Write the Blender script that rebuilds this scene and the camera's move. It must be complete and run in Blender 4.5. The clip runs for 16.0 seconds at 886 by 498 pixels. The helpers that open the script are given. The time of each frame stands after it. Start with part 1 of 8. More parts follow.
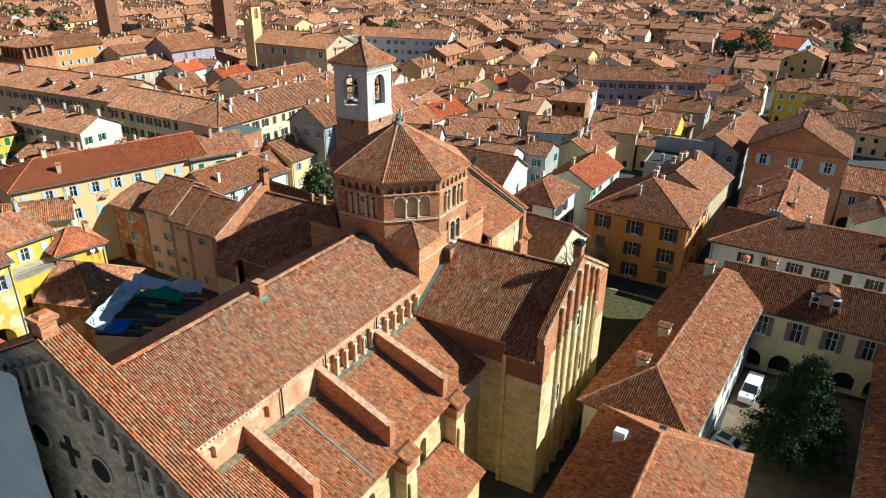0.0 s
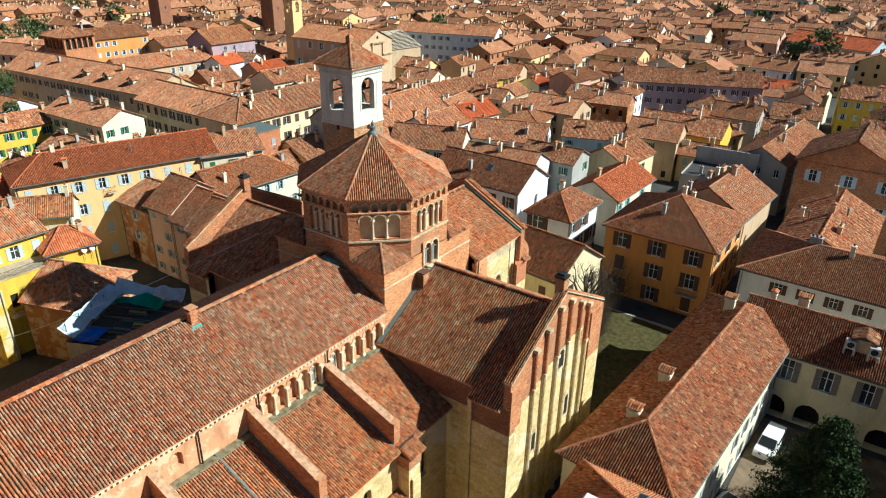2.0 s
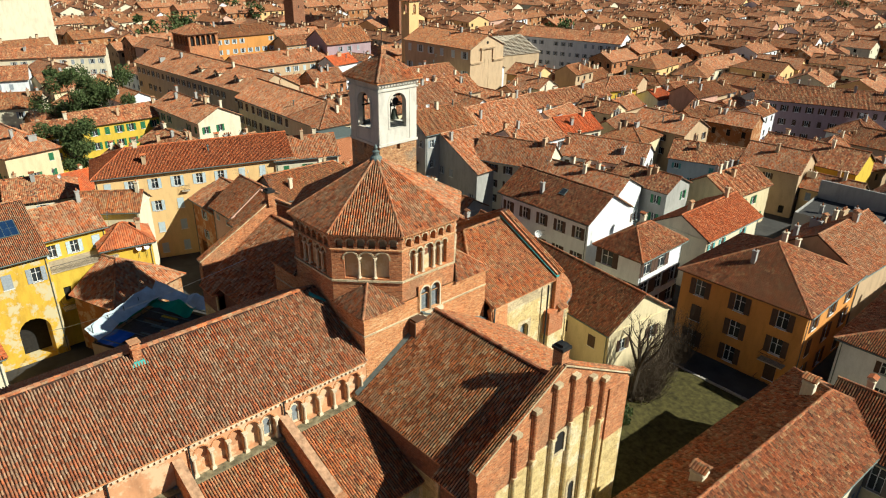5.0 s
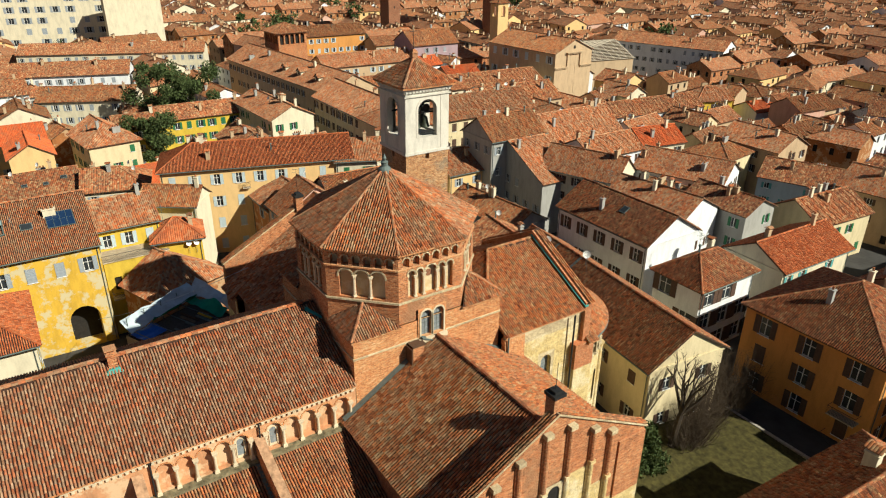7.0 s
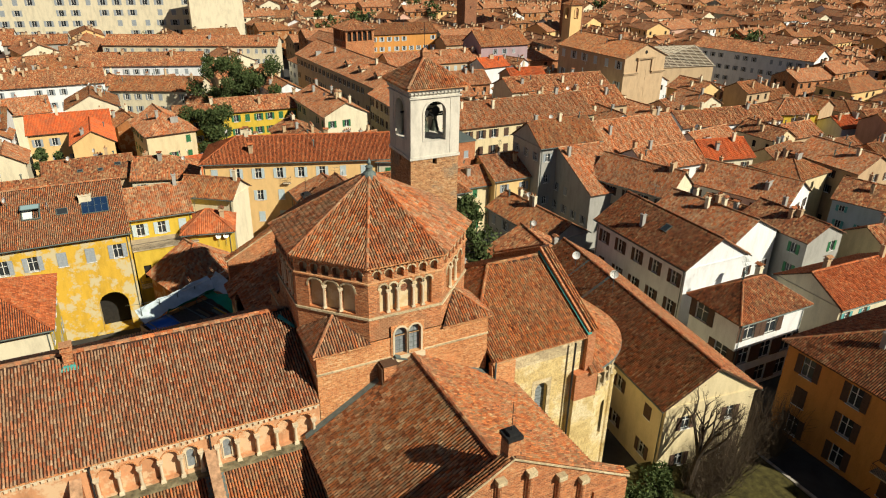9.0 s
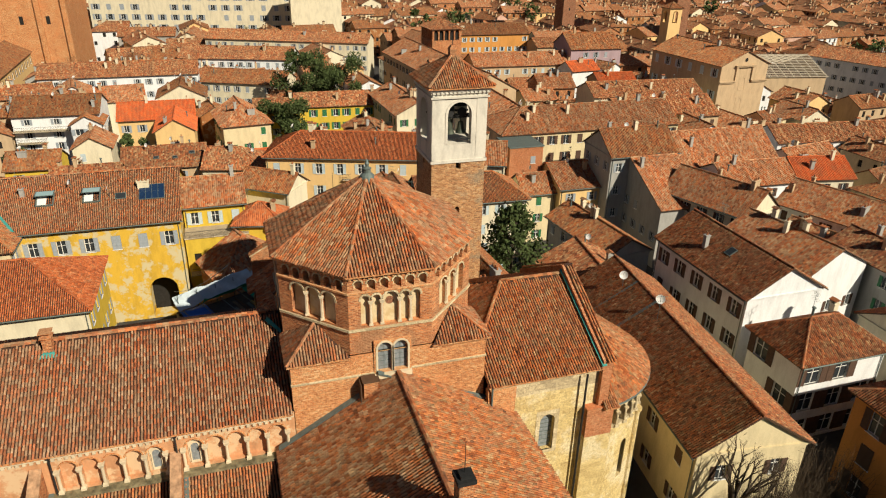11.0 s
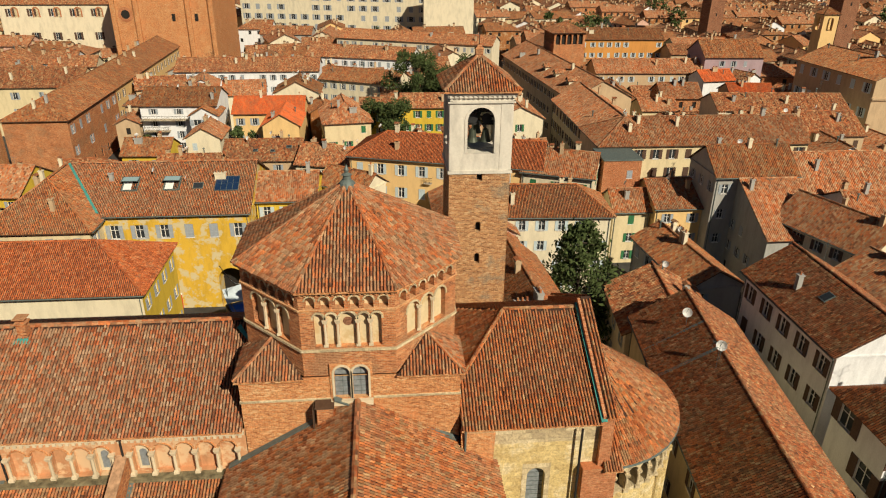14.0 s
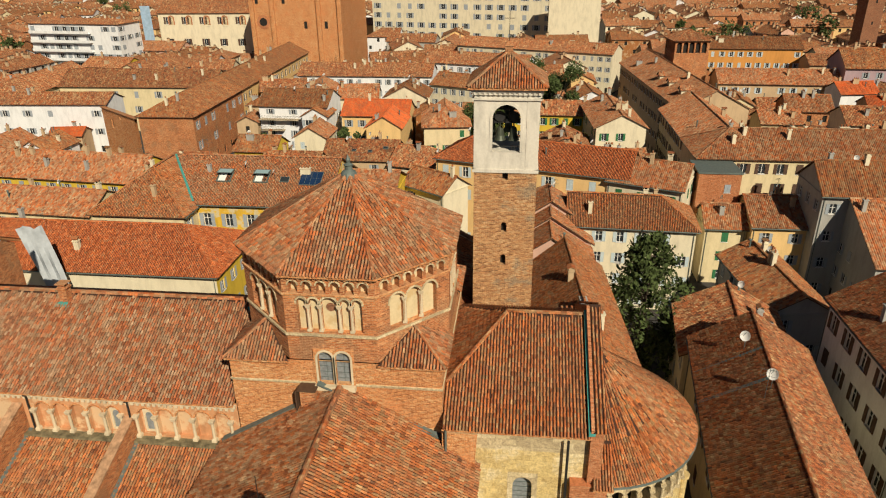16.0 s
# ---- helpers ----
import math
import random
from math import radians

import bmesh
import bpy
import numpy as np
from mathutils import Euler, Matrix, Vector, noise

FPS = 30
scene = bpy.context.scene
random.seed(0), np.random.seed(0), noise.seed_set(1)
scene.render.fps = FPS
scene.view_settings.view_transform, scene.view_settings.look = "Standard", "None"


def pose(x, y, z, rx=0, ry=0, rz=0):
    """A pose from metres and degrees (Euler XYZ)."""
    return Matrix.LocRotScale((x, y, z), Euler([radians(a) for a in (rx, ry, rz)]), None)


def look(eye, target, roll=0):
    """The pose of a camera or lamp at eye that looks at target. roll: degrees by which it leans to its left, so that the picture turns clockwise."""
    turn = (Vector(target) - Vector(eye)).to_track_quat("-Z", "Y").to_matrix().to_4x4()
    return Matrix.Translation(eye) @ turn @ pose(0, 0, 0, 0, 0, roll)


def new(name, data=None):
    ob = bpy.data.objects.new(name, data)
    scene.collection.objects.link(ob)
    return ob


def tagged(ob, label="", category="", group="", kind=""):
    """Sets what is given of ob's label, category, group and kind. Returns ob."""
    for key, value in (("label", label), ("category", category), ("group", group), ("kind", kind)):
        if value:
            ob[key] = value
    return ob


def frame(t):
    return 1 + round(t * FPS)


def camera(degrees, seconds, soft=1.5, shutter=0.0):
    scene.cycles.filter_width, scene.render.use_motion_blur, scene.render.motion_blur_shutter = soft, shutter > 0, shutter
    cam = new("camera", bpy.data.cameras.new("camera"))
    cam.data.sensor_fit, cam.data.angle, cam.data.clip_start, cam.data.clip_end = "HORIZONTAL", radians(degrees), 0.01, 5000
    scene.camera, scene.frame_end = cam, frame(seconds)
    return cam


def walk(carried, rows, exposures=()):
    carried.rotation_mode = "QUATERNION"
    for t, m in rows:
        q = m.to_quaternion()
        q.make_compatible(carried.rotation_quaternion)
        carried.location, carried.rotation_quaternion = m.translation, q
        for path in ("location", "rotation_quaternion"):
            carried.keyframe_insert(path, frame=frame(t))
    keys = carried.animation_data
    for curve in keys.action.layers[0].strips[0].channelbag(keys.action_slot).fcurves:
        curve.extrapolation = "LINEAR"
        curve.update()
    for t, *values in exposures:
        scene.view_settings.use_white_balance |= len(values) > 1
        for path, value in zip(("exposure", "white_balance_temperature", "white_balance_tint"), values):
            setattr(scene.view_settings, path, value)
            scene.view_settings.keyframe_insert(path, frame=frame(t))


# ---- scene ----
cam = camera(65.8, 16.0, 1.15)
METRES, EYE, TILT, LEAN, TURN = 71.95, 56.2, 0.0, 0.0, 30.3
ROWS = [
    (0.0, 0.0, 0.0, 0.0, 0.34, -24.65, -0.74),
    (0.5, 0.0289, 0.0288, -0.0001, 1.79, -24.8, -0.78),
    (1.0, 0.0559, 0.0564, -0.001, 3.14, -24.94, -0.82),
    (1.5, 0.0828, 0.0853, -0.0014, 4.45, -25.06, -0.85),
    (2.0, 0.1084, 0.1109, -0.0025, 5.59, -25.14, -0.91),
    (2.5, 0.1337, 0.137, -0.0026, 7.25, -25.24, -0.99),
    (3.0, 0.1574, 0.163, -0.0026, 9.32, -25.3, -0.99),
    (3.5, 0.1806, 0.1893, -0.0014, 11.53, -25.3, -0.88),
    (4.0, 0.2018, 0.2148, -0.0007, 13.41, -25.27, -0.8),
    (6.5, 0.2967, 0.3411, -0.0052, 24.17, -25.16, -0.59),
    (7.0, 0.3126, 0.365, -0.0072, 26.24, -25.15, -0.54),
    (7.5, 0.3291, 0.3906, -0.0091, 28.23, -25.14, -0.67),
    (8.0, 0.3442, 0.4145, -0.0113, 29.95, -25.16, -0.79),
    (8.5, 0.3593, 0.4394, -0.0137, 31.73, -25.16, -0.88),
    (9.0, 0.3732, 0.4634, -0.016, 33.56, -25.19, -0.97),
    (11.5, 0.4277, 0.5937, -0.0303, 44.47, -25.2, -1.05),
    (12.0, 0.435, 0.62, -0.0318, 46.25, -25.19, -0.97),
    (12.5, 0.4411, 0.648, -0.0335, 48.01, -25.17, -0.89),
    (13.0, 0.4464, 0.6747, -0.0362, 50.05, -25.14, -0.83),
    (13.5, 0.4536, 0.7012, -0.0393, 52.43, -25.11, -0.65),
    (14.0, 0.4626, 0.7252, -0.0426, 54.75, -25.07, -0.54),
    (14.5, 0.4743, 0.7493, -0.0466, 57.37, -25.0, -0.28),
    (15.0, 0.4879, 0.7734, -0.0508, 60.28, -24.9, 0.15),
    (15.5, 0.5049, 0.8016, -0.055, 63.48, -24.78, 0.47),
    (16.0, 0.5223, 0.8319, -0.0581, 66.1, -24.24, 0.64),
]
walk(cam, [(t, pose(0, 0, EYE, TILT, LEAN, TURN) @ pose(METRES * x, METRES * y, METRES * z, 90 + pitch, roll, yaw)) for t, x, y, z, yaw, pitch, roll in ROWS],
     [(0, 1.04, 5000, 2), (3.5, 0.89, 5550, 3), (7, 0.59, 6050, 5), (9, 0.49, 6350, 7), (12.5, 0.31, 6700, 10), (16, 0.18, 6800, 10)])

# ---- sky, sun ----
SUN_AZ, SUN_EL = 30.0, 36.6
world = bpy.data.worlds.new("sky")
scene.world = world
world.use_nodes = True
wn = world.node_tree
sky = wn.nodes.new("ShaderNodeTexSky")
sky.sky_type = "NISHITA"
sky.sun_disc = False
sky.sun_elevation = radians(SUN_EL)
sky.sun_rotation = radians(90 - SUN_AZ)
sky.dust_density = 0.5
sky.ozone_density = 2.0
wn.links.new(sky.outputs[0], wn.nodes["Background"].inputs[0])
wn.nodes["Background"].inputs[1].default_value = 0.025
sun = new("sun", bpy.data.lights.new("sun", "SUN"))
sun.data.energy, sun.data.angle, sun.data.color = 4.8, radians(0.55), (1.0, 0.91, 0.73)
ca, sa, ce, se = math.cos(radians(SUN_AZ)), math.sin(radians(SUN_AZ)), math.cos(radians(SUN_EL)), math.sin(radians(SUN_EL))
sun.matrix_world = look((200 * ca * ce, 200 * sa * ce, 200 * se), (0, 0, 0))

# ---- materials ----
MATS = {}


def nodes_of(name, rough=0.9):
    m = bpy.data.materials.new(name)
    m.use_nodes = True
    nt = m.node_tree
    b = nt.nodes["Principled BSDF"]
    b.inputs["Roughness"].default_value = rough
    b.inputs["Specular IOR Level"].default_value = 0.25
    return m, nt, b


def nd(nt, kind, **values):
    n = nt.nodes.new(kind)
    for k, v in values.items():
        n.inputs[k.replace("_", " ")].default_value = v
    return n


def ramp(nt, fac, stops):
    r = nt.nodes.new("ShaderNodeValToRGB")
    e = r.color_ramp.elements
    while len(e) < len(stops):
        e.new(0.5)
    for el, (p, c) in zip(e, stops):
        el.position, el.color = p, (*c, 1)
    nt.links.new(fac, r.inputs[0])
    return r.outputs[0]


def mixc(nt, fac, a, b, how="MIX"):
    m = nt.nodes.new("ShaderNodeMix")
    m.data_type, m.blend_type = "RGBA", how
    for sock, v in ((m.inputs[0], fac), (m.inputs[6], a), (m.inputs[7], b)):
        if isinstance(v, (int, float)):
            sock.default_value = v
        elif isinstance(v, tuple):
            sock.default_value = (*v, 1)
        else:
            nt.links.new(v, sock)
    return m.outputs[2]


def math_node(nt, op, a, b=0.0, c=0.0):
    m = nt.nodes.new("ShaderNodeMath")
    m.operation = op
    for s, v in zip(m.inputs, (a, b, c)):
        if isinstance(v, (int, float)):
            s.default_value = v
        else:
            nt.links.new(v, s)
    return m.outputs[0]


def bump(nt, b, height, strength, dist=0.02):
    n = nd(nt, "ShaderNodeBump", Strength=strength, Distance=dist)
    nt.links.new(height, n.inputs["Height"])
    nt.links.new(n.outputs[0], b.inputs["Normal"])


def noise_of(nt, vec, scale, detail=4.0, rough=0.6):
    n = nd(nt, "ShaderNodeTexNoise", Scale=scale, Detail=detail, Roughness=rough)
    nt.links.new(vec, n.inputs["Vector"])
    return n.outputs[0]


TERRA = {
    "old": [(0.0, (0.15, 0.06, 0.029)), (0.14, (0.3, 0.095, 0.038)), (0.28, (0.46, 0.12, 0.036)), (0.4, (0.5, 0.165, 0.056)), (0.56, (0.42, 0.185, 0.088)), (0.74, (0.34, 0.2, 0.115)), (1.0, (0.52, 0.34, 0.195))],
    "brown": [(0.0, (0.088, 0.035, 0.019)), (0.2, (0.213, 0.069, 0.030)), (0.42, (0.388, 0.112, 0.040)), (0.58, (0.427, 0.144, 0.054)), (0.74, (0.289, 0.157, 0.079)), (0.88, (0.427, 0.251, 0.124)), (1.0, (0.577, 0.376, 0.198))],
    "red": [(0.0, (0.12, 0.045, 0.023)), (0.16, (0.3, 0.09, 0.032)), (0.34, (0.46, 0.135, 0.041)), (0.5, (0.49, 0.175, 0.059)), (0.66, (0.37, 0.165, 0.072)), (0.82, (0.33, 0.195, 0.097)), (1.0, (0.52, 0.32, 0.162))],
    "tan": [(0.0, (0.2, 0.075, 0.036)), (0.2, (0.48, 0.15, 0.054)), (0.38, (0.66, 0.22, 0.075)), (0.54, (0.64, 0.29, 0.135)), (0.72, (0.56, 0.33, 0.19)), (1.0, (0.74, 0.52, 0.32))],
    "lichen": [(0.0, (0.142, 0.053, 0.028)), (0.16, (0.266, 0.086, 0.039)), (0.32, (0.418, 0.107, 0.034)), (0.46, (0.399, 0.138, 0.057)), (0.6, (0.342, 0.181, 0.099)), (0.76, (0.314, 0.202, 0.129)), (1.0, (0.513, 0.344, 0.228))],
    "fresh": [(0.0, (0.27, 0.065, 0.024)), (0.4, (0.42, 0.105, 0.032)), (0.75, (0.48, 0.14, 0.046)), (1.0, (0.42, 0.19, 0.09))],
    "bright": [(0.0, (0.5, 0.085, 0.022)), (0.5, (0.62, 0.125, 0.03)), (1.0, (0.5, 0.15, 0.055))],
}


def tile_mat(kind):
    """Loose barrel tiles, each with a tint of its own, with lichen and soot in patches."""
    key = "tile_" + kind
    if key in MATS:
        return MATS[key]
    m, nt, b = nodes_of(key, 0.92)
    geo = nt.nodes.new("ShaderNodeNewGeometry")
    info = nt.nodes.new("ShaderNodeObjectInfo")
    rnd = math_node(nt, "FRACT", math_node(nt, "ADD", geo.outputs["Random Per Island"], info.outputs["Random"]))
    clump = noise_of(nt, geo.outputs["Position"], 1.1, 5.0, 0.66)
    pick = math_node(nt, "ADD", math_node(nt, "MULTIPLY", rnd, 0.7), math_node(nt, "MULTIPLY", math_node(nt, "SUBTRACT", clump, 0.38), 1.3))
    col = ramp(nt, pick, TERRA[kind])
    big = noise_of(nt, geo.outputs["Position"], 0.22, 6.0, 0.7)
    mossy = kind == "lichen"
    patch = ramp(nt, big, [(0.32 if mossy else 0.42, (0, 0, 0)), (0.58 if mossy else 0.64, (1, 1, 1))])
    col = mixc(nt, patch, col, mixc(nt, {"lichen": 0.38, "old": 0.52, "fresh": 0.1}.get(kind, 0.4), col, (0.27, 0.178, 0.115)))
    moss = noise_of(nt, geo.outputs["Position"], 2.6, 4.0, 0.75)
    col = mixc(nt, ramp(nt, moss, [(0.5, (0, 0, 0)), (0.68, (0.5, 0.5, 0.5))]), col, (0.38, 0.25, 0.16))
    own = nt.nodes.new("ShaderNodeTexWhiteNoise")
    own.noise_dimensions = "1D"
    nt.links.new(math_node(nt, "MULTIPLY", rnd, 917.0), own.inputs["W"])
    col = mixc(nt, 1.0, col, ramp(nt, own.outputs[0], [(0.0, (0.62, 0.6, 0.58)), (0.3, (0.88, 0.87, 0.86)), (0.62, (1.0, 1.0, 1.0)), (0.85, (1.12, 1.11, 1.1)), (1.0, (1.34, 1.33, 1.3))]), "MULTIPLY")
    fine = noise_of(nt, geo.outputs["Position"], 9.0, 5.0, 0.75)
    col = mixc(nt, 0.75, col, ramp(nt, fine, [(0.3, (0.55, 0.5, 0.45)), (0.7, (1.25, 1.2, 1.15))]), "MULTIPLY")
    speck = noise_of(nt, geo.outputs["Position"], 26.0, 3.0, 0.8)
    col = mixc(nt, 0.55, col, ramp(nt, speck, [(0.36, (0.5, 0.46, 0.42)), (0.52, (1, 1, 1)), (0.64, (1.5, 1.45, 1.35))]), "MULTIPLY")
    nt.links.new(col, b.inputs["Base Color"])
    bump(nt, b, fine, 0.5, 0.015)
    MATS[key] = m
    return m


def roof_mat(kind):
    """Rows of barrel tiles on the farther roofs: a tint for each tile by its place in the rows."""
    key = "roof_" + kind
    if key in MATS:
        return MATS[key]
    m, nt, b = nodes_of(key, 0.92)
    uv = nt.nodes.new("ShaderNodeUVMap")
    uv.uv_map = "rows"
    info = nt.nodes.new("ShaderNodeObjectInfo")
    tc = nt.nodes.new("ShaderNodeTexCoord")
    sep = nt.nodes.new("ShaderNodeSeparateXYZ")
    nt.links.new(uv.outputs[0], sep.inputs[0])
    cu = math_node(nt, "FLOOR", math_node(nt, "DIVIDE", sep.outputs[0], 0.3))
    cv = math_node(nt, "FLOOR", math_node(nt, "ADD", math_node(nt, "DIVIDE", sep.outputs[1], 0.42), math_node(nt, "MULTIPLY", cu, 0.37)))
    com = nt.nodes.new("ShaderNodeCombineXYZ")
    for s, v in zip(com.inputs, (cu, cv, info.outputs["Random"])):
        nt.links.new(v, s)
    wnz = nt.nodes.new("ShaderNodeTexWhiteNoise")
    nt.links.new(com.outputs[0], wnz.inputs[0])
    row = nt.nodes.new("ShaderNodeTexWhiteNoise")
    rowv = nt.nodes.new("ShaderNodeCombineXYZ")
    nt.links.new(cu, rowv.inputs[0])
    nt.links.new(info.outputs["Random"], rowv.inputs[1])
    nt.links.new(rowv.outputs[0], row.inputs[0])
    col = mixc(nt, 0.16, ramp(nt, wnz.outputs[0], TERRA[kind]), ramp(nt, row.outputs[0], TERRA[kind]))
    sv = nt.nodes.new("ShaderNodeCombineXYZ")
    nt.links.new(sep.outputs[0], sv.inputs[0])
    nt.links.new(math_node(nt, "MULTIPLY", sep.outputs[1], 0.6), sv.inputs[1])
    nt.links.new(math_node(nt, "MULTIPLY", info.outputs["Random"], 40.0), sv.inputs[2])
    big = noise_of(nt, sv.outputs[0], 0.55, 7.0, 0.75)
    patch = ramp(nt, big, [(0.42, (0, 0, 0)), (0.62, (1, 1, 1))])
    col = mixc(nt, patch, col, mixc(nt, 0.5, col, (0.15, 0.09, 0.056)))
    warm = ramp(nt, big, [(0.3, (1, 1, 1)), (0.42, (0, 0, 0))])
    col = mixc(nt, math_node(nt, "MULTIPLY", warm, 0.5), col, (0.47, 0.2, 0.1))
    shade = math_node(nt, "ADD", 0.6 if kind == "red" else 0.78, math_node(nt, "MULTIPLY", info.outputs["Random"], 0.4 if kind == "red" else 0.46))
    col = mixc(nt, 1.0, col, shade, "MULTIPLY")
    fine = noise_of(nt, tc.outputs["Object"], 5.0, 3.0, 0.7)
    col = mixc(nt, 0.55, col, ramp(nt, fine, [(0.3, (0.6, 0.55, 0.5)), (0.7, (1.2, 1.18, 1.12))]), "MULTIPLY")
    nt.links.new(col, b.inputs["Base Color"])
    wave = math_node(nt, "SINE", math_node(nt, "MULTIPLY", sep.outputs[1], 6.2832 / 0.42))
    bump(nt, b, math_node(nt, "ADD", math_node(nt, "ADD", wave, fine), math_node(nt, "MULTIPLY", wnz.outputs[0], 2.0)), 0.28, 0.02)
    MATS[key] = m
    return m


def plaster(name, col, stain=0.35, patchy=None):
    """Painted render with streaks and flaking."""
    if name in MATS:
        return MATS[name]
    m, nt, b = nodes_of(name, 0.9)
    tc = nt.nodes.new("ShaderNodeTexCoord")
    info = nt.nodes.new("ShaderNodeObjectInfo")
    mp = nt.nodes.new("ShaderNodeMapping")
    mp.inputs["Scale"].default_value = (1, 1, 0.3)
    nt.links.new(tc.outputs["Object"], mp.inputs[0])
    streak = noise_of(nt, mp.outputs[0], 0.9, 6.0, 0.65)
    fine = noise_of(nt, tc.outputs["Object"], 6.0, 4.0, 0.6)
    dark = tuple(c * 0.55 for c in col)
    c = mixc(nt, ramp(nt, streak, [(0.45, (0, 0, 0)), (0.75, (stain * 1.6, stain * 1.6, stain * 1.6))]), col, dark)
    c = mixc(nt, 0.35, c, ramp(nt, fine, [(0.3, (0.78, 0.76, 0.74)), (0.7, (1.1, 1.1, 1.1))]), "MULTIPLY")
    if patchy:
        flake = noise_of(nt, tc.outputs["Object"], 0.55, 6.0, 0.7)
        c = mixc(nt, ramp(nt, flake, [(0.5, (0, 0, 0)), (0.56, (1, 1, 1))]), c, patchy)
    nt.links.new(c, b.inputs["Base Color"])
    bump(nt, b, fine, 0.2, 0.01)
    MATS[name] = m
    return m


def masonry(name, cols, mortar, bw=0.27, bh=0.075, gap=0.012, patch=None, size=0.4):
    """Coursed masonry along any upright face."""
    if name in MATS:
        return MATS[name]
    m, nt, b = nodes_of(name, 0.93)
    geo = nt.nodes.new("ShaderNodeNewGeometry")
    cr = nt.nodes.new("ShaderNodeVectorMath")
    cr.operation = "CROSS_PRODUCT"
    cr.inputs[0].default_value = (0, 0, 1)
    nt.links.new(geo.outputs["True Normal"], cr.inputs[1])
    dt = nt.nodes.new("ShaderNodeVectorMath")
    dt.operation = "DOT_PRODUCT"
    nt.links.new(geo.outputs["Position"], dt.inputs[0])
    nt.links.new(cr.outputs[0], dt.inputs[1])
    sep = nt.nodes.new("ShaderNodeSeparateXYZ")
    nt.links.new(geo.outputs["Position"], sep.inputs[0])
    com = nt.nodes.new("ShaderNodeCombineXYZ")
    nt.links.new(dt.outputs["Value"], com.inputs[0])
    nt.links.new(sep.outputs[2], com.inputs[1])
    br = nd(nt, "ShaderNodeTexBrick", Scale=1.0, Mortar_Size=gap, Mortar_Smooth=0.3, Brick_Width=bw, Row_Height=bh, Bias=0.0)
    br.inputs["Color1"].default_value = (0, 0, 0, 1)
    br.inputs["Color2"].default_value = (1, 1, 1, 1)
    br.inputs["Mortar"].default_value = (0.5, 0.5, 0.5, 1)
    nt.links.new(com.outputs[0], br.inputs["Vector"])
    big = noise_of(nt, geo.outputs["Position"], size, 6.0, 0.7)
    sel = math_node(nt, "ADD", math_node(nt, "MULTIPLY", br.outputs[0], 0.55), math_node(nt, "MULTIPLY", big, 0.6))
    c = ramp(nt, sel, [(0.22, cols[0]), (0.5, cols[1]), (0.72, cols[2]), (0.95, cols[3])])
    if patch:
        pn = noise_of(nt, geo.outputs["Position"], 0.3, 7.0, 0.7)
        c = mixc(nt, ramp(nt, pn, [(0.52, (0, 0, 0)), (0.6, (0.85, 0.85, 0.85))]), c, patch)
    c = mixc(nt, math_node(nt, "MULTIPLY", br.outputs[1], math_node(nt, "ADD", 0.15, big)), c, mortar)
    lv = nt.nodes.new("ShaderNodeVectorMath")
    lv.operation = "MULTIPLY"
    lv.inputs[1].default_value = (0.9, 6.0, 1.0)
    nt.links.new(com.outputs[0], lv.inputs[0])
    wash = noise_of(nt, lv.outputs[0], 1.2, 5.0, 0.75)
    c = mixc(nt, ramp(nt, wash, [(0.54, (0, 0, 0)), (0.7, (0.75, 0.75, 0.75))]), c, mixc(nt, 0.5, mortar, cols[3]))
    fine = noise_of(nt, geo.outputs["Position"], 5.0, 4.0, 0.7)
    c = mixc(nt, 0.6, c, ramp(nt, fine, [(0.3, (0.55, 0.52, 0.5)), (0.5, (1, 1, 1)), (0.7, (1.35, 1.35, 1.33))]), "MULTIPLY")
    pits = noise_of(nt, geo.outputs["Position"], 14.0, 3.0, 0.75)
    c = mixc(nt, 0.7, c, ramp(nt, pits, [(0.34, (0.45, 0.42, 0.4)), (0.46, (1, 1, 1)), (0.66, (1.25, 1.25, 1.22))]), "MULTIPLY")
    nt.links.new(c, b.inputs["Base Color"])
    bump(nt, b, math_node(nt, "SUBTRACT", math_node(nt, "ADD", fine, pits), br.outputs[1]), 0.7, 0.03)
    MATS[name] = m
    return m


def plain(name, col, rough=0.6, metal=0.0, vary=0.25, scale=3.0):
    if name in MATS:
        return MATS[name]
    m, nt, b = nodes_of(name, rough)
    b.inputs["Metallic"].default_value = metal
    tc = nt.nodes.new("ShaderNodeTexCoord")
    n = noise_of(nt, tc.outputs["Object"], scale, 5.0, 0.65)
    c = mixc(nt, 1.0, col, ramp(nt, n, [(0.3, (1 - vary,) * 3), (0.7, (1 + vary,) * 3)]), "MULTIPLY")
    nt.links.new(c, b.inputs["Base Color"])
    MATS[name] = m
    return m


BRICK = masonry("brick", [(0.12, 0.04, 0.022), (0.37, 0.105, 0.036), (0.53, 0.175, 0.056), (0.62, 0.36, 0.18)], (0.46, 0.28, 0.15), 0.34, 0.12, 0.03, (0.25, 0.11, 0.055))
NAVE_RENDER = plaster("worn_salmon_render", (0.55, 0.28, 0.14), 0.6, (0.58, 0.4, 0.24))
ARCADE_RENDER = plaster("worn_pale_render", (0.6, 0.49, 0.3), 0.3, (0.52, 0.38, 0.2))
BRICK_PALE = masonry("brick_pale", [(0.26, 0.085, 0.032), (0.48, 0.17, 0.058), (0.58, 0.25, 0.092), (0.68, 0.47, 0.26)], (0.56, 0.37, 0.2), 0.3, 0.1, 0.018, (0.56, 0.2, 0.07))
BRICK_DARK = masonry("brick_dark", [(0.13, 0.055, 0.032), (0.22, 0.088, 0.046), (0.28, 0.115, 0.06), (0.33, 0.16, 0.09)], (0.25, 0.17, 0.11))
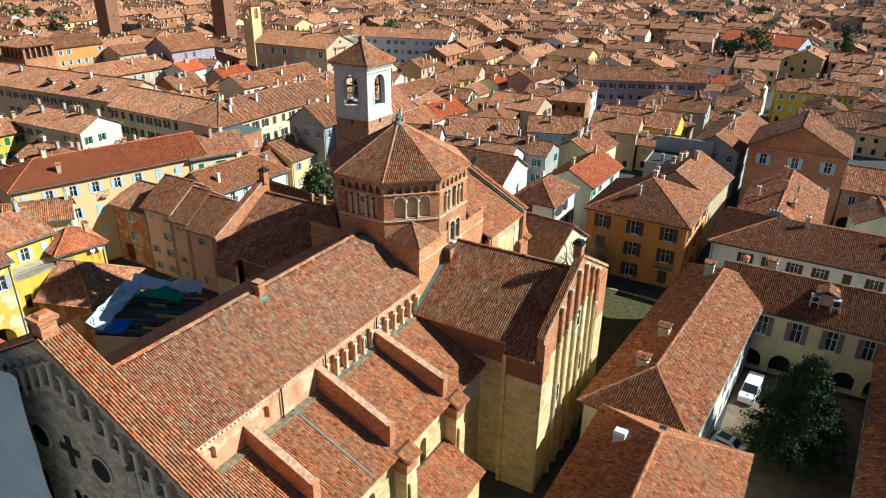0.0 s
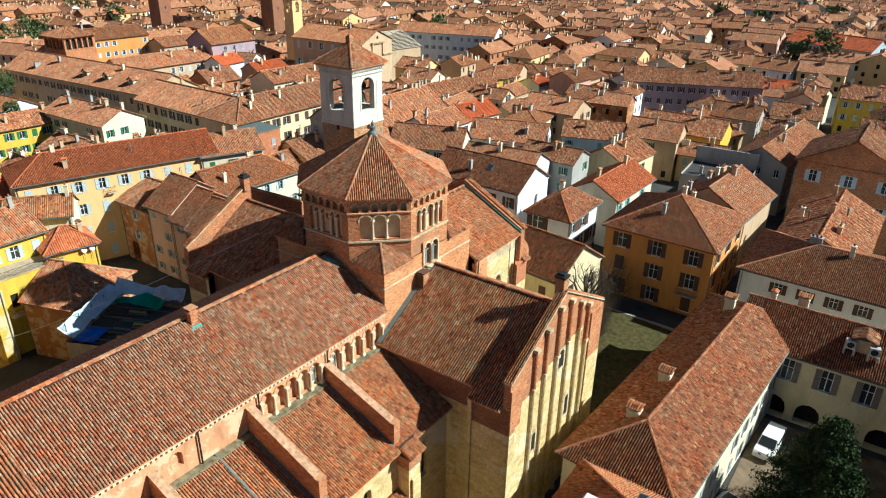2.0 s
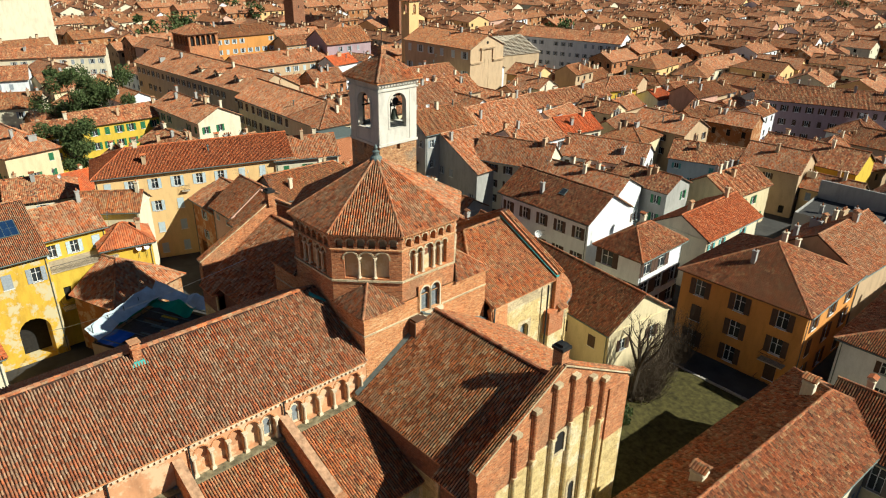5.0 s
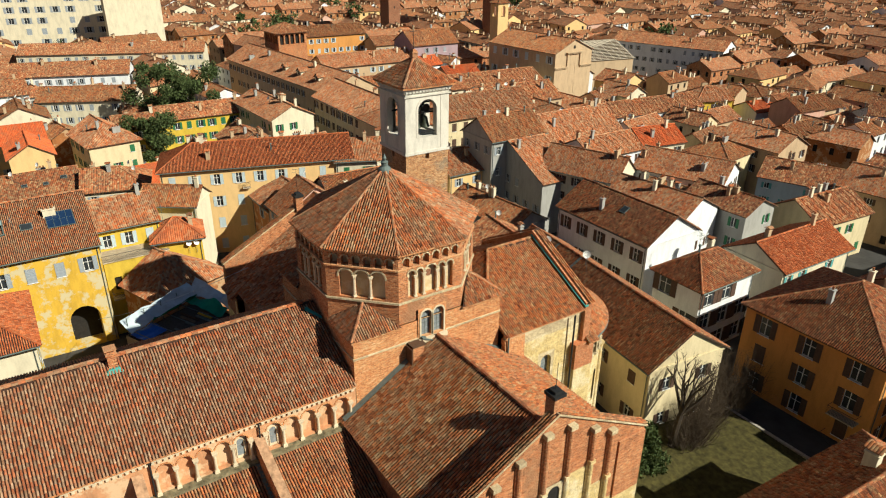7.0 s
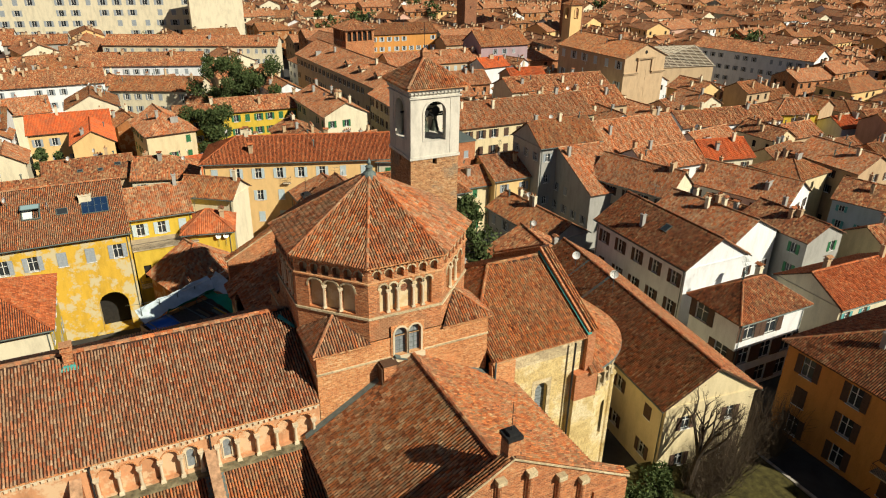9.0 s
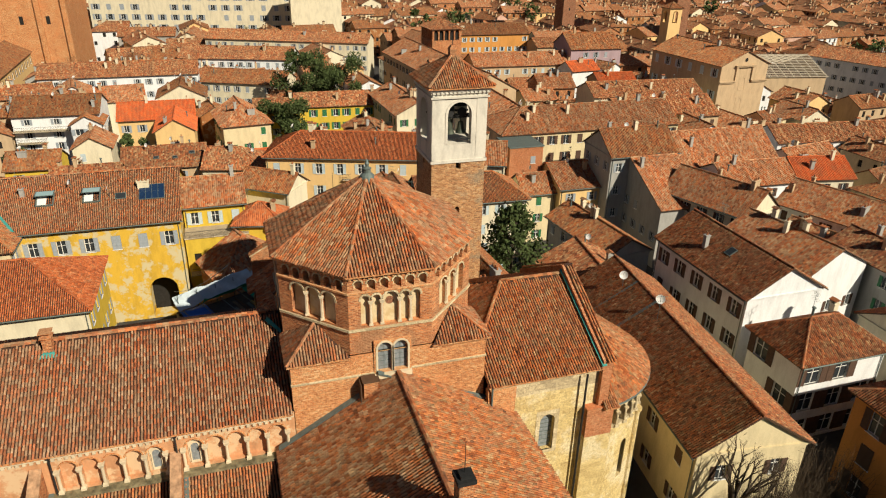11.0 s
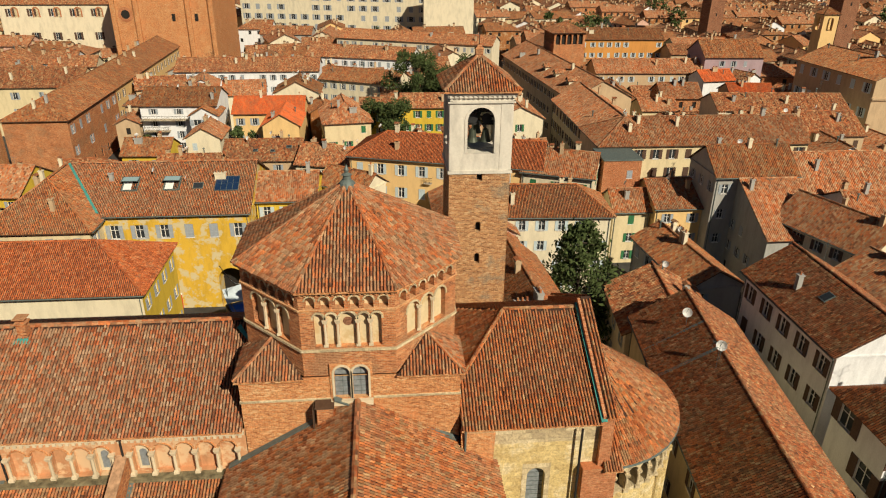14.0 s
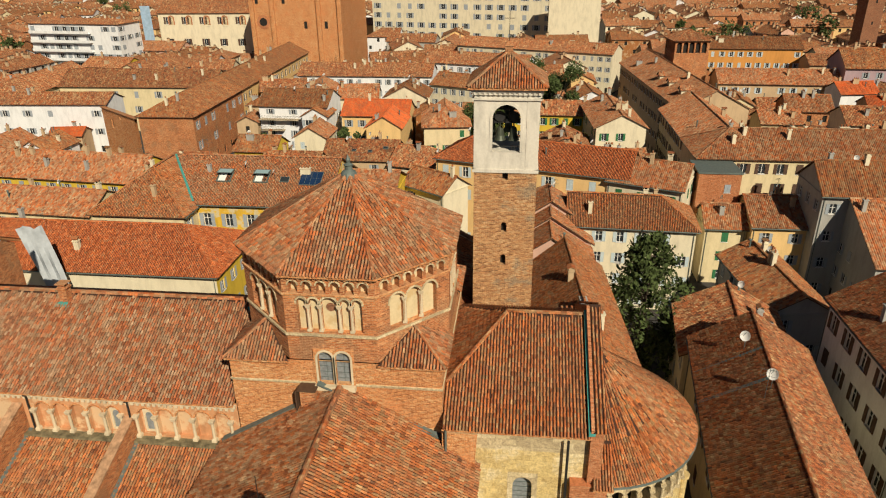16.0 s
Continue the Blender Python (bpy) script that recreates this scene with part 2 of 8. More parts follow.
BRICK_TOWER = masonry("tower_brick", [(0.15, 0.066, 0.034), (0.36, 0.155, 0.065), (0.5, 0.25, 0.105), (0.6, 0.42, 0.24)], (0.46, 0.31, 0.17), 0.34, 0.12, 0.025, (0.2, 0.17, 0.13), 0.7)
BRICK_RED = masonry("brick_red", [(0.26, 0.085, 0.035), (0.42, 0.14, 0.055), (0.5, 0.19, 0.085), (0.52, 0.28, 0.14)], (0.45, 0.28, 0.17))
STONE_TRIM = plaster("pale_carved_stone", (0.62, 0.52, 0.36), 0.45)
STONE = masonry("sandstone", [(0.42, 0.305, 0.135), (0.53, 0.4, 0.18), (0.58, 0.445, 0.205), (0.62, 0.5, 0.27)], (0.47, 0.35, 0.165), 0.8, 0.42, 0.012, (0.64, 0.55, 0.36), 0.3)
STONE_PALE = masonry("pale_stone", [(0.28, 0.22, 0.14), (0.45, 0.36, 0.22), (0.55, 0.45, 0.28), (0.62, 0.54, 0.38)], (0.4, 0.32, 0.2), 0.9, 0.5, 0.02, None, 0.5)
STONE_WEATHERED = masonry("weathered_stone", [(0.26, 0.21, 0.15), (0.42, 0.345, 0.24), (0.52, 0.44, 0.32), (0.58, 0.51, 0.4)], (0.24, 0.2, 0.15), 0.8, 0.45, 0.02, None, 0.5)
WHITE_RENDER = plaster("white_render", (0.62, 0.58, 0.5), 0.5)
MORTAR_CAP = plain("weathered_mortar", (0.4, 0.235, 0.135), 0.95, 0.0, 0.45, 2.5)
# Near-black that stands in for the shade inside openings and recesses.
VOID_SHADE = plain("dark_interior", (0.02, 0.018, 0.016), 0.95)
LEAD = plain("lead_flashing", (0.13, 0.16, 0.15), 0.6, 0.3)
MOSSY_LEAD = plain("mossy_lead", (0.17, 0.145, 0.085), 0.85, 0.0, 0.6, 2.2)
COPPER = plain("green_copper", (0.06, 0.29, 0.26), 0.65, 0.2)
BRONZE = plain("bronze", (0.065, 0.075, 0.055), 0.5, 0.4)
IRON = plain("dark_iron", (0.035, 0.035, 0.035), 0.6, 0.5)
WOOD_DARK = plain("dark_wood", (0.09, 0.05, 0.03), 0.75)
# Roof base darkened to paint the shade in furrows between tile rows.
FURROW_SHADE = plain("roof_underlay", (0.055, 0.028, 0.019), 0.95)
ASPHALT = plain("asphalt", (0.05, 0.048, 0.046), 0.9, 0.0, 0.3, 0.4)
PAVING = plain("paving_stone", (0.34, 0.31, 0.27), 0.9, 0.0, 0.3, 0.7)
GRASS = plain("lawn_grass", (0.055, 0.047, 0.013), 0.95, 0.0, 0.6, 1.6)
EARTH = plain("bare_earth", (0.15, 0.11, 0.07), 0.95, 0.0, 0.4, 0.6)
GLASS_PALE = plain("leaded_glass", (0.2, 0.22, 0.23), 0.3, 0.0, 0.3, 4.0)
GLASS = plain("window_glass", (0.03, 0.035, 0.04), 0.12, 0.0, 0.1)
FRAME_WHITE = plain("white_paint", (0.72, 0.71, 0.68), 0.6, 0.0, 0.08)
SHUTTERS = {
    "grey": plain("grey_shutter_paint", (0.28, 0.31, 0.34), 0.7, 0.0, 0.15),
    "green": plain("green_shutter_paint", (0.03, 0.14, 0.06), 0.6, 0.0, 0.15),
    "brown": plain("brown_shutter_paint", (0.085, 0.05, 0.035), 0.7, 0.0, 0.2),
    "blue": plain("pale_blue_shutter_paint", (0.42, 0.5, 0.53), 0.7, 0.0, 0.1),
    "taupe": plain("grey_brown_shutter_paint", (0.17, 0.14, 0.12), 0.7, 0.0, 0.15),
    "teal": plain("teal_shutter_paint", (0.1, 0.3, 0.3), 0.7, 0.0, 0.1),
}
WALLS = {
    "cream": plaster("cream_plaster", (0.64, 0.54, 0.335)),
    "pale": plaster("pale_cream_plaster", (0.67, 0.6, 0.44)),
    "yellow": plaster("yellow_plaster", (0.605, 0.420, 0.050)),
    "flaking": plaster("flaking_yellow_plaster", (0.62, 0.385, 0.045), 0.45, (0.53, 0.45, 0.27)),
    "peach": plaster("peach_plaster", (0.7, 0.475, 0.215), 0.25),
    "ochre": plaster("ochre_plaster", (0.58, 0.265, 0.07)),
    "white": plaster("white_plaster", (0.72, 0.73, 0.74), 0.3),
    "grey": plaster("grey_plaster", (0.353, 0.344, 0.319)),
    "pink": plaster("pink_plaster", (0.56, 0.35, 0.27)),
    "rust": plaster("rust_plaster", (0.336, 0.134, 0.046), 0.5, (0.42, 0.27, 0.15)),
    "tan": plaster("tan_plaster", (0.487, 0.353, 0.218), 0.35),
    "mauve": plaster("mauve_plaster", (0.378, 0.277, 0.302), 0.3),
    "blue": plaster("pale_blue_plaster", (0.420, 0.487, 0.546), 0.25),
    "brick": BRICK,
    "brick_dark": BRICK_DARK,
    "brick_red": BRICK_RED,
}

# ---- building tools ----
class Build:
    """Collects faces, each with a material number and, for roofs, places in the rows of tiles."""

    def __init__(self):
        self.v, self.f, self.m, self.uv = [], [], [], []

    def face(self, pts, mi=0, uv=None):
        n = len(self.v)
        self.v.extend([tuple(p) for p in pts])
        self.f.append(tuple(range(n, n + len(pts))))
        self.m.append(mi)
        self.uv.append(uv or [(0.0, 0.0)] * len(pts))

    def box(self, x0, x1, y0, y1, z0, z1, mi=0, m=None):
        c = [Vector((x, y, z)) for z in (z0, z1) for y in (y0, y1) for x in (x0, x1)]
        if m is not None:
            c = [m @ p for p in c]
        for q in ((0, 2, 3, 1), (4, 5, 7, 6), (0, 1, 5, 4), (2, 6, 7, 3), (0, 4, 6, 2), (1, 3, 7, 5)):
            self.face([c[i] for i in q], mi)

    def frustum(self, x0, x1, y0, y1, z0, z1, inset, mi=0, m=None):
        lo = [Vector((x0, y0, z0)), Vector((x1, y0, z0)), Vector((x1, y1, z0)), Vector((x0, y1, z0))]
        hi = [Vector((x0 + inset, y0 + inset, z1)), Vector((x1 - inset, y0 + inset, z1)), Vector((x1 - inset, y1 - inset, z1)), Vector((x0 + inset, y1 - inset, z1))]
        if m is not None:
            lo, hi = [m @ p for p in lo], [m @ p for p in hi]
        for i in range(4):
            j = (i + 1) % 4
            self.face([lo[i], lo[j], hi[j], hi[i]], mi)
        self.face(hi, mi)
        self.face(lo[::-1], mi)

    def tube(self, p, q, r0, r1, n=8, mi=0, caps=True):
        p, q = Vector(p), Vector(q)
        d = (q - p).normalized()
        a = d.orthogonal().normalized()
        b = d.cross(a)
        ring = lambda c, r: [c + (a * math.cos(i * 2 * math.pi / n) + b * math.sin(i * 2 * math.pi / n)) * r for i in range(n)]
        A, B = ring(p, r0), ring(q, r1)
        for i in range(n):
            j = (i + 1) % n
            self.face([A[i], A[j], B[j], B[i]], mi)
        if caps:
            self.face(A[::-1], mi)
            self.face(B, mi)

    def lathe(self, c, prof, n=12, mi=0):
        """prof: (radius, height) pairs from the bottom up, round a vertical line through c."""
        c = Vector(c)
        rings = [[c + Vector((r * math.cos(i * 2 * math.pi / n), r * math.sin(i * 2 * math.pi / n), h)) for i in range(n)] for r, h in prof]
        for A, B in zip(rings, rings[1:]):
            for i in range(n):
                j = (i + 1) % n
                self.face([A[i], A[j], B[j], B[i]], mi)

    def prism(self, poly, down, mi=0, side=None, uv=None):
        """A slab: the polygon, its copy moved by the vector down, and the edges."""
        side = mi if side is None else side
        poly = [Vector(p) for p in poly]
        low = [p + Vector(down) for p in poly]
        self.face(poly, mi, uv)
        self.face(low[::-1], side)
        for i in range(len(poly)):
            j = (i + 1) % len(poly)
            self.face([poly[i], low[i], low[j], poly[j]], side)

    def weld(self):
        """Joins the faces that meet, so that a wall is one shell."""
        seen, pts, to = {}, [], []
        for p in self.v:
            k = (round(p[0], 3), round(p[1], 3), round(p[2], 3))
            if k not in seen:
                seen[k] = len(pts)
                pts.append(p)
            to.append(seen[k])
        self.v, self.f = pts, [tuple(to[i] for i in f) for f in self.f]
        keep = [i for i, f in enumerate(self.f) if len(set(f)) == len(f)]
        self.f, self.m, self.uv = [self.f[i] for i in keep], [self.m[i] for i in keep], [self.uv[i] for i in keep]

    def mesh(self, name, mats, smooth=False):
        me = bpy.data.meshes.new(name)
        me.from_pydata(self.v, [], self.f)
        for mt in mats:
            me.materials.append(mt)
        me.polygons.foreach_set("material_index", np.array(self.m, dtype=np.int32))
        layer = me.uv_layers.new(name="rows")
        layer.data.foreach_set("uv", np.array([c for u in self.uv for p in u for c in p], dtype=np.float32))
        if smooth:
            me.polygons.foreach_set("use_smooth", np.ones(len(self.f), dtype=bool))
        me.update()
        return me


def empty(name, m, label, category, group="", kind=""):
    ob = new(name)
    ob.empty_display_size = 0.5
    ob.matrix_world = m
    return tagged(ob, label, category, group, kind)


def part(name, b, mats, parent, label="", kind="", smooth=False, at=None):
    """One mesh object under a thing or a part. b: a Build or a finished mesh."""
    if name == "wall" and isinstance(b, Build):
        b.weld()
    me = b.mesh(name, mats if isinstance(mats, (list, tuple)) else [mats], smooth) if isinstance(b, Build) else b
    ob = new(name, me)
    ob.parent = parent
    if at is not None:
        ob.matrix_local = at
    return tagged(ob, label, "", "", kind)


def thing(name, b, mats, label, category, group="", kind="", smooth=False, at=None):
    ob = new(name, b.mesh(name, mats if isinstance(mats, (list, tuple)) else [mats], smooth) if isinstance(b, Build) else b)
    if at is not None:
        ob.matrix_world = at
    return tagged(ob, label, category, group, kind)


def wall_panel(b, place, u0, u1, v0, v1, holes, depth=0.25, mi=0, back=None, n=6):
    """An upright panel with openings: holes are (left, right, bottom, top, arched), in order along u, clear of one another.
    place(u, v, d) gives the point d behind the face. back: the material of a closed recess."""
    q = lambda pts, m: b.face([place(*p) for p in pts], m)
    cur = u0
    for l, r, bo, to, arch in holes:
        if l > cur + 1e-4:
            q([(cur, v0, 0), (l, v0, 0), (l, v1, 0), (cur, v1, 0)], mi)
        if bo > v0 + 1e-4:
            q([(l, v0, 0), (r, v0, 0), (r, bo, 0), (l, bo, 0)], mi)
        rad = (r - l) / 2
        if arch:
            vs = to - rad
            arc = [(l + rad - rad * math.cos(math.pi * i / n), vs + rad * math.sin(math.pi * i / n)) for i in range(n + 1)]
        else:
            vs = to
            arc = [(l, to), (r, to)]
        for (ua, va), (ub, vb) in zip(arc, arc[1:]):
            if va < v1 - 1e-4 or vb < v1 - 1e-4:
                q([(ua, va, 0), (ub, vb, 0), (ub, v1, 0), (ua, v1, 0)], mi)
            q([(ua, va, 0), (ua, va, depth), (ub, vb, depth), (ub, vb, 0)], mi)
        q([(l, bo, 0), (l, bo, depth), (l, vs, depth), (l, vs, 0)], mi)
        q([(r, vs, 0), (r, vs, depth), (r, bo, depth), (r, bo, 0)], mi)
        q([(l, bo, 0), (r, bo, 0), (r, bo, depth), (l, bo, depth)], mi)
        if back is not None:
            q([(l, bo, depth), (r, bo, depth)] + [(ua, va, depth) for ua, va in arc[::-1]], back)
        cur = r
    if u1 > cur + 1e-4:
        q([(cur, v0, 0), (u1, v0, 0), (u1, v1, 0), (cur, v1, 0)], mi)


def arch_ring(b, place, c, spring, r0, r1, proud, mi=0, n=8, legs=0.0):
    """A raised half-round moulding over an opening centred on c, with short legs below its spring."""
    pts = [(math.pi * i / n, 0.0) for i in range(n + 1)]
    out = [(c - r * math.cos(a), spring + r * math.sin(a)) for a, _ in pts for r in (r0, r1)]
    rows = [(out[2 * i], out[2 * i + 1]) for i in range(n + 1)]
    if legs:
        rows = [((c - r0, spring - legs), (c - r1, spring - legs))] + rows + [((c + r0, spring - legs), (c + r1, spring - legs))]
    for (a0, a1), (b0, b1) in zip(rows, rows[1:]):
        P = lambda uv, d: place(uv[0], uv[1], d)
        b.face([P(a0, -proud), P(b0, -proud), P(b1, -proud), P(a1, -proud)], mi)
        b.face([P(a1, -proud), P(b1, -proud), P(b1, 0.02), P(a1, 0.02)], mi)
        b.face([P(b0, -proud), P(a0, -proud), P(a0, 0.02), P(b0, 0.02)], mi)


def along(p, q):
    """place() for a face from p to q (x, y), whose outside lies to the right of the way from p to q."""
    p, q = Vector((p[0], p[1])), Vector((q[0], q[1]))
    d = (q - p).normalized()
    inw = Vector((-d.y, d.x))
    return lambda u, v, dep: (p.x + d.x * u + inw.x * dep, p.y + d.y * u + inw.y * dep, v), (q - p).length


def plane_axes(poly):
    """For a roof plane whose first edge is its eave: origin, along the eave, up the slope, outwards."""
    p = [Vector(c) for c in poly]
    u = (p[1] - p[0]).normalized()
    w = p[-1] - p[0] if (p[-1] - p[0]).cross(u).length > 1e-4 else p[2] - p[0]
    n = u.cross(w).normalized()
    return p[0], u, n.cross(u), n


def span(poly2, c):
    """The stretch of v that a convex polygon in (u, v) covers at u = c."""
    vs = []
    for (ua, va), (ub, vb) in zip(poly2, poly2[1:] + poly2[:1]):
        if (ua - c) * (ub - c) <= 0 and abs(ub - ua) > 1e-9:
            vs.append(va + (vb - va) * (c - ua) / (ub - ua))
    return (min(vs), max(vs)) if len(vs) > 1 else None


PITCH, COURSE = 0.2, 0.34


def roof_rows(b, poly, mi=0, under=1, pitch=0.3, thick=0.14):
    """A roof plane with its rows of barrel tiles as ribs."""
    o, u, v, n = plane_axes(poly)
    p2 = [((Vector(p) - o).dot(u), (Vector(p) - o).dot(v)) for p in poly]
    b.prism(poly, (0, 0, -thick), mi, under, [tuple(c) for c in p2])
    lo, hi = min(c[0] for c in p2), max(c[0] for c in p2)
    k = max(1, round((hi - lo) / pitch))
    for i in range(k):
        c = lo + (i + 0.5) * (hi - lo) / k
        s = span(p2, c)
        if not s or s[1] - s[0] < 0.25:
            continue
        jx, jh = math.sin(i * 12.9 + lo) * 0.02, 0.075 + 0.018 * math.sin(i * 7.7 + hi)
        prof = ((jx - 0.115, 0.0), (jx - 0.06, jh), (jx + 0.06, jh), (jx + 0.115, 0.0))
        v0, v1 = s[0] - 0.05, s[1]
        pa = [o + u * (c + a) + v * v0 + n * h for a, h in prof]
        pb = [o + u * (c + a) + v * v1 + n * h for a, h in prof]
        for j in range(3):
            cu = c
            b.face([pa[j], pa[j + 1], pb[j + 1], pb[j]], mi, [(cu, v0), (cu, v0), (cu, v1), (cu, v1)])
        b.face(pa[::-1], under)


TILE_SHAPE = np.array([(-0.072, 0.0, 0.03), (-0.04, 0.0, 0.14), (0.04, 0.0, 0.14), (0.072, 0.0, 0.03), (-0.058, 0.4, 0.0), (-0.031, 0.4, 0.09), (0.031, 0.4, 0.09), (0.058, 0.4, 0.0)])
TILE_FACES = np.array([(0, 1, 5, 4), (1, 2, 6, 5), (2, 3, 7, 6), (0, 3, 2, 1)])


def tile_places(poly, rng, pitch):
    """Where each barrel tile of a roof plane lies: rows of (origin, along, up, out) matrices."""
    o, u, v, n = plane_axes(poly)
    p2 = [((Vector(p) - o).dot(u), (Vector(p) - o).dot(v)) for p in poly]
    lo, hi = min(c[0] for c in p2), max(c[0] for c in p2)
    k = max(1, round((hi - lo) / pitch))
    out = []
    for i in range(k):
        c = lo + (i + 0.5) * (hi - lo) / k
        s = span(p2, c)
        if not s or s[1] - s[0] < 0.2:
            continue
        first = s[0] - 0.06 + rng.uniform(-0.03, 0.03)
        for r in range(max(1, int((s[1] - first) / COURSE))):
            out.append((c + rng.uniform(-0.014, 0.014), first + r * COURSE + rng.uniform(-0.018, 0.018), rng.uniform(-0.035, 0.035), rng.uniform(0, 0.014)))
    return o, u, v, n, np.array(out)


ONE_TILE = {}


def single_tile(kind):
    if kind not in ONE_TILE:
        me = bpy.data.meshes.new("tile")
        me.from_pydata([tuple(p) for p in TILE_SHAPE], [], [tuple(int(i) for i in f) for f in TILE_FACES])
        me.materials.append(tile_mat(kind))
        me.polygons.foreach_set("use_smooth", np.ones(len(TILE_FACES), dtype=bool))
        ONE_TILE[kind] = me
    return ONE_TILE[kind]


LATER = []


def tiled_roof(name, polys, parent, kind="old", label="", pick=None, most=150, seed=1, thick=0.16, pitch=PITCH, under=None):
    """A part made of roof planes, covered with loose barrel tiles. pick(x, y): the stretch whose tiles are objects of their own."""
    polys = [p if plane_axes(p)[3].z > 0 else [p[1], p[0]] + list(p[:1:-1]) for p in polys]
    b = Build()
    for p in polys:
        b.prism(p, (0, 0, -thick), 0, 1)
    b.weld()
    roof = part(name, b, [FURROW_SHADE, under or BRICK_PALE], parent, label)
    rng = random.Random(seed)
    verts, singles = [], []
    for p in polys:
        o, u, v, n, rows = tile_places(p, rng, pitch)
        if not len(rows):
            continue
        O, U, V, N = (np.array(a) for a in (o, u, v, n))
        cs, sn = np.cos(rows[:, 2])[:, None, None], np.sin(rows[:, 2])[:, None, None]
        base = O + rows[:, 0:1] * U + rows[:, 1:2] * V + rows[:, 3:4] * N
        xs, ys, zs = TILE_SHAPE[None, :, 0:1], TILE_SHAPE[None, :, 1:2], TILE_SHAPE[None, :, 2:3]
        pts = base[:, None, :] + (xs * cs - ys * sn) * U + (xs * sn + ys * cs) * V + zs * N
        keep = np.ones(len(rows), dtype=bool)
        if pick:
            for i, row in enumerate(rows):
                if len(singles) < most and pick(base[i][0], base[i][1]):
                    keep[i] = False
                    singles.append((base[i], row[2], U, V, N))
        verts.append(pts[keep])
    allv = np.concatenate(verts)
    k = len(allv)
    faces = (TILE_FACES[None] + (np.arange(k) * 8)[:, None, None]).reshape(-1, 4)
    me = bpy.data.meshes.new("roof_tiles")
    me.vertices.add(k * 8)
    me.vertices.foreach_set("co", allv.reshape(-1).astype(np.float32))
    me.loops.add(len(faces) * 4)
    me.loops.foreach_set("vertex_index", faces.reshape(-1).astype(np.int32))
    me.polygons.add(len(faces))
    me.polygons.foreach_set("loop_start", np.arange(0, len(faces) * 4, 4, dtype=np.int32))
    me.materials.append(tile_mat(kind))
    me.update(calc_edges=True)
    part("roof_tiles", me, None, roof, "weathered terracotta barrel tiles", "stuff")
    LATER.append((roof, kind, singles))
    return roof


def lay_single_tiles():
    for roof, kind, singles in LATER:
        for base, turn, U, V, N in singles:
            c, s = math.cos(turn), math.sin(turn)
            m = Matrix.Identity(4)
            m.col[0][:3], m.col[1][:3], m.col[2][:3], m.col[3][:3] = U * c + V * s, V * c - U * s, N, base
            part("tile", single_tile(kind), None, roof, at=m)


def ridge_caps(b, p, q, r=0.17, mi=0, step=0.42):
    """Half-round ridge tiles laid end to end from p to q."""
    p, q = Vector(p), Vector(q)
    d = q - p
    k = max(1, round(d.length / step))
    d.normalize()
    side = d.cross(Vector((0, 0, 1))).normalized()
    up = side.cross(d)
    ln = (q - p).length / k
    for i in range(k):
        a, c = p + d * (i * ln - 0.03), p + d * ((i + 1) * ln + 0.03)
        prof = [(math.cos(t), math.sin(t)) for t in (0, 0.8, 1.57, 2.34, 3.14)]
        A = [a + side * x * r * 1.08 + up * (z * r * 1.08 - 0.02) for x, z in prof]
        C = [c + side * x * r * 0.92 + up * (z * r * 0.92 - 0.02) for x, z in prof]
        rnd = (i * 0.3 + 0.1, (i * 7 % 11) * 0.42 + p.x)
        for j in range(4):
            b.face([A[j], C[j], C[j + 1], A[j + 1]], mi, [rnd] * 4)
        b.face(A, mi, [rnd] * 5)
        b.face(C[::-1], mi, [rnd] * 5)

# ---- ground ----
CX = -40.45
GZ = 4.2


def base_of(x):
    """The ground climbs gently from the western streets to the east side of the church."""
    return GZ * min(1.0, max(0.0, (x + 62) / 14))


def flat(name, x0, x1, y0, y1, z, mat, label, thick=0.12):
    b = Build()
    b.box(x0, x1, y0, y1, z - thick, z)
    return thing(name, b, mat, label, name, kind="structure")


gb = Build()
for x0, x1 in ((-5000, -62), (-62, -48), (-48, 5000)):
    gb.face([(x0, -5000, base_of(x0)), (x1, -5000, base_of(x1)), (x1, 5000, base_of(x1)), (x0, 5000, base_of(x0))])
gb.weld()
thing("ground", gb, ASPHALT, "grey paved ground of the old town", "ground", kind="structure")
lb = Build()
lawn_edge = [(-33, 69.5, 6.2), (-15.2, 69.5, 4.3), (-15.2, 97.2, 4.3), (-19.5, 98.4, 4.3), (-31.2, 98.4, 4.6), (-32.6, 84, 6.3)]
heart = (-24.0, 84.0, 4.6)
for p, q in zip(lawn_edge, lawn_edge[1:] + lawn_edge[:1]):
    lb.prism([heart, p, q], (0, 0, -2.0))
lb.weld()
thing("lawn", lb, GRASS, "worn green lawn beside the church", "lawn", kind="structure")
# Pale slab added before the church to reflect light onto its shaded front.
flat("pavement", -48, 12, -30, 17, GZ + 0.05, PAVING, "pale stone paving of the square before the church")
flat("courtyard", -4.2, 20, 56.5, 86, GZ + 0.05, EARTH, "gravel courtyard with parked cars")
kb = Build()
for i in range(14):
    kb.box(-30 + i * 1.1, -29 + i * 1.1, 98.5, 98.85, GZ - 0.1, GZ + 0.3)
thing("kerb", kb, PAVING, "row of pale stone kerb blocks beside the lawn", "kerb", kind="structure")

# ---- the church ----
church = empty("church", pose(0, 0, 0), "large Romanesque church of brick and yellow sandstone with tiled roofs", "church")


def side(x):
    """Mirrors a place on the sunny side over the nave's axis."""
    return 2 * CX - x


def flip(poly):
    return [(side(x), y, z) for x, y, z in ([poly[1], poly[0]] + list(poly[:1:-1]))]


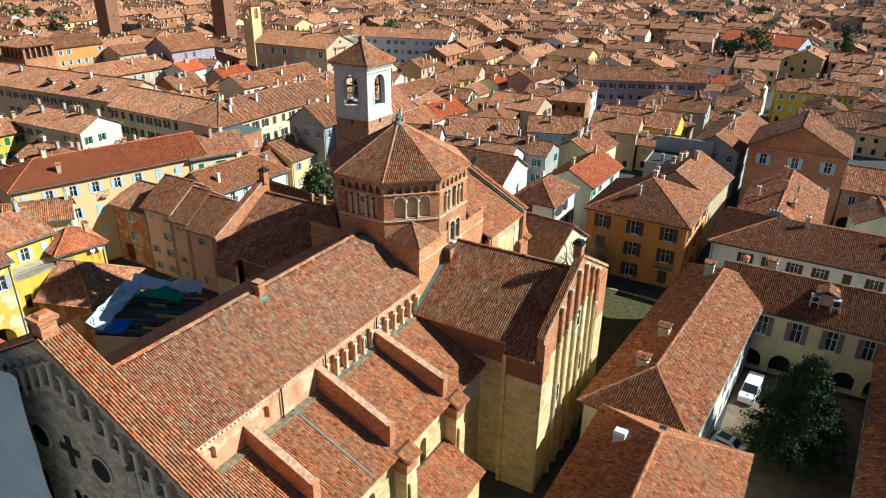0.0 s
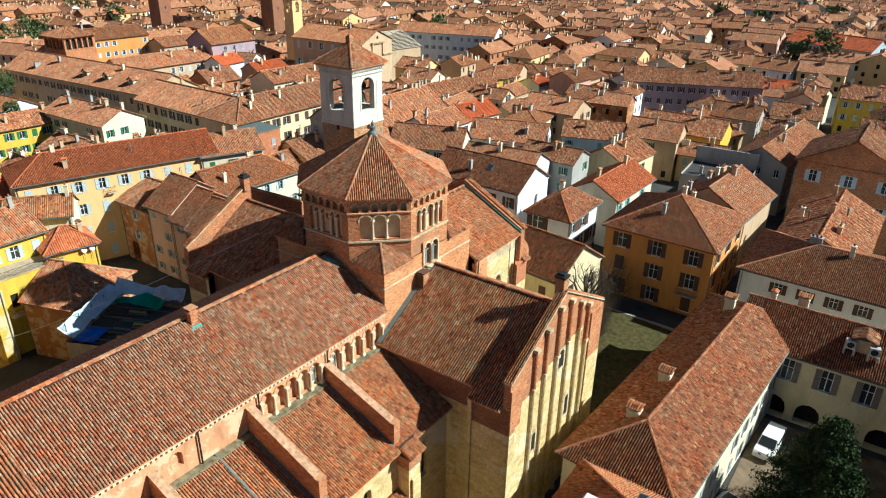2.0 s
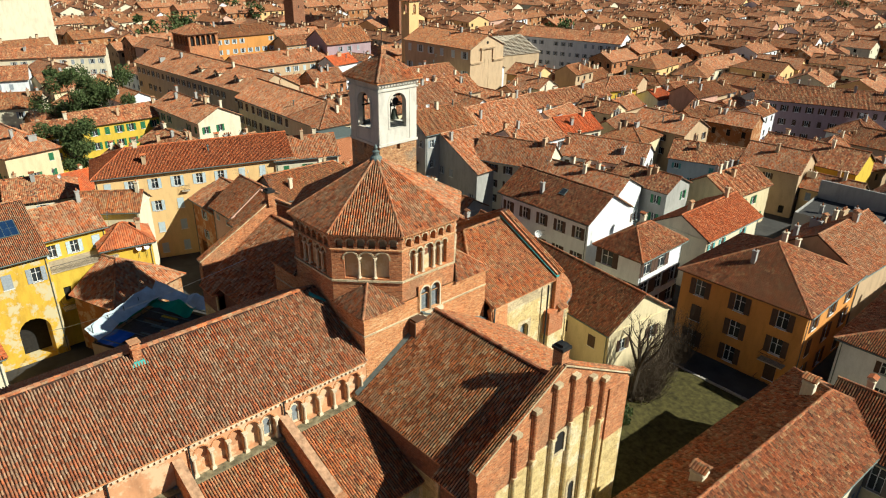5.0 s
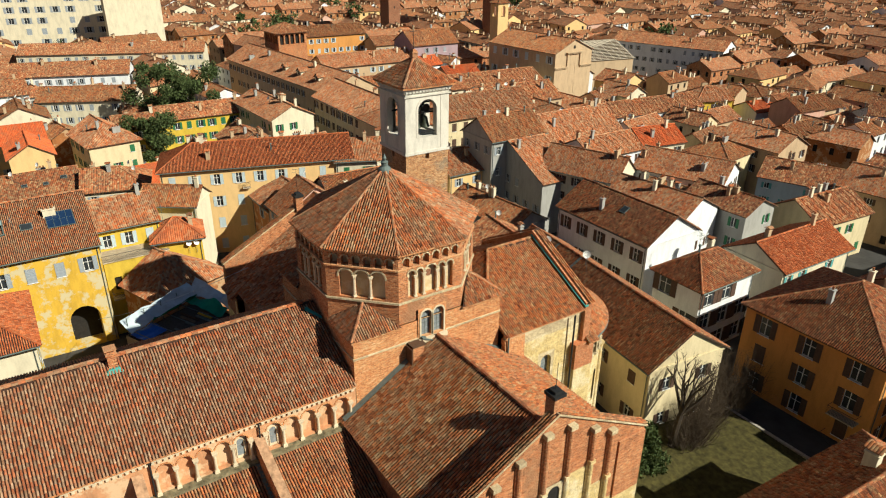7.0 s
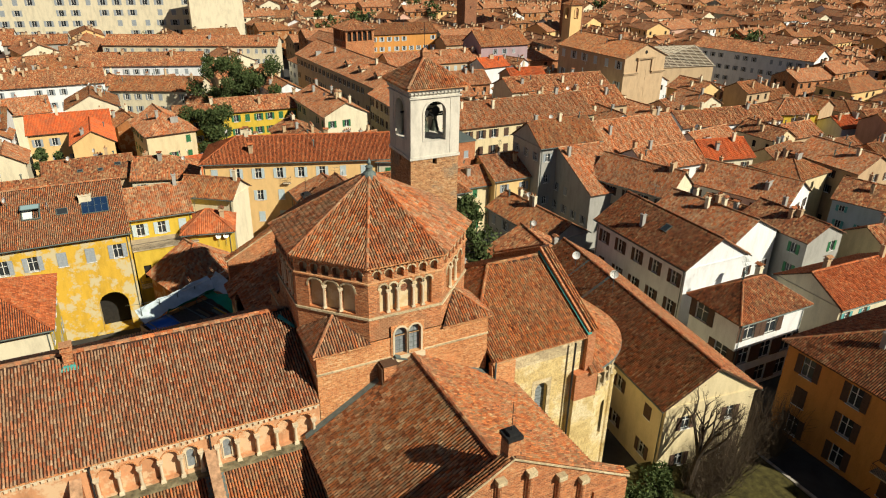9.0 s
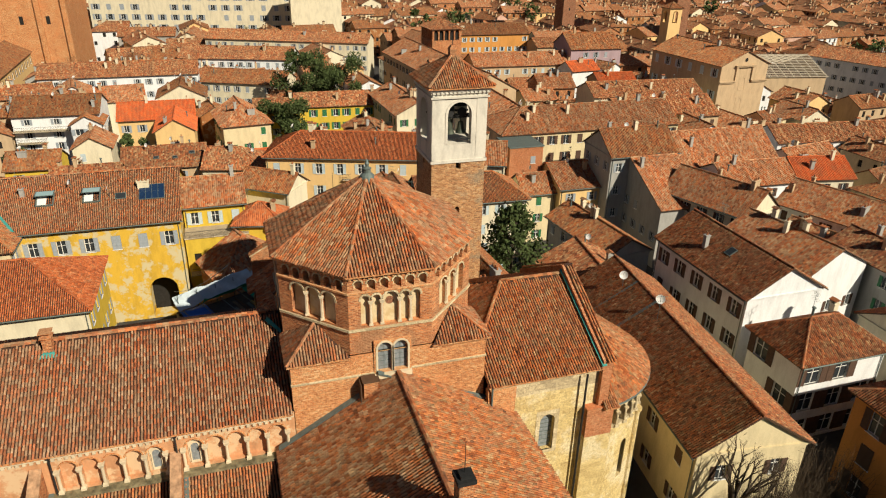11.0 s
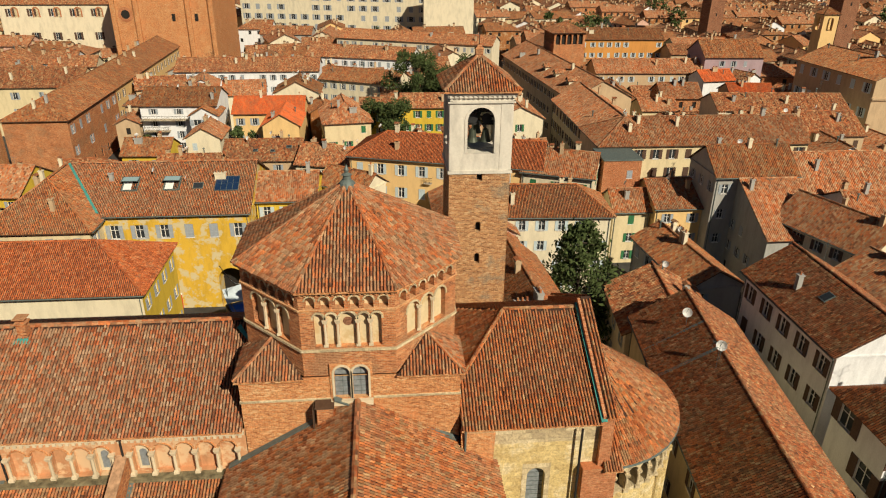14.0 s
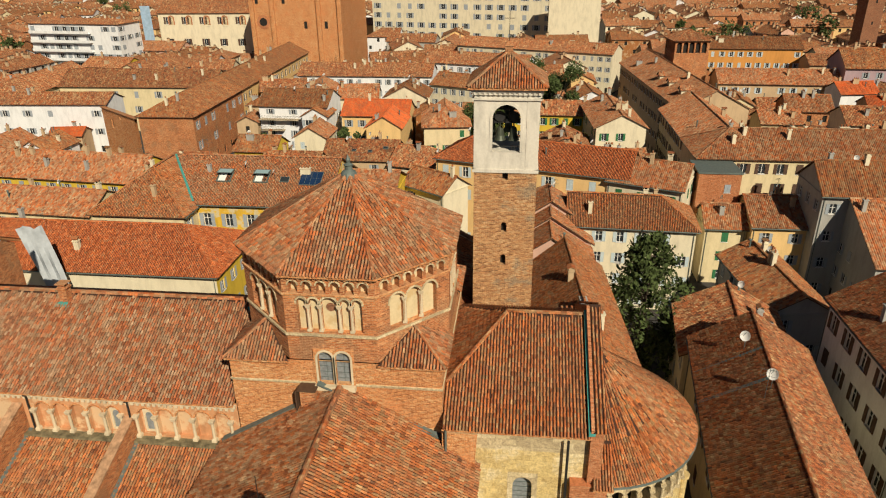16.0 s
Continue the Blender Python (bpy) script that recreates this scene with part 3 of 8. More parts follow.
# nave
NE, NR = 24.15, 27.95
b = Build()
holes = [(24.3, 25.2, 21.6, 22.9, True), (29.7, 30.6, 21.6, 22.9, True)]
place, ln = along((-33.4, 20.5), (-33.4, 52.5))
y0 = 20.5
wall_panel(b, place, 0, ln, 0, 20.6, [], mi=1)
galleries = [(37.55, 44.0), (45.1, 51.9)]
hs = [(l - y0, r - y0, bo, to, a) for l, r, bo, to, a in holes]
n_arch = 5
for g0, g1 in galleries:
    w = (g1 - g0) / n_arch
    hs += [(g0 + i * w + 0.11 - y0, g0 + (i + 1) * w - 0.11 - y0, 20.85, 23.1, True) for i in range(n_arch)]
wall_panel(b, place, 0, ln, 20.6, 24.0, hs, 0.36, 1, 1, 8)
b.box(side(-33.4), side(-33.4) + 0.6, 20.5, 52.5, 0, 24.0, 1)
b.box(-33.42, -33.18, 22.6, 52.4, 23.66, 23.86, 2)
for i in range(75):
    y = 22.8 + i * 0.395
    b.box(-33.42, -33.24, y, y + 0.2, 23.42, 23.66, 2)
part("nave_wall", b, [NAVE_RENDER, NAVE_RENDER, STONE_TRIM], church, "worn ochre clerestory wall with a blind arcade")
for gi, (g0, g1) in enumerate(galleries):
    w = (g1 - g0) / n_arch
    for i in range(n_arch + 1):
        c = Build()
        y = g0 + i * w
        c.tube((-33.27, y, 21.05), (-33.27, y, 22.3), 0.11, 0.1, 10)
        c.box(-33.45, -33.1, y - 0.17, y + 0.17, 20.78, 20.95)
        c.frustum(-33.44, -33.11, y - 0.16, y + 0.16, 20.95, 21.07, 0.04)
        c.frustum(-33.38, -33.14, y - 0.13, y + 0.13, 22.3, 22.5, -0.05)
        c.box(-33.45, -33.08, y - 0.19, y + 0.19, 22.5, 22.6)
        part("column", c, STONE_TRIM, church)
    for i in range(n_arch):
        c = Build()
        arch_ring(c, lambda u, v, d: (-33.4 - d, u, v), g0 + (i + 0.5) * w, 22.55, w / 2 - 0.12, w / 2 - 0.02, 0.05)
        part("archivolt", c, BRICK_PALE, church)
for yy in (43.36, 45.78):
    c = Build()
    place2 = lambda u, v, d: (-33.72 - d, yy - 0.42 + u, v)
    wall_panel(c, place2, 0, 0.84, 20.9, 22.8, [(0.17, 0.67, 21.1, 22.55, True)], 0.03, 0, 1, 8)
    c.tube((-33.68, yy - 0.3, 21.0), (-33.68, yy - 0.3, 22.3), 0.05, 0.05, 6)
    c.tube((-33.68, yy + 0.3, 21.0), (-33.68, yy + 0.3, 22.3), 0.05, 0.05, 6)
    part("window_glazing", c, [STONE_TRIM, GLASS_PALE], church, "narrow arched clerestory window")
for yy in (22.9, 31.9, 37.3, 44.7):
    c = Build()
    c.tube((-33.22, yy, 20.4), (-33.22, yy, 23.8), 0.07, 0.07, 6)
    c.box(-33.36, -33.1, yy - 0.14, yy + 0.14, 23.7, 23.95)
    part("downpipe", c, IRON, church)
fl = Build()
fl.box(-33.36, -32.7, 22.5, 51.6, 20.6, 20.78)
part("flashing", fl, MOSSY_LEAD, church, "mossy lead strip under the arcade")

npoly = [(-32.95, 20.5, NE - 0.05), (-32.95, 52.35, NE - 0.05), (CX, 52.35, NR), (CX, 20.5, NR)]
nave = tiled_roof("nave_roof", [npoly, flip(npoly)], church, "lichen", "long nave roof of weathered terracotta tiles grey with lichen", lambda x, y: x > CX and 30 < y < 40 and x > -37, 300, 3)
b = Build()
ridge_caps(b, (CX, 20.5, NR + 0.08), (CX, 51.4, NR + 0.08), 0.2)
part("ridge", b, tile_mat("old"), church, "mortared ridge of half-round tiles")
# small hipped piece where the nave ridge meets the crossing
cr = Build()
cr.prism([(-38.6, 52.3, 27.2), (-39.7, 51.3, 27.78), (-39.9, 51.5, 27.9), (-38.8, 52.34, 27.3)], (0, 0, -0.1))
part("valley", cr, COPPER, church)

# facade
FS, FP = 0.512, 32.95
b = Build()
fy0, fy1 = 18.95, 20.5
fx = 15.1
rake = lambda x: FP - 0.35 - FS * abs(x - CX)
bays = 24
bw = 2 * fx / bays
place, ln = along((CX - fx, fy0), (CX + fx, fy0))
for i in range(bays):
    u0, u1 = i * bw, (i + 1) * bw
    zl = min(rake(CX - fx + u0), rake(CX - fx + u1))
    zh = max(rake(CX - fx + u0), rake(CX - fx + u1))
    lo = zl - 3.1
    wall_panel(b, place, u0, u1, 0, lo, [], mi=0)
    wall_panel(b, place, u0, u1, lo, zl - 0.25, [(u0 + 0.14, u1 - 0.14, lo, zl - 0.6, True)], 0.95, 0, 1)
    b.face([place(u0, zl - 0.25, 0), place(u1, zl - 0.25, 0), place(u1, rake(CX - fx + u1), 0), place(u0, rake(CX - fx + u0), 0)], 0)
bk = [(CX - fx, fy1, 0), (CX + fx, fy1, 0), (CX + fx, fy1, rake(CX + fx)), (CX, fy1, rake(CX)), (CX - fx, fy1, rake(CX - fx))]
b.face(bk[::-1], 2)
for s in (-1, 1):
    b.face([(CX + s * fx, fy0, 0), (CX + s * fx, fy1, 0), (CX + s * fx, fy1, rake(CX + fx)), (CX + s * fx, fy0, rake(CX + fx))][::s], 0)
for xx in (CX - fx + 0.2, CX - 7.1, CX + 7.1, CX + fx - 0.6):
    b.tube((xx, fy0 - 0.05, 0), (xx, fy0 - 0.05, rake(xx) - 3.3), 0.42, 0.42, 10, 0)
    b.tube((xx + 0.55, fy0 - 0.0, 0), (xx + 0.55, fy0 - 0.0, rake(xx) - 3.5), 0.18, 0.18, 8, 0)
part("facade_wall", b, [STONE_WEATHERED, STONE_WEATHERED, BRICK], church, "weathered grey sandstone gabled west front with a stepped gallery")
for i in range(bays + 1):
    u = i * bw
    x = CX - fx + u
    z = rake(x)
    zl = min(rake(x - bw) if i else z, rake(x + bw) if i < bays else z)
    lo = zl - 2.9
    c = Build()
    c.tube((x, fy0 + 0.02, lo + 0.15), (x, fy0 + 0.02, zl - 1.15), 0.17, 0.155, 10)
    c.box(x - 0.2, x + 0.2, fy0 - 0.1, fy0 + 0.3, lo - 0.2, lo + 0.15)
    c.frustum(x - 0.17, x + 0.17, fy0 - 0.15, fy0 + 0.24, zl - 1.15, zl - 0.85, -0.07)
    part("column", c, STONE_TRIM, church)
# No hole is cut: near-black sheets paint the shade of the cross.
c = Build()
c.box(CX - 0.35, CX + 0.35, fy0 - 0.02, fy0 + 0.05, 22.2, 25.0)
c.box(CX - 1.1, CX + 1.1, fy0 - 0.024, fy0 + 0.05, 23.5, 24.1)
part("cross_opening", c, VOID_SHADE, church, "dark cross-shaped opening")
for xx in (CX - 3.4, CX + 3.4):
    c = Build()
    # The round opening's shade is a near-black disc on the wall.
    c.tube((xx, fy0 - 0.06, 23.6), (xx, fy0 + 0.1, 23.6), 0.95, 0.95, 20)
    o = part("oculus", c, VOID_SHADE, church)
    c = Build()
    for i in range(20):
        a0, a1 = i * math.pi / 10, (i + 1) * math.pi / 10
        A = [(xx + r * math.cos(a), fy0 + d, 23.6 + r * math.sin(a)) for a in (a0, a1) for r, d in ((0.95, -0.08), (1.2, -0.08), (1.25, 0.02))]
        c.face([A[0], A[3], A[4], A[1]])
        c.face([A[1], A[4], A[5], A[2]])
    part("stone_rim", c, STONE_PALE, o)
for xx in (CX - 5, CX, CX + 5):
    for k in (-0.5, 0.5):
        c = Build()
        # Near-black sheet for the shaded window, laid on the solid wall.
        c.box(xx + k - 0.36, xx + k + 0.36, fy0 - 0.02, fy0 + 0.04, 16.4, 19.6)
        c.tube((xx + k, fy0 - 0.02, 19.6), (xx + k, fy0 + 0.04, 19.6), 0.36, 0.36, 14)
        part("window_opening", c, VOID_SHADE, church)
fp = [(CX, fy0 - 0.35, FP), (CX, fy1 + 0.35, FP)]
e = CX + fx + 0.5
ez = FP - FS * (fx + 0.5)
fpoly = [(e, fy0 - 0.35, ez), (e, fy1 + 0.35, ez), (CX, fy1 + 0.35, FP), (CX, fy0 - 0.35, FP)]
tiled_roof("facade_roof", [fpoly, flip(fpoly)], church, "red", "narrow tiled roof along the gable of the front", lambda x, y: x > -34, 70, 5)
c = Build()
c.box(CX - 0.55, CX + 0.55, fy0 - 0.1, fy0 + 1.0, 32.2, 34.0)
c.box(CX - 0.7, CX + 0.7, fy0 - 0.25, fy0 + 1.15, 33.9, 34.15)
c.frustum(CX - 0.5, CX + 0.5, fy0 - 0.05, fy0 + 0.95, 34.15, 34.35, 0.2)
part("pinnacle", c, [BRICK], church, "worn brick block at the peak of the gable")
c = Build()
c.box(e - 1.6, e + 0.1, fy0 - 0.5, fy0 - 0.1, ez - 0.05, ez + 0.25)
c.box(e - 0.6, e + 0.25, fy0 - 0.5, fy1 + 0.5, ez - 0.12, ez + 0.12)
part("copper_gutter", c, COPPER, church, "pale green copper gutter")

# chimney on the nave ridge
c = Build()
c.box(CX + 0.2, CX + 0.85, 36.7, 37.3, 27.2, 28.75)
c.box(CX + 0.12, CX + 0.93, 36.62, 37.38, 28.6, 28.72)
c.box(CX + 0.28, CX + 0.38, 36.75, 37.25, 28.75, 29.0)
c.box(CX + 0.68, CX + 0.78, 36.75, 37.25, 28.75, 29.0)
c.prism([(CX + 0.1, 36.6, 29.05), (CX + 0.95, 36.6, 29.05), (CX + 0.95, 37.4, 29.05), (CX + 0.1, 37.4, 29.05)], (0, 0, -0.06))
part("chimney", c, BRICK, church, "small brick chimney with a green copper skirt")
c = Build()
c.frustum(CX - 0.05, CX + 1.25, 36.4, 37.6, 27.35, 27.6, 0.25)
part("copper_skirt", c, COPPER, church)

# aisles
AT, AE, AX = 20.75, 17.45, -25.2
for s in (0, 1):
    X = side if s else (lambda x: x)
    b = Build()
    yy0, yy1 = 20.5, 51.6
    wins = [(y - 0.5, y + 0.5) for y in (24.6, 33.0, 40.8, 48.3)]
    if s:
        b.box(X(-25.6) , X(-26.3), yy0, yy1, 0, 17.6)
    else:
        place, ln = along((-25.6, yy0), (-25.6, yy1))
        wall_panel(b, place, 0, ln, 0, 17.6, [(l - yy0, r - yy0, 11.5, 15.6, True) for l, r in wins], 0.5, 0, 1)
        for i in range(70):
            y = 21 + i * 0.44
            b.box(-25.62, -25.4, y, y + 0.22, 16.9, 17.15, 2)
        b.box(-25.62, -25.36, yy0 + 0.5, yy1, 17.15, 17.35, 2)
    b.face([(X(-26.0), yy1, 0), (X(-33.4), yy1, 0), (X(-33.4), yy1, 20.5), (X(-26.0), yy1, 17.2)], 0)
    part("aisle_wall", b, [STONE, GLASS, STONE_PALE], church, "yellow sandstone aisle wall")
    ap = [(-25.0, 20.9, AE - 0.08), (-25.0, 51.7, AE - 0.08), (-33.35, 51.7, AT), (-33.35, 20.9, AT)]
    tiled_roof("aisle_roof", [flip(ap) if s else ap], church, "red", "sloping aisle roof of orange-red tiles", None if s else (lambda x, y: 36.8 < y < 44 and x < -28), 160, 7 + s, pitch=0.205)
    if s:
        continue
    for y, top, end, drop in ((28.2, 22.6, -26.9, 19.95), (36.45, 22.95, -25.9, 19.9), (44.6, 22.4, -25.7, 19.7)):
        f = Build()
        t = 0.3
        pr = [(-33.38, top), (end, drop), (end, drop - 2.6), (-33.38, 20.2)]
        L = [(x, y - t, z) for x, z in pr]
        R = [(x, y + t, z) for x, z in pr]
        f.face(L), f.face(R[::-1])
        for i in range(4):
            j = (i + 1) % 4
            f.face([L[i], R[i], R[j], L[j]])
        f.box(end - 0.5, end + 0.1, y - t - 0.08, y + t + 0.08, drop - 1.6, drop + 0.2)
        fin = part("buttress", f, BRICK, church, "sloping brick buttress wall on the aisle roof")
        cop = Build()
        k = 9
        for i in range(k):
            xa, xb = -33.3 + (end + 32.9) * i / k, -33.3 + (end + 32.9) * (i + 1) / k
            za, zb = (top + (drop - top) * (x + 33.38) / (end + 33.38) for x in (xa, xb))
            cop.prism([(xa, y - t - 0.05, za + 0.1), (xb, y - t - 0.05, zb + 0.1), (xb, y + t + 0.05, zb + 0.1), (xa, y + t + 0.05, za + 0.1)], (0, 0, -0.1))
        part("coping", cop, MORTAR_CAP, fin)
        fs = Build()
        for sgn in (-1, 1):
            ya = y + sgn * (t + 0.02)
            yb = ya + sgn * 0.3
            rz = lambda x: AT - (AT - AE) * (x + 33.35) / 8.15 + 0.14
            fs.face([(-33.3, ya, rz(-33.3)), (end, ya, rz(end)), (end, yb, rz(end)), (-33.3, yb, rz(-33.3))][::sgn])
        part("flashing", fs, LEAD, fin)
    # outer buttress piers with little roofs
    for y in (29.0, 37.0, 45.3):
        f = Build()
        f.box(-25.6, -24.35, y - 0.75, y + 0.75, 0, 16.7, 0)
        f.box(-25.62, -24.28, y - 0.82, y + 0.82, 15.6, 16.75, 1)
        f.box(-24.3, -24.1, y - 0.5, y + 0.5, 0, 14.5, 0)
        part("pier", f, [STONE, BRICK], church)
        pp = [(-23.95, y - 1.0, 17.0), (-23.95, y + 1.0, 17.0), (-25.3, y + 1.0, 17.75), (-25.3, y - 1.0, 17.75)]
        tiled_roof("pier_roof", [pp], church, "red", seed=31)
    for y in (33.0,):
        fs = Build()
        fs.prism([(-33.2, y - 0.08, AT + 0.15), (-25.2, y - 0.08, AE + 0.15), (-25.2, y + 0.08, AE + 0.15), (-33.2, y + 0.08, AT + 0.15)], (0, 0, -0.05))
        part("lead_joint", fs, LEAD, church, "lead flashing strip down the aisle roof")

# low chapel against the aisle
b = Build()
b.box(-25.6, -21.6, 37.9, 44.3, 0, 11.2, 0)
part("chapel_wall", b, [STONE], church)
pp = [(-21.1, 37.6, 11.1), (-21.1, 44.5, 11.1), (-25.6, 44.5, 13.0), (-25.6, 37.6, 13.0)]
tiled_roof("chapel_roof", [pp], church, "red", seed=33)

# transept arms
TE, TR, TY = 20.95, 26.0, 59.75
for s in (0, 1):
    X = side if s else (lambda x: x)
    F = flip if s else (lambda p: p)
    tp = [(-33.4, 51.1, TE), (-22.75, 51.1, TE), (-22.75, TY, TR), (-33.4, TY, TR)]
    tq = [(-22.75, 50.35, TE - 0.75), (-19.5, 50.35, TE - 0.75), (-19.5, TY, TR), (-22.75, TY, TR)]
    tn = [(-19.5, 68.75, TE - 0.05), (-33.4, 68.75, TE - 0.05), (-33.4, TY, TR), (-19.5, TY, TR)]
    tiled_roof("transept_roof", [F(tp), F(tq)], church, "tan", "brown tiled slope of the transept", None if s else (lambda x, y: y > 54 and x < -26), 150, 11 + s, pitch=0.235)
    tiled_roof("transept_roof", [F(tn)], church, "red", "sunlit red tiled slope of the transept", None if s else (lambda x, y: y < 64 and x < -28), 100, 13 + s, pitch=0.235)
    b = Build()
    ridge_caps(b, (X(-33.0), TY, TR + 0.08), (X(-19.8), TY, TR + 0.08), 0.2)
    part("ridge", b, tile_mat("brown"), church)
    for x0t, x1t, y0t, y1t, zs, zt in ((-33.4, -22.9, 51.6, 52.2, 18.2, 20.95), (-33.4, -19.2, 67.7, 68.3, 20.8, 20.85), (-22.9, -18.95, 50.93, 52.0, 17.6, 20.15)):
        b = Build()
        lo_x, hi_x = min(X(x0t), X(x1t)), max(X(x0t), X(x1t))
        b.box(lo_x, hi_x, y0t, y1t, 0, zs, 0)
        b.box(lo_x, hi_x, y0t - 0.02, y1t, zs, zt, 1)
        if zs == 17.6:
            b.box(min(X(-22.9), X(-22.5)), max(X(-22.9), X(-22.5)), y0t - 0.15, y1t, 0, 19.9, 0)
        part("transept_wall", b, [STONE, BRICK_DARK], church, "sandstone transept wall with brick at the top")
    # gable
    gx0, gx1 = -19.55, -18.9
    gy0, gy1 = 50.95, 68.75
    top = lambda y: 27.55 - 0.535 * abs(y - TY)
    b = Build()
    steps = [(53.0, 17.7), (54.7, 19.8), (56.65, 20.3), (58.86, 21.0), (60.9, 21.5), (63.2, 21.8), (65.0, 19.6), (99.0, 17.4)]
    split = lambda y: next(z for lim, z in steps if y < lim)
    ys = [gy0] + sorted([lim for lim, z in steps[:-1]] + [TY]) + [gy1]
    for ya, yb in zip(ys, ys[1:]):
        ym = (ya + yb) / 2
        sp = split(ym)
        for xx, flipf in ((gx1, False), (gx0, True)):
            f1 = [(X(xx), ya, 0), (X(xx), yb, 0), (X(xx), yb, sp), (X(xx), ya, sp)]
            f2 = [(X(xx), ya, sp), (X(xx), yb, sp), (X(xx), yb, top(yb)), (X(xx), ya, top(ya))]
            b.face(f1[::-1] if flipf != bool(s) else f1, 0)
            b.face(f2[::-1] if flipf != bool(s) else f2, 1)
        f3 = [(X(gx0), ya, top(ya)), (X(gx1), ya, top(ya)), (X(gx1), yb, top(yb)), (X(gx0), yb, top(yb))]
        b.face(f3, 1)
    for yy in (gy0, gy1):
        for lo, hi, mi in ((0, 17.5, 0), (17.5, top(yy), 1)):
            b.face([(X(gx0), yy, lo), (X(gx1), yy, lo), (X(gx1), yy, hi), (X(gx0), yy, hi)], mi)
    part("gable_wall", b, [STONE, BRICK], church, "tall transept gable, sandstone below and brick above")
    for y, w in ((51.4, 0.9), (67.4, 2.7)):
        c = Build()
        zb = 17.6 if y < TY else 17.2
        c.box(min(X(-18.92), X(-18.75)), max(X(-18.92), X(-18.75)), y - w / 2, y + w / 2, 0, zb, 0)
        c.box(min(X(-18.92), X(-18.75)), max(X(-18.92), X(-18.75)), y - w / 2, y + w / 2, zb, top(y) - 1.0, 1)
        part("corner_pier", c, [STONE, BRICK], church)
    for y in (54.7, 56.65, 58.86, 60.95, 63.2, 65.0):
        c = Build()
        x = X(-18.88)
        sp = min(split(y - 0.2) + 0.4, top(y) - 2)
        for za, zb, mi in ((0, sp, 0), (sp, top(y) - 0.75, 1)):
            c.box(min(x, X(-18.78)), max(x, X(-18.78)), y - 0.27, y + 0.27, za, zb, mi)
            c.tube((X(-18.74), y, za), (X(-18.74), y, zb), 0.21, 0.2, 10, mi)
        c.box(min(x, X(-18.5)), max(x, X(-18.5)), y - 0.25, y + 0.25, sp - 0.15, sp + 0.15, 0)
        c.box(min(x, X(-18.45)), max(x, X(-18.45)), y - 0.3, y + 0.3, top(y) - 0.85, top(y) - 0.5, 2)
        part("colonnette", c, [STONE, BRICK, STONE_PALE], church)
    b = Build()
    for ya, yb in ((gy0 - 0.15, TY), (TY, gy1 + 0.15)):
        za, zb = top(ya), top(yb)
        b.prism([(X(gx0 - 0.05), ya, za + 0.14), (X(gx1 + 0.16), ya, za + 0.14), (X(gx1 + 0.16), yb, zb + 0.14), (X(gx0 - 0.05), yb, zb + 0.14)], (0, 0, -0.14), 1)
    part("coping", b, [BRICK_RED, STONE_PALE], church, "stone coping of the gable")
    for ya, yb in ((gy0 - 0.1, TY - 0.05), (gy1 + 0.1, TY + 0.05)):
        za, zb = top(ya) + 0.16, top(yb) + 0.16
        cp = [(X(gx1 + 0.12), ya, za), (X(gx0 - 0.04), ya, za), (X(gx0 - 0.04), yb, zb), (X(gx1 + 0.12), yb, zb)]
        if (ya > TY) != bool(s):
            cp = [cp[1], cp[0], cp[3], cp[2]]
        tiled_roof("coping_tiles", [cp], church, "red", seed=17, thick=0.03)
    c = Build()
    c.box(X(-19.45) - 0.42, X(-19.45) + 0.42, TY - 0.3, TY + 0.5, 27.2, 28.8, 0)
    c.box(X(-19.45) - 0.52, X(-19.45) + 0.52, TY - 0.4, TY + 0.6, 28.75, 29.0, 1)
    c.box(X(-19.45) - 0.32, X(-19.45) + 0.32, TY - 0.2, TY + 0.4, 29.0, 29.2, 1)
    c.tube((X(-19.45), TY + 0.1, 29.1), (X(-19.45), TY + 0.1, 31.2), 0.025, 0.02, 5, 2)
    part("chimney", c, [BRICK, IRON, IRON], church, "brick stack with a dark cap on the gable peak")
    # windows of the gable
    for y0w, y1w, z0w, z1w in ((59.35, 60.45, 19.5, 21.5), (61.75, 62.45, 12.8, 15.2), (55.25, 55.95, 12.8, 14.9)):
        c = Build()
        place, ln = along((X(-18.78), y0w - 0.25), (X(-18.78), y1w + 0.25)) if not s else along((X(-18.78), y1w + 0.25), (X(-18.78), y0w - 0.25))
        wall_panel(c, place, 0, ln, z0w - 0.2, z1w + 0.25, [(0.25, ln - 0.25, z0w, z1w, True)], 0.1, 0, 1, 8)
        part("gable_window", c, [STONE_PALE, VOID_SHADE], church)

# crossing
SQ = (-47.5, -33.4, 52.45, 66.3)
b = Build()
place, ln = along((SQ[1], SQ[2]), (SQ[1], SQ[3]))
bif = [(58.35 - SQ[2], 60.5 - SQ[2], 26.05, 28.55, False)]
wall_panel(b, place, 0, ln, 0, 25.9, [], mi=0)
wall_panel(b, place, 0, ln, 25.9, 27.75, [(bif[0][0], bif[0][1], 26.05, 27.75, False)], 0.55, 0, None)
for p, q in (((SQ[0], SQ[2]), (SQ[1], SQ[2])), ((SQ[1], SQ[3]), (SQ[0], SQ[3])), ((SQ[0], SQ[3]), (SQ[0], SQ[2]))):
    place, ln = along(p, q)
    wall_panel(b, place, 0, ln, 0, 27.75, [], mi=0)
b.box(SQ[0] - 0.06, SQ[1] + 0.06, SQ[2] - 0.06, SQ[3] + 0.06, 25.98, 26.14, 1)
part("crossing_wall", b, [BRICK_PALE, STONE_PALE], church, "square brick base of the crossing tower")

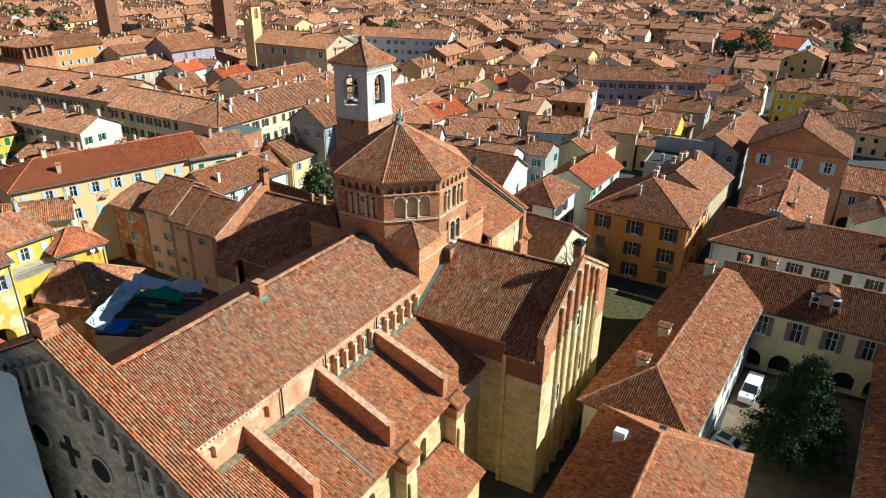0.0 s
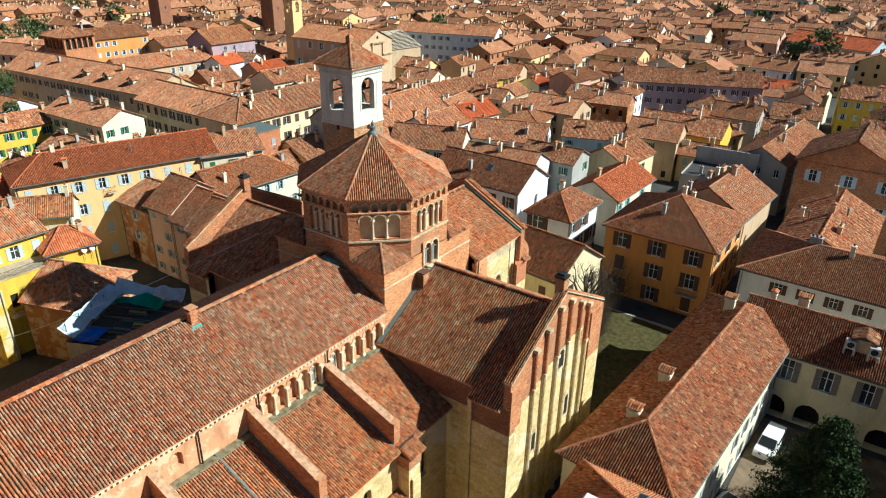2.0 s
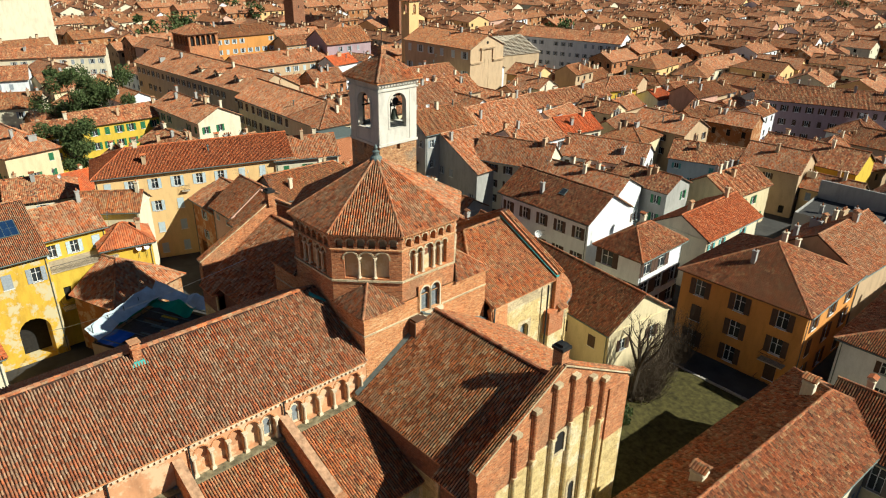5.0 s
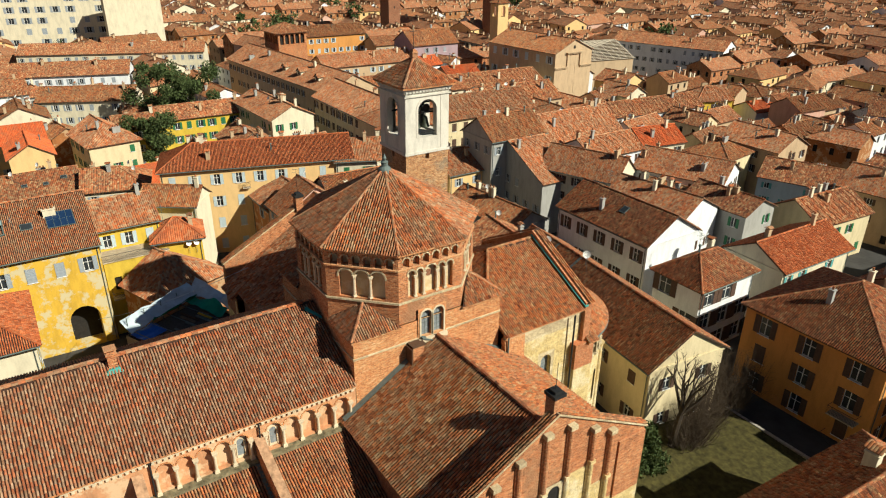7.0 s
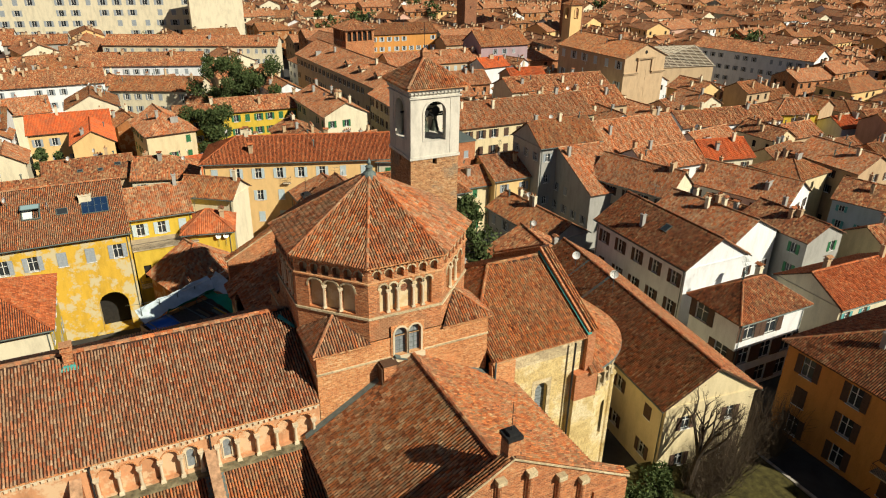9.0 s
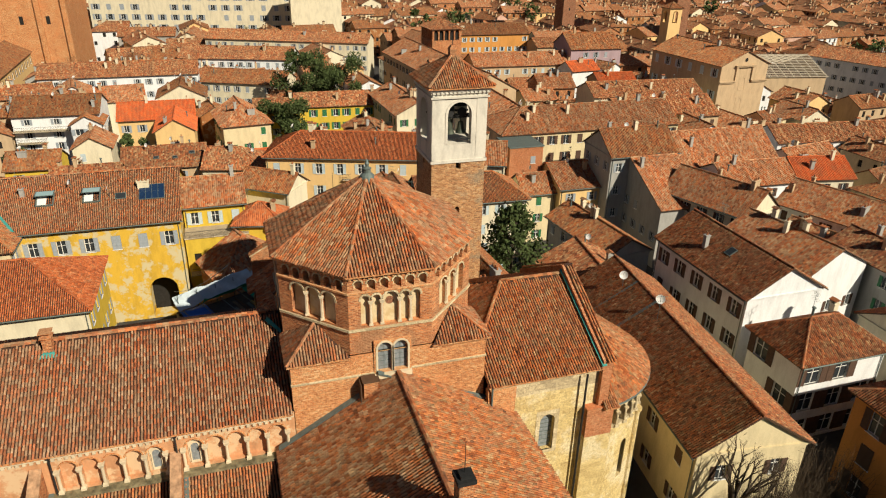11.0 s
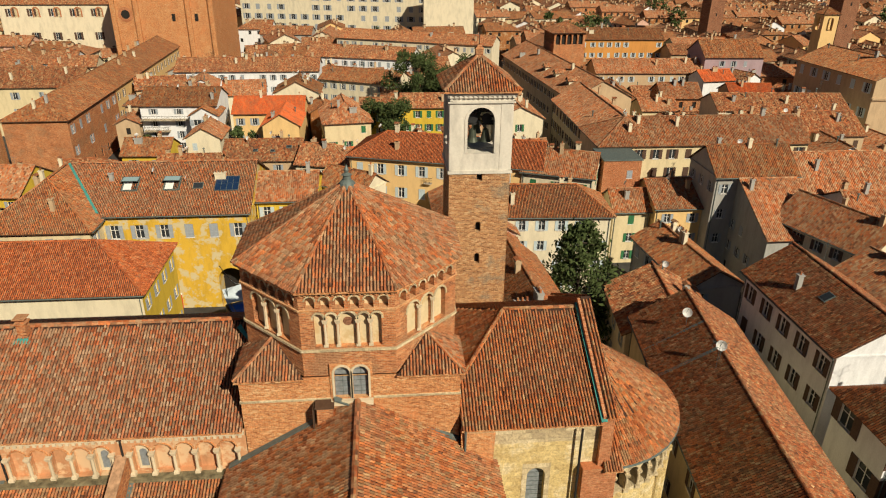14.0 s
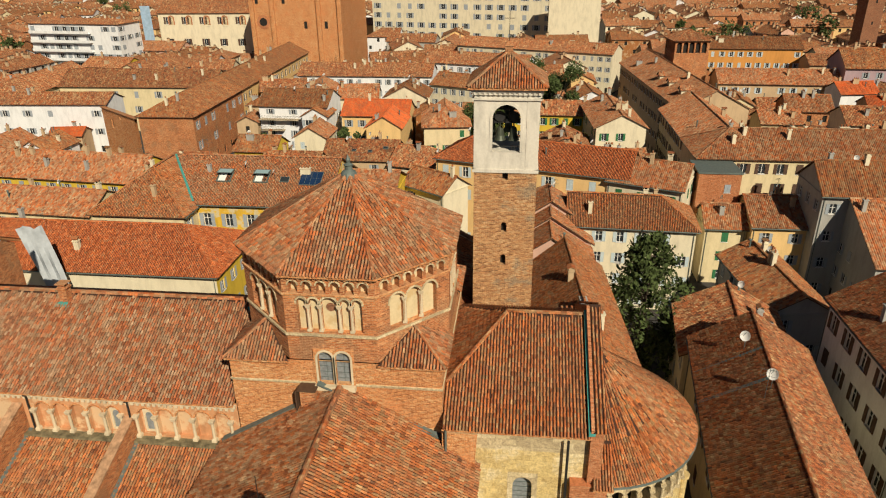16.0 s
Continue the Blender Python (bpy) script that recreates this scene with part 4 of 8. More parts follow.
OC = (-40.45, 59.38)
APO = 6.95
oct_pt = lambda r, k, z: (OC[0] + r / math.cos(math.pi / 8) * math.cos(math.pi / 8 + k * math.pi / 4), OC[1] + r / math.cos(math.pi / 8) * math.sin(math.pi / 8 + k * math.pi / 4), z)
b = Build()
cols = []
for k in range(8):
    p, q = oct_pt(APO, k, 0), oct_pt(APO, k + 1, 0)
    place, ln = along(p[:2], q[:2])
    axial = k % 2 == 1
    z0 = 27.75
    if k == 7:
        h0 = ln / 2 - 1.0
        wall_panel(b, place, 0, ln, z0, 29.55, [(h0, h0 + 0.93, z0, 28.45, True), (h0 + 1.07, h0 + 2.0, z0, 28.45, True)], 0.55, 0, None)
    else:
        wall_panel(b, place, 0, ln, z0, 29.55, [], mi=0)
    n_a = 5 if axial else 3
    m0 = 0.75 if axial else 0.95
    share = [1.0, 1.0, 1.6, 1.0, 1.0] if axial else [1.0] * n_a
    cuts = [m0 + (ln - 2 * m0) * sum(share[:i]) / sum(share) for i in range(n_a + 1)]
    hs = [(l + 0.09, r - 0.09, 29.85, 32.2 if r - l < 1 or not axial else 32.3, True) for l, r in zip(cuts, cuts[1:])]
    wall_panel(b, place, 0, ln, 29.55, 32.4, hs, 0.36, 0, 1, 8)
    if k in (0, 4, 5, 6, 7):
        for l, r, _, to, _ in hs:
            c = Build()
            arch_ring(c, place, (l + r) / 2, to - (r - l) / 2, (r - l) / 2, (r - l) / 2 + 0.13, 0.05, legs=0.1)
            part("archivolt", c, STONE_PALE, church)
    if axial and k in (5, 7):
        # Dark disc that paints the shading of a round recess; nothing is hollowed.
        c = Build()
        o1, o2 = (Vector(place((cuts[2] + cuts[3]) / 2, 31.45, d)) for d in (0.37, 0.34))
        c.tube(o1, o2, 0.3, 0.3, 18)
        part("oculus", c, BRICK_DARK, church)
    n_g = 6
    gw = (ln - 0.5) / n_g
    hs = [(0.25 + i * gw + 0.16, 0.25 + (i + 1) * gw - 0.16, 32.52, 33.36, True) for i in range(n_g)]
    wall_panel(b, place, 0, ln, 32.4, 33.8, hs, 0.55, 0, 1, 8)
    if k in (0, 4, 5, 6, 7):
        for l, r, _, to, _ in hs:
            c = Build()
            arch_ring(c, place, (l + r) / 2, to - (r - l) / 2, (r - l) / 2, (r - l) / 2 + 0.1, 0.05)
            part("archivolt", c, STONE_PALE, church)
    for u in cuts[1:-1]:
        cols.append(place(u, 0, 0.08))
part("octagon_wall", b, [BRICK, ARCADE_RENDER, STONE_WEATHERED], church, "octagonal brick drum with blind arcades under the eaves")
for x, y, _ in cols:
    c = Build()
    c.tube((x, y, 30.0), (x, y, 31.5), 0.12, 0.105, 10)
    c.box(x - 0.14, x + 0.14, y - 0.14, y + 0.14, 29.85, 30.0)
    c.frustum(x - 0.12, x + 0.12, y - 0.12, y + 0.12, 31.5, 31.75, -0.06)
    part("column", c, STONE_TRIM, church)
for z, w, t, mt in ((29.55, 0.12, 0.16, STONE_PALE), (32.38, 0.1, 0.12, BRICK_PALE), (33.62, 0.14, 0.18, BRICK)):
    c = Build()
    for k in range(8):
        lo = [oct_pt(APO - 0.1, k, z), oct_pt(APO - 0.1, k + 1, z)]
        hi = [oct_pt(APO + w, k, z), oct_pt(APO + w, k + 1, z)]
        up = lambda p: (p[0], p[1], p[2] + t)
        c.face([hi[0], hi[1], up(hi[1]), up(hi[0])])
        c.face([up(hi[0]), up(hi[1]), up(lo[1]), up(lo[0])])
        c.face([lo[0], lo[1], hi[1], hi[0]])
    part("string_course", c, mt, church)
c = Build()
for k in range(8):
    p, q = Vector(oct_pt(APO + 0.02, k, 33.45)), Vector(oct_pt(APO + 0.02, k + 1, 33.45))
    d = (q - p).normalized()
    nrm = Vector((d.y, -d.x, 0))
    for i in range(18):
        o = p + (q - p) * ((i + 0.5) / 18)
        A = [o + d * a + nrm * e2 + Vector((0, 0, h)) for h in (0, 0.17) for a, e2 in ((-0.07, -0.08), (0.07, -0.08), (0.07, 0.1), (-0.07, 0.1))]
        for f in ((3, 2, 1, 0), (4, 5, 6, 7), (2, 3, 7, 6), (1, 2, 6, 5), (3, 0, 4, 7)):
            c.face([A[i2] for i2 in f])
part("dentil_course", c, BRICK_PALE, church, "", "stuff")
ER, EZ, AZ = APO + 0.33, 33.85, 38.05
polys = [[oct_pt(ER, k, EZ), oct_pt(ER, k + 1, EZ), (OC[0], OC[1], AZ)] for k in range(8)]
tiled_roof("octagon_roof", polys, church, "old", "eight-sided pyramid roof of mottled terracotta tiles", lambda x, y: x > -37.2 and y < 61 and y > 54, 300, 19)
b = Build()
for k in range(8):
    ridge_caps(b, oct_pt(ER, k, EZ + 0.08), (OC[0], OC[1], AZ + 0.08), 0.13)
part("hip_tiles", b, tile_mat("old"), church)
b = Build()
b.lathe((OC[0], OC[1], 37.7), [(0.62, 0.0), (0.5, 0.35), (0.28, 0.55), (0.26, 0.8), (0.34, 0.86), (0.12, 1.0), (0.17, 1.2), (0.05, 1.45), (0.0, 1.6)], 12)
part("finial", b, LEAD, church, "dark green lead finial", smooth=True)
# the twin window under the drum
c = Build()
place, ln = along((-33.32, 58.1), (-33.32, 60.75))
wall_panel(c, place, 0, ln, 25.95, 28.75, [(0.27, 1.24, 26.15, 28.5, True), (1.41, 2.38, 26.15, 28.5, True)], 0.3, 0, None)
c.box(-33.5, -33.05, 58.1, 60.75, 25.7, 26.06, 1)
for u in (0.755, 1.895):
    arch_ring(c, place, u, 28.01, 0.485, 0.62, 0.05, 1, 10, 1.9)
w = part("twin_window", c, [BRICK_PALE, STONE_TRIM], church, "twin arched window with leaded glass")
for l in (58.37, 59.51):
    c = Build()
    c.box(-33.66, -33.62, l, l + 0.97, 26.1, 28.5)
    for i in range(5):
        c.box(-33.62, -33.6, l, l + 0.97, 26.4 + i * 0.42, 26.43 + i * 0.42, 1)
    c.box(-33.62, -33.6, l + 0.47, l + 0.5, 26.1, 28.5, 1)
    part("pane", c, [GLASS_PALE, LEAD], w)
# corner roofs of the square
for sx, sy in ((1, -1), (1, 1), (-1, -1), (-1, 1)):
    px, py = (SQ[1] if sx > 0 else SQ[0]), (SQ[3] if sy > 0 else SQ[2])
    ang = {(1, 1): 0, (-1, 1): 2, (-1, -1): 4, (1, -1): 6}[(sx, sy)]
    pa, pb = oct_pt(APO, ang, 27.85), oct_pt(APO, ang + 1, 27.85)
    a2 = (px + 0.25 * sx, pa[1], 27.75) if abs(pa[0] - px) < abs(pb[0] - px) else (px + 0.25 * sx, pb[1], 27.75)
    b2 = (pb[0], py + 0.25 * sy, 27.75) if abs(pb[1] - py) < abs(pa[1] - py) else (pa[0], py + 0.25 * sy, 27.75)
    mid = ((pa[0] + pb[0]) / 2, (pa[1] + pb[1]) / 2, 29.45)
    cor = (px + 0.25 * sx, py + 0.25 * sy, 27.75)
    p1, p2 = [cor, a2, mid], [b2, cor, mid]
    if plane_axes(p1)[3].z < 0:
        p1 = [a2, cor, mid]
    if plane_axes(p2)[3].z < 0:
        p2 = [cor, b2, mid]
    tiled_roof("corner_roof", [p1, p2], church, "old", "small tiled roof over a corner of the crossing", seed=23)
    b = Build()
    ridge_caps(b, (cor[0], cor[1], cor[2] + 0.06), (mid[0], mid[1], mid[2] + 0.06), 0.13)
    part("hip_tiles", b, tile_mat("old"), church)
# dormer-like stair head and flashing where the transept meets the crossing
b = Build()
b.box(-33.4, -32.6, 57.2, 58.2, 24.2, 25.95, 0)
b.box(-33.4, -32.45, 57.1, 58.3, 25.95, 26.05, 2)
b.box(-33.3, -32.4, 56.95, 57.02, 24.5, 25.9, 2)
b.prism([(-33.35, 58.3, 26.3), (-32.95, 58.3, 26.25), (-32.95, 68.4, 21.5), (-33.35, 68.4, 21.6)], (0, 0, -0.1), 1)
part("stair_hatch", b, [BRICK, LEAD, WOOD_DARK], church, "small brick hatch on the transept roof")
b = Build()
b.prism([(-33.38, 51.2, 21.25), (-32.95, 51.2, 21.2), (-32.95, 57.0, 24.6), (-33.38, 57.0, 24.65)], (0, 0, -0.08))
part("flashing", b, LEAD, church)

# choir
CE, CRZ = 23.85, 27.95
c0, c1 = 66.35, 75.65
p1 = [(-32.3, c0, CE), (-32.3, c1, CE), (CX, c1, CRZ), (CX, 70.2, CRZ), (-35.2, c0, CE + 1.45)]
hipz = CE + 1.45
p2 = [(side(-35.2), c0, hipz), (-35.2, c0, hipz), (CX, 70.2, CRZ)]
tiled_roof("choir_roof", [p1, flip(p1)], church, "red", "choir roof of red-brown tiles", lambda x, y: x > -37 and 67.5 < y < 74, 140, 27, pitch=0.21)
tiled_roof("choir_roof", [p2], church, "red", seed=28)
b = Build()
ridge_caps(b, (CX, 70.2, CRZ + 0.1), (CX, 75.6, CRZ + 0.1), 0.17)
ridge_caps(b, (-35.2, c0, hipz + 0.1), (CX, 70.2, CRZ + 0.1), 0.15)
part("ridge", b, tile_mat("red"), church)
b = Build()
place, ln = along((-32.75, c0), (-32.75, c1))
wall_panel(b, place, 0, ln, 0, 22.2, [(4.6, 5.85, 16.5, 20.0, True)], 0.55, 0, None)
wall_panel(b, place, 0, ln, 22.2, 23.8, [], mi=1)
b.box(-32.8, -32.45, c0 + 0.1, c1, 23.55, 23.8, 1)
nb = Build()
nb.box(side(-32.75), side(-32.75) + 0.6, c0, c1, 0, 23.8, 0)
part("choir_wall", nb, [STONE], church)
part("choir_wall", b, [STONE, STONE_PALE], church, "yellow sandstone choir wall with a round-arched window")
c = Build()
place, ln = along((-32.72, c0 + 4.25), (-32.72, c0 + 6.2))
wall_panel(c, place, 0, ln, 16.2, 20.4, [(0.35, 1.6, 16.5, 20.0, True)], 0.12, 0, None, 10)
w = part("choir_window", c, [STONE_PALE], church, "round-arched window with leaded panes")
c = Build()
c.box(-33.25, -33.2, c0 + 4.6, c0 + 5.85, 16.4, 20.0)
for i in range(8):
    c.box(-33.2, -33.17, c0 + 4.6, c0 + 5.85, 16.8 + i * 0.4, 16.84 + i * 0.4, 1)
part("pane", c, [GLASS_PALE, LEAD], w)
# rough brick corner where the choir wall meets the transept
b = Build()
b.prism([(-32.5, 66.35, 23.4), (-32.2, 66.35, 20.2), (-32.2, 68.4, 20.2), (-32.5, 68.6, 23.4)], (-0.5, 0, 0))
b.tube((-32.3, 66.6, 19), (-32.3, 66.6, 23.8), 0.08, 0.08, 6, 1)
part("rough_corner", b, [BRICK_PALE, LEAD], church, "rough broken brickwork beside the transept roof")
# coping wall between choir and apse
ct = lambda x: 28.75 - 0.53 * abs(x - CX)
b = Build()
for s in (-1, 1):
    xe = CX + s * 8.15
    for ya, yb, off, mi in ((75.65, 76.45, 0.0, 0),):
        A = [(CX, ya, ct(CX)), (xe, ya, ct(xe)), (xe, ya, 0), (CX, ya, 0)]
        Bq = [(CX, yb, ct(CX)), (xe, yb, ct(xe)), (xe, yb, 0), (CX, yb, 0)]
        b.face(A), b.face(Bq[::-1]), b.face([A[0], A[1], Bq[1], Bq[0]]), b.face([A[1], A[2], Bq[2], Bq[1]])
part("choir_gable", b, BRICK_RED, church, "stepped brick gable wall between choir and apse")
for s in (0, 1):
    cp = [(-32.1, 76.6, ct(-32.2) + 0.05), (-32.1, 75.9, ct(-32.2) + 0.05), (CX, 75.9, ct(CX) + 0.1), (CX, 76.6, ct(CX) + 0.1)]
    cp = [cp[1], cp[0], cp[3], cp[2]]
    tiled_roof("coping_tiles", [flip(cp) if s else cp], church, "red", seed=29, thick=0.03)
b = Build()
b.prism([(-32.2, 75.5, CE + 0.32), (-32.2, 75.9, CE + 0.34), (CX, 75.9, CRZ + 0.46), (CX, 75.5, CRZ + 0.44)], (0, 0, -0.1))
part("copper_gutter", b, COPPER, church, "green copper gutter along the choir gable")
# apse
AC, AR = (CX, 76.3), 7.35
b = Build()
K = 22
ap = lambda r, i, z: (AC[0] + r * math.cos(math.pi * i / K), AC[1] + r * math.sin(math.pi * i / K), z)
acol = []
for i in range(K):
    p, q = ap(AR, i, 0), ap(AR, i + 1, 0)
    place, ln = along(p[:2], q[:2])
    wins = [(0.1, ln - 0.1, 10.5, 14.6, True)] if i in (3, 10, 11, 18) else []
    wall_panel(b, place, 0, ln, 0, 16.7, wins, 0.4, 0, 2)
    # Gallery and window backs are closed and coloured near-black as inner shade.
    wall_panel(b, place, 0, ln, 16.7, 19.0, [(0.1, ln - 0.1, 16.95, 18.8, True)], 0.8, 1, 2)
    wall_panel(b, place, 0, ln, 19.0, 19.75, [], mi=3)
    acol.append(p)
part("apse_wall", b, [STONE, STONE_PALE, VOID_SHADE, BRICK_PALE], church, "rounded sandstone apse with an open dwarf gallery")
for p in acol[1:]:
    c = Build()
    x, y = p[0], p[1]
    c.tube((x, y, 17.0), (x, y, 18.1), 0.12, 0.11, 8)
    c.box(x - 0.18, x + 0.18, y - 0.18, y + 0.18, 16.75, 17.0)
    c.frustum(x - 0.14, x + 0.14, y - 0.14, y + 0.14, 18.1, 18.35, -0.05)
    part("column", c, STONE_PALE, church)
for i in (1.2, 5.5, 8.5, 13.5, 16.5, 20.8):
    c = Build()
    p = ap(AR + 0.08, i, 0)
    c.tube((p[0], p[1], 0), (p[0], p[1], 16.7), 0.3, 0.28, 10)
    c.tube((p[0], p[1], 16.5), (p[0], p[1], 16.75), 0.42, 0.42, 10)
    part("half_column", c, STONE, church)
polys = [[ap(AR + 0.45, i, 19.75), ap(AR + 0.45, i + 1, 19.75), (AC[0], AC[1] + 0.3, 25.4)] for i in range(K)]
tiled_roof("apse_roof", polys, church, "red", "half-cone apse roof of orange-red tiles", lambda x, y: x > -38 and y < 82, 90, 37)
b = Build()
for i in range(K):
    p, q = ap(AR + 0.52, i, 19.6), ap(AR + 0.52, i + 1, 19.6)
    b.tube(p, q, 0.09, 0.09, 6)
part("gutter", b, LEAD, church)
for s in (0, 1):
    X = side if s else (lambda x: x)
    b = Build()
    b.box(min(X(-34.2), X(-32.0)), max(X(-34.2), X(-32.0)), 74.6, 76.9, 0, 17.6, 0)
    b.box(min(X(-34.2), X(-31.98)), max(X(-34.2), X(-31.98)), 74.58, 76.92, 17.6, 20.3, 1)
    part("corner_pier", b, [STONE, BRICK_RED], church, "corner pier, sandstone with a red brick top")
    pr = [(-31.7, 76.0, 20.3), (-31.7, 77.3, 20.3), (-34.6, 77.3, 21.9), (-34.6, 76.0, 21.9)]
    tiled_roof("pier_roof", [flip(pr) if s else pr], church, "red", seed=41)
    b = Build()
    b.tube((X(-32.2), 74.3, 0), (X(-32.2), 74.3, 23.6), 0.09, 0.09, 6)
    part("downpipe", b, IRON, church)

# bell tower
TX0, TX1, TY0, TY1 = -55.1, -50.1, 67.05, 72.05
tower = empty("bell_tower", pose(0, 0, 0), "slim bell tower of weathered brick with a white belfry", "bell tower")
b = Build()
corners = [(TX0, TY0), (TX1, TY0), (TX1, TY1), (TX0, TY1)]
for i in range(4):
    p, q = corners[i], corners[(i + 1) % 4]
    place, ln = along(p, q)
    mid = ln / 2
    wall_panel(b, place, 0, ln, 0, 26.0, [], mi=0)
    for z0, z1 in ((26.0, 29.4), (29.4, 33.6), (33.6, 35.3)):
        wz = {26.0: (27.0, 28.0), 29.4: (30.0, 30.9), 33.6: (34.5, 35.1)}[z0]
        wall_panel(b, place, 0, ln, z0, z1, [(mid - 0.22, mid + 0.22, wz[0], wz[1], z0 < 33)], 0.5, 0, 1)
part("shaft", b, [BRICK_TOWER, VOID_SHADE], tower, "weathered brick shaft with slit windows")
b = Build()
for i in range(4):
    p, q = corners[i], corners[(i + 1) % 4]
    place, ln = along(p, q)
    mid = ln / 2
    wall_panel(b, place, 0, ln, 35.3, 41.5, [(mid - 1.08, mid + 1.08, 36.8, 40.55, True)], 0.6, 0, None, 12)
    d = (Vector((*q, 0)) - Vector((*p, 0))).normalized()
    o2 = lambda u, v, dep: place(u, v, dep)
    for l, r in ((0.0, 0.95), (ln - 0.95, ln)):
        A = [place(u, v, dep) for v in (35.3, 41.3) for u, dep in ((l, 0.2), (l, -0.035), (r, -0.035), (r, 0.2))]
        for f in ((1, 2, 6, 5), (0, 1, 5, 4), (2, 3, 7, 6), (4, 5, 6, 7)):
            b.face([A[k] for k in f])
    A = [place(u, v, dep) for v in (35.15, 35.42) for u, dep in ((-0.115, 0.2), (-0.115, -0.12), (ln + 0.115, -0.12), (ln + 0.115, 0.2))]
    for f in ((1, 2, 6, 5), (0, 1, 5, 4), (2, 3, 7, 6), (4, 5, 6, 7), (3, 2, 1, 0)):
        b.face([A[k] for k in f])
    for v0, v1, e1 in ((40.9, 41.05, 0.16), (41.3, 41.5, 0.14), (41.5, 41.7, 0.24), (41.7, 41.86, 0.36)):
        A = [place(u, v, dep) for v in (v0, v1) for u, dep in ((0.005 - e1, 0.2), (0.005 - e1, -e1), (ln + e1 - 0.005, -e1), (ln + e1 - 0.005, 0.2))]
        for f in ((1, 2, 6, 5), (0, 1, 5, 4), (2, 3, 7, 6), (4, 5, 6, 7), (3, 2, 1, 0)):
            b.face([A[k] for k in f])
    for j in range(14):
        u = 0.05 + j * (ln - 0.1) / 13
        A = [place(u + a, v, dep) for v in (41.32, 41.5) for a, dep in ((-0.09, 0.1), (-0.09, -0.24), (0.09, -0.24), (0.09, 0.1))]
        for f in ((1, 2, 6, 5), (0, 1, 5, 4), (2, 3, 7, 6), (3, 2, 1, 0)):
            b.face([A[k] for k in f])
b.face([(TX0, TY0, 36.6), (TX1, TY0, 36.6), (TX1, TY1, 36.6), (TX0, TY1, 36.6)])
b.face([(TX0, TY0, 41.4), (TX0, TY1, 41.4), (TX1, TY1, 41.4), (TX1, TY0, 41.4)])
for i in range(4):
    place, ln = along(corners[i], corners[(i + 1) % 4])
    ring = Build()
    arch_ring(ring, place, ln / 2, 39.47, 1.08, 1.3, 0.05, n=14, legs=2.6)
    part("arch_moulding", ring, WHITE_RENDER, tower)
part("belfry", b, [WHITE_RENDER], tower, "white rendered belfry with tall round arches")
tc = ((TX0 + TX1) / 2, (TY0 + TY1) / 2)
ev = 3.0
ec = [(tc[0] - ev, tc[1] - ev, 41.9), (tc[0] + ev, tc[1] - ev, 41.9), (tc[0] + ev, tc[1] + ev, 41.9), (tc[0] - ev, tc[1] + ev, 41.9)]
polys = [[ec[i], ec[(i + 1) % 4], (tc[0], tc[1], 44.15)] for i in range(4)]
tiled_roof("tower_roof", polys, tower, "old", "low pyramid roof of terracotta tiles", lambda x, y: x > tc[0] + 1, 50, 43)
b = Build()
for i in range(4):
    ridge_caps(b, (ec[i][0], ec[i][1], 41.98), (tc[0], tc[1], 44.23), 0.14)
part("hip_tiles", b, tile_mat("old"), tower)
b = Build()
b.box(tc[0] - 0.3, tc[0] + 0.3, tc[1] - 0.3, tc[1] + 0.3, 43.8, 44.6)
b.frustum(tc[0] - 0.36, tc[0] + 0.36, tc[1] - 0.36, tc[1] + 0.36, 44.6, 44.95, 0.22)
b.tube((tc[0], tc[1], 44.9), (tc[0], tc[1], 47.2), 0.03, 0.02, 6, 1)
b.tube((tc[0], tc[1] - 0.4, 46.6), (tc[0], tc[1] + 0.4, 46.6), 0.025, 0.025, 6, 1)
part("finial", b, [BRICK, IRON], tower, "brick finial with an iron cross")
for i, (dx, dy, z, r) in enumerate(((1.2, -0.52, 37.5, 0.5), (1.2, 0.55, 37.5, 0.48), (0.4, 0.0, 38.7, 0.34), (-1.1, 0.1, 37.6, 0.46), (0.1, -1.2, 37.6, 0.42))):
    b = Build()
    b.lathe((tc[0] + dx, tc[1] + dy, z), [(r, 0), (r * 0.93, 0.08), (r * 0.72, 0.35), (r * 0.6, 0.7), (r * 0.5, 0.95), (r * 0.25, 1.05), (0.06, 1.1), (0.06, 1.35)], 14)
    part("bell", b, BRONZE, tower, "dark bronze bell", smooth=True)
b = Build()
for z in (38.85, 39.9):
    for dx in (-1.1, 0.4, 1.2):
        b.box(tc[0] + dx - 0.08, tc[0] + dx + 0.08, TY0 + 0.5, TY1 - 0.5, z, z + 0.16)
    b.box(TX0 + 0.5, TX1 - 0.5, tc[1] - 0.08, tc[1] + 0.08, z + 0.16, z + 0.3)
for dx, dy in ((1.35, -0.55), (1.35, 0.58), (-1.1, 0.1)):
    b.tube((tc[0] + dx, tc[1] + dy, 39.4), (tc[0] + dx + 0.04, tc[1] + dy, 39.4), 0.42, 0.42, 16)
b.tube((TX1 - 0.3, TY0 + 1.4, 37.2), (TX1 - 0.3, TY1 - 1.4, 37.2), 0.03, 0.03, 6)
part("bell_frame", b, IRON, tower, "dark iron bell frame")

# ---- houses ----
FOOT = []


def footprint(cx, cy, L, W, rot, grow=0.0):
    FOOT.append((cx, cy, L / 2 + grow, W / 2 + grow, radians(rot)))


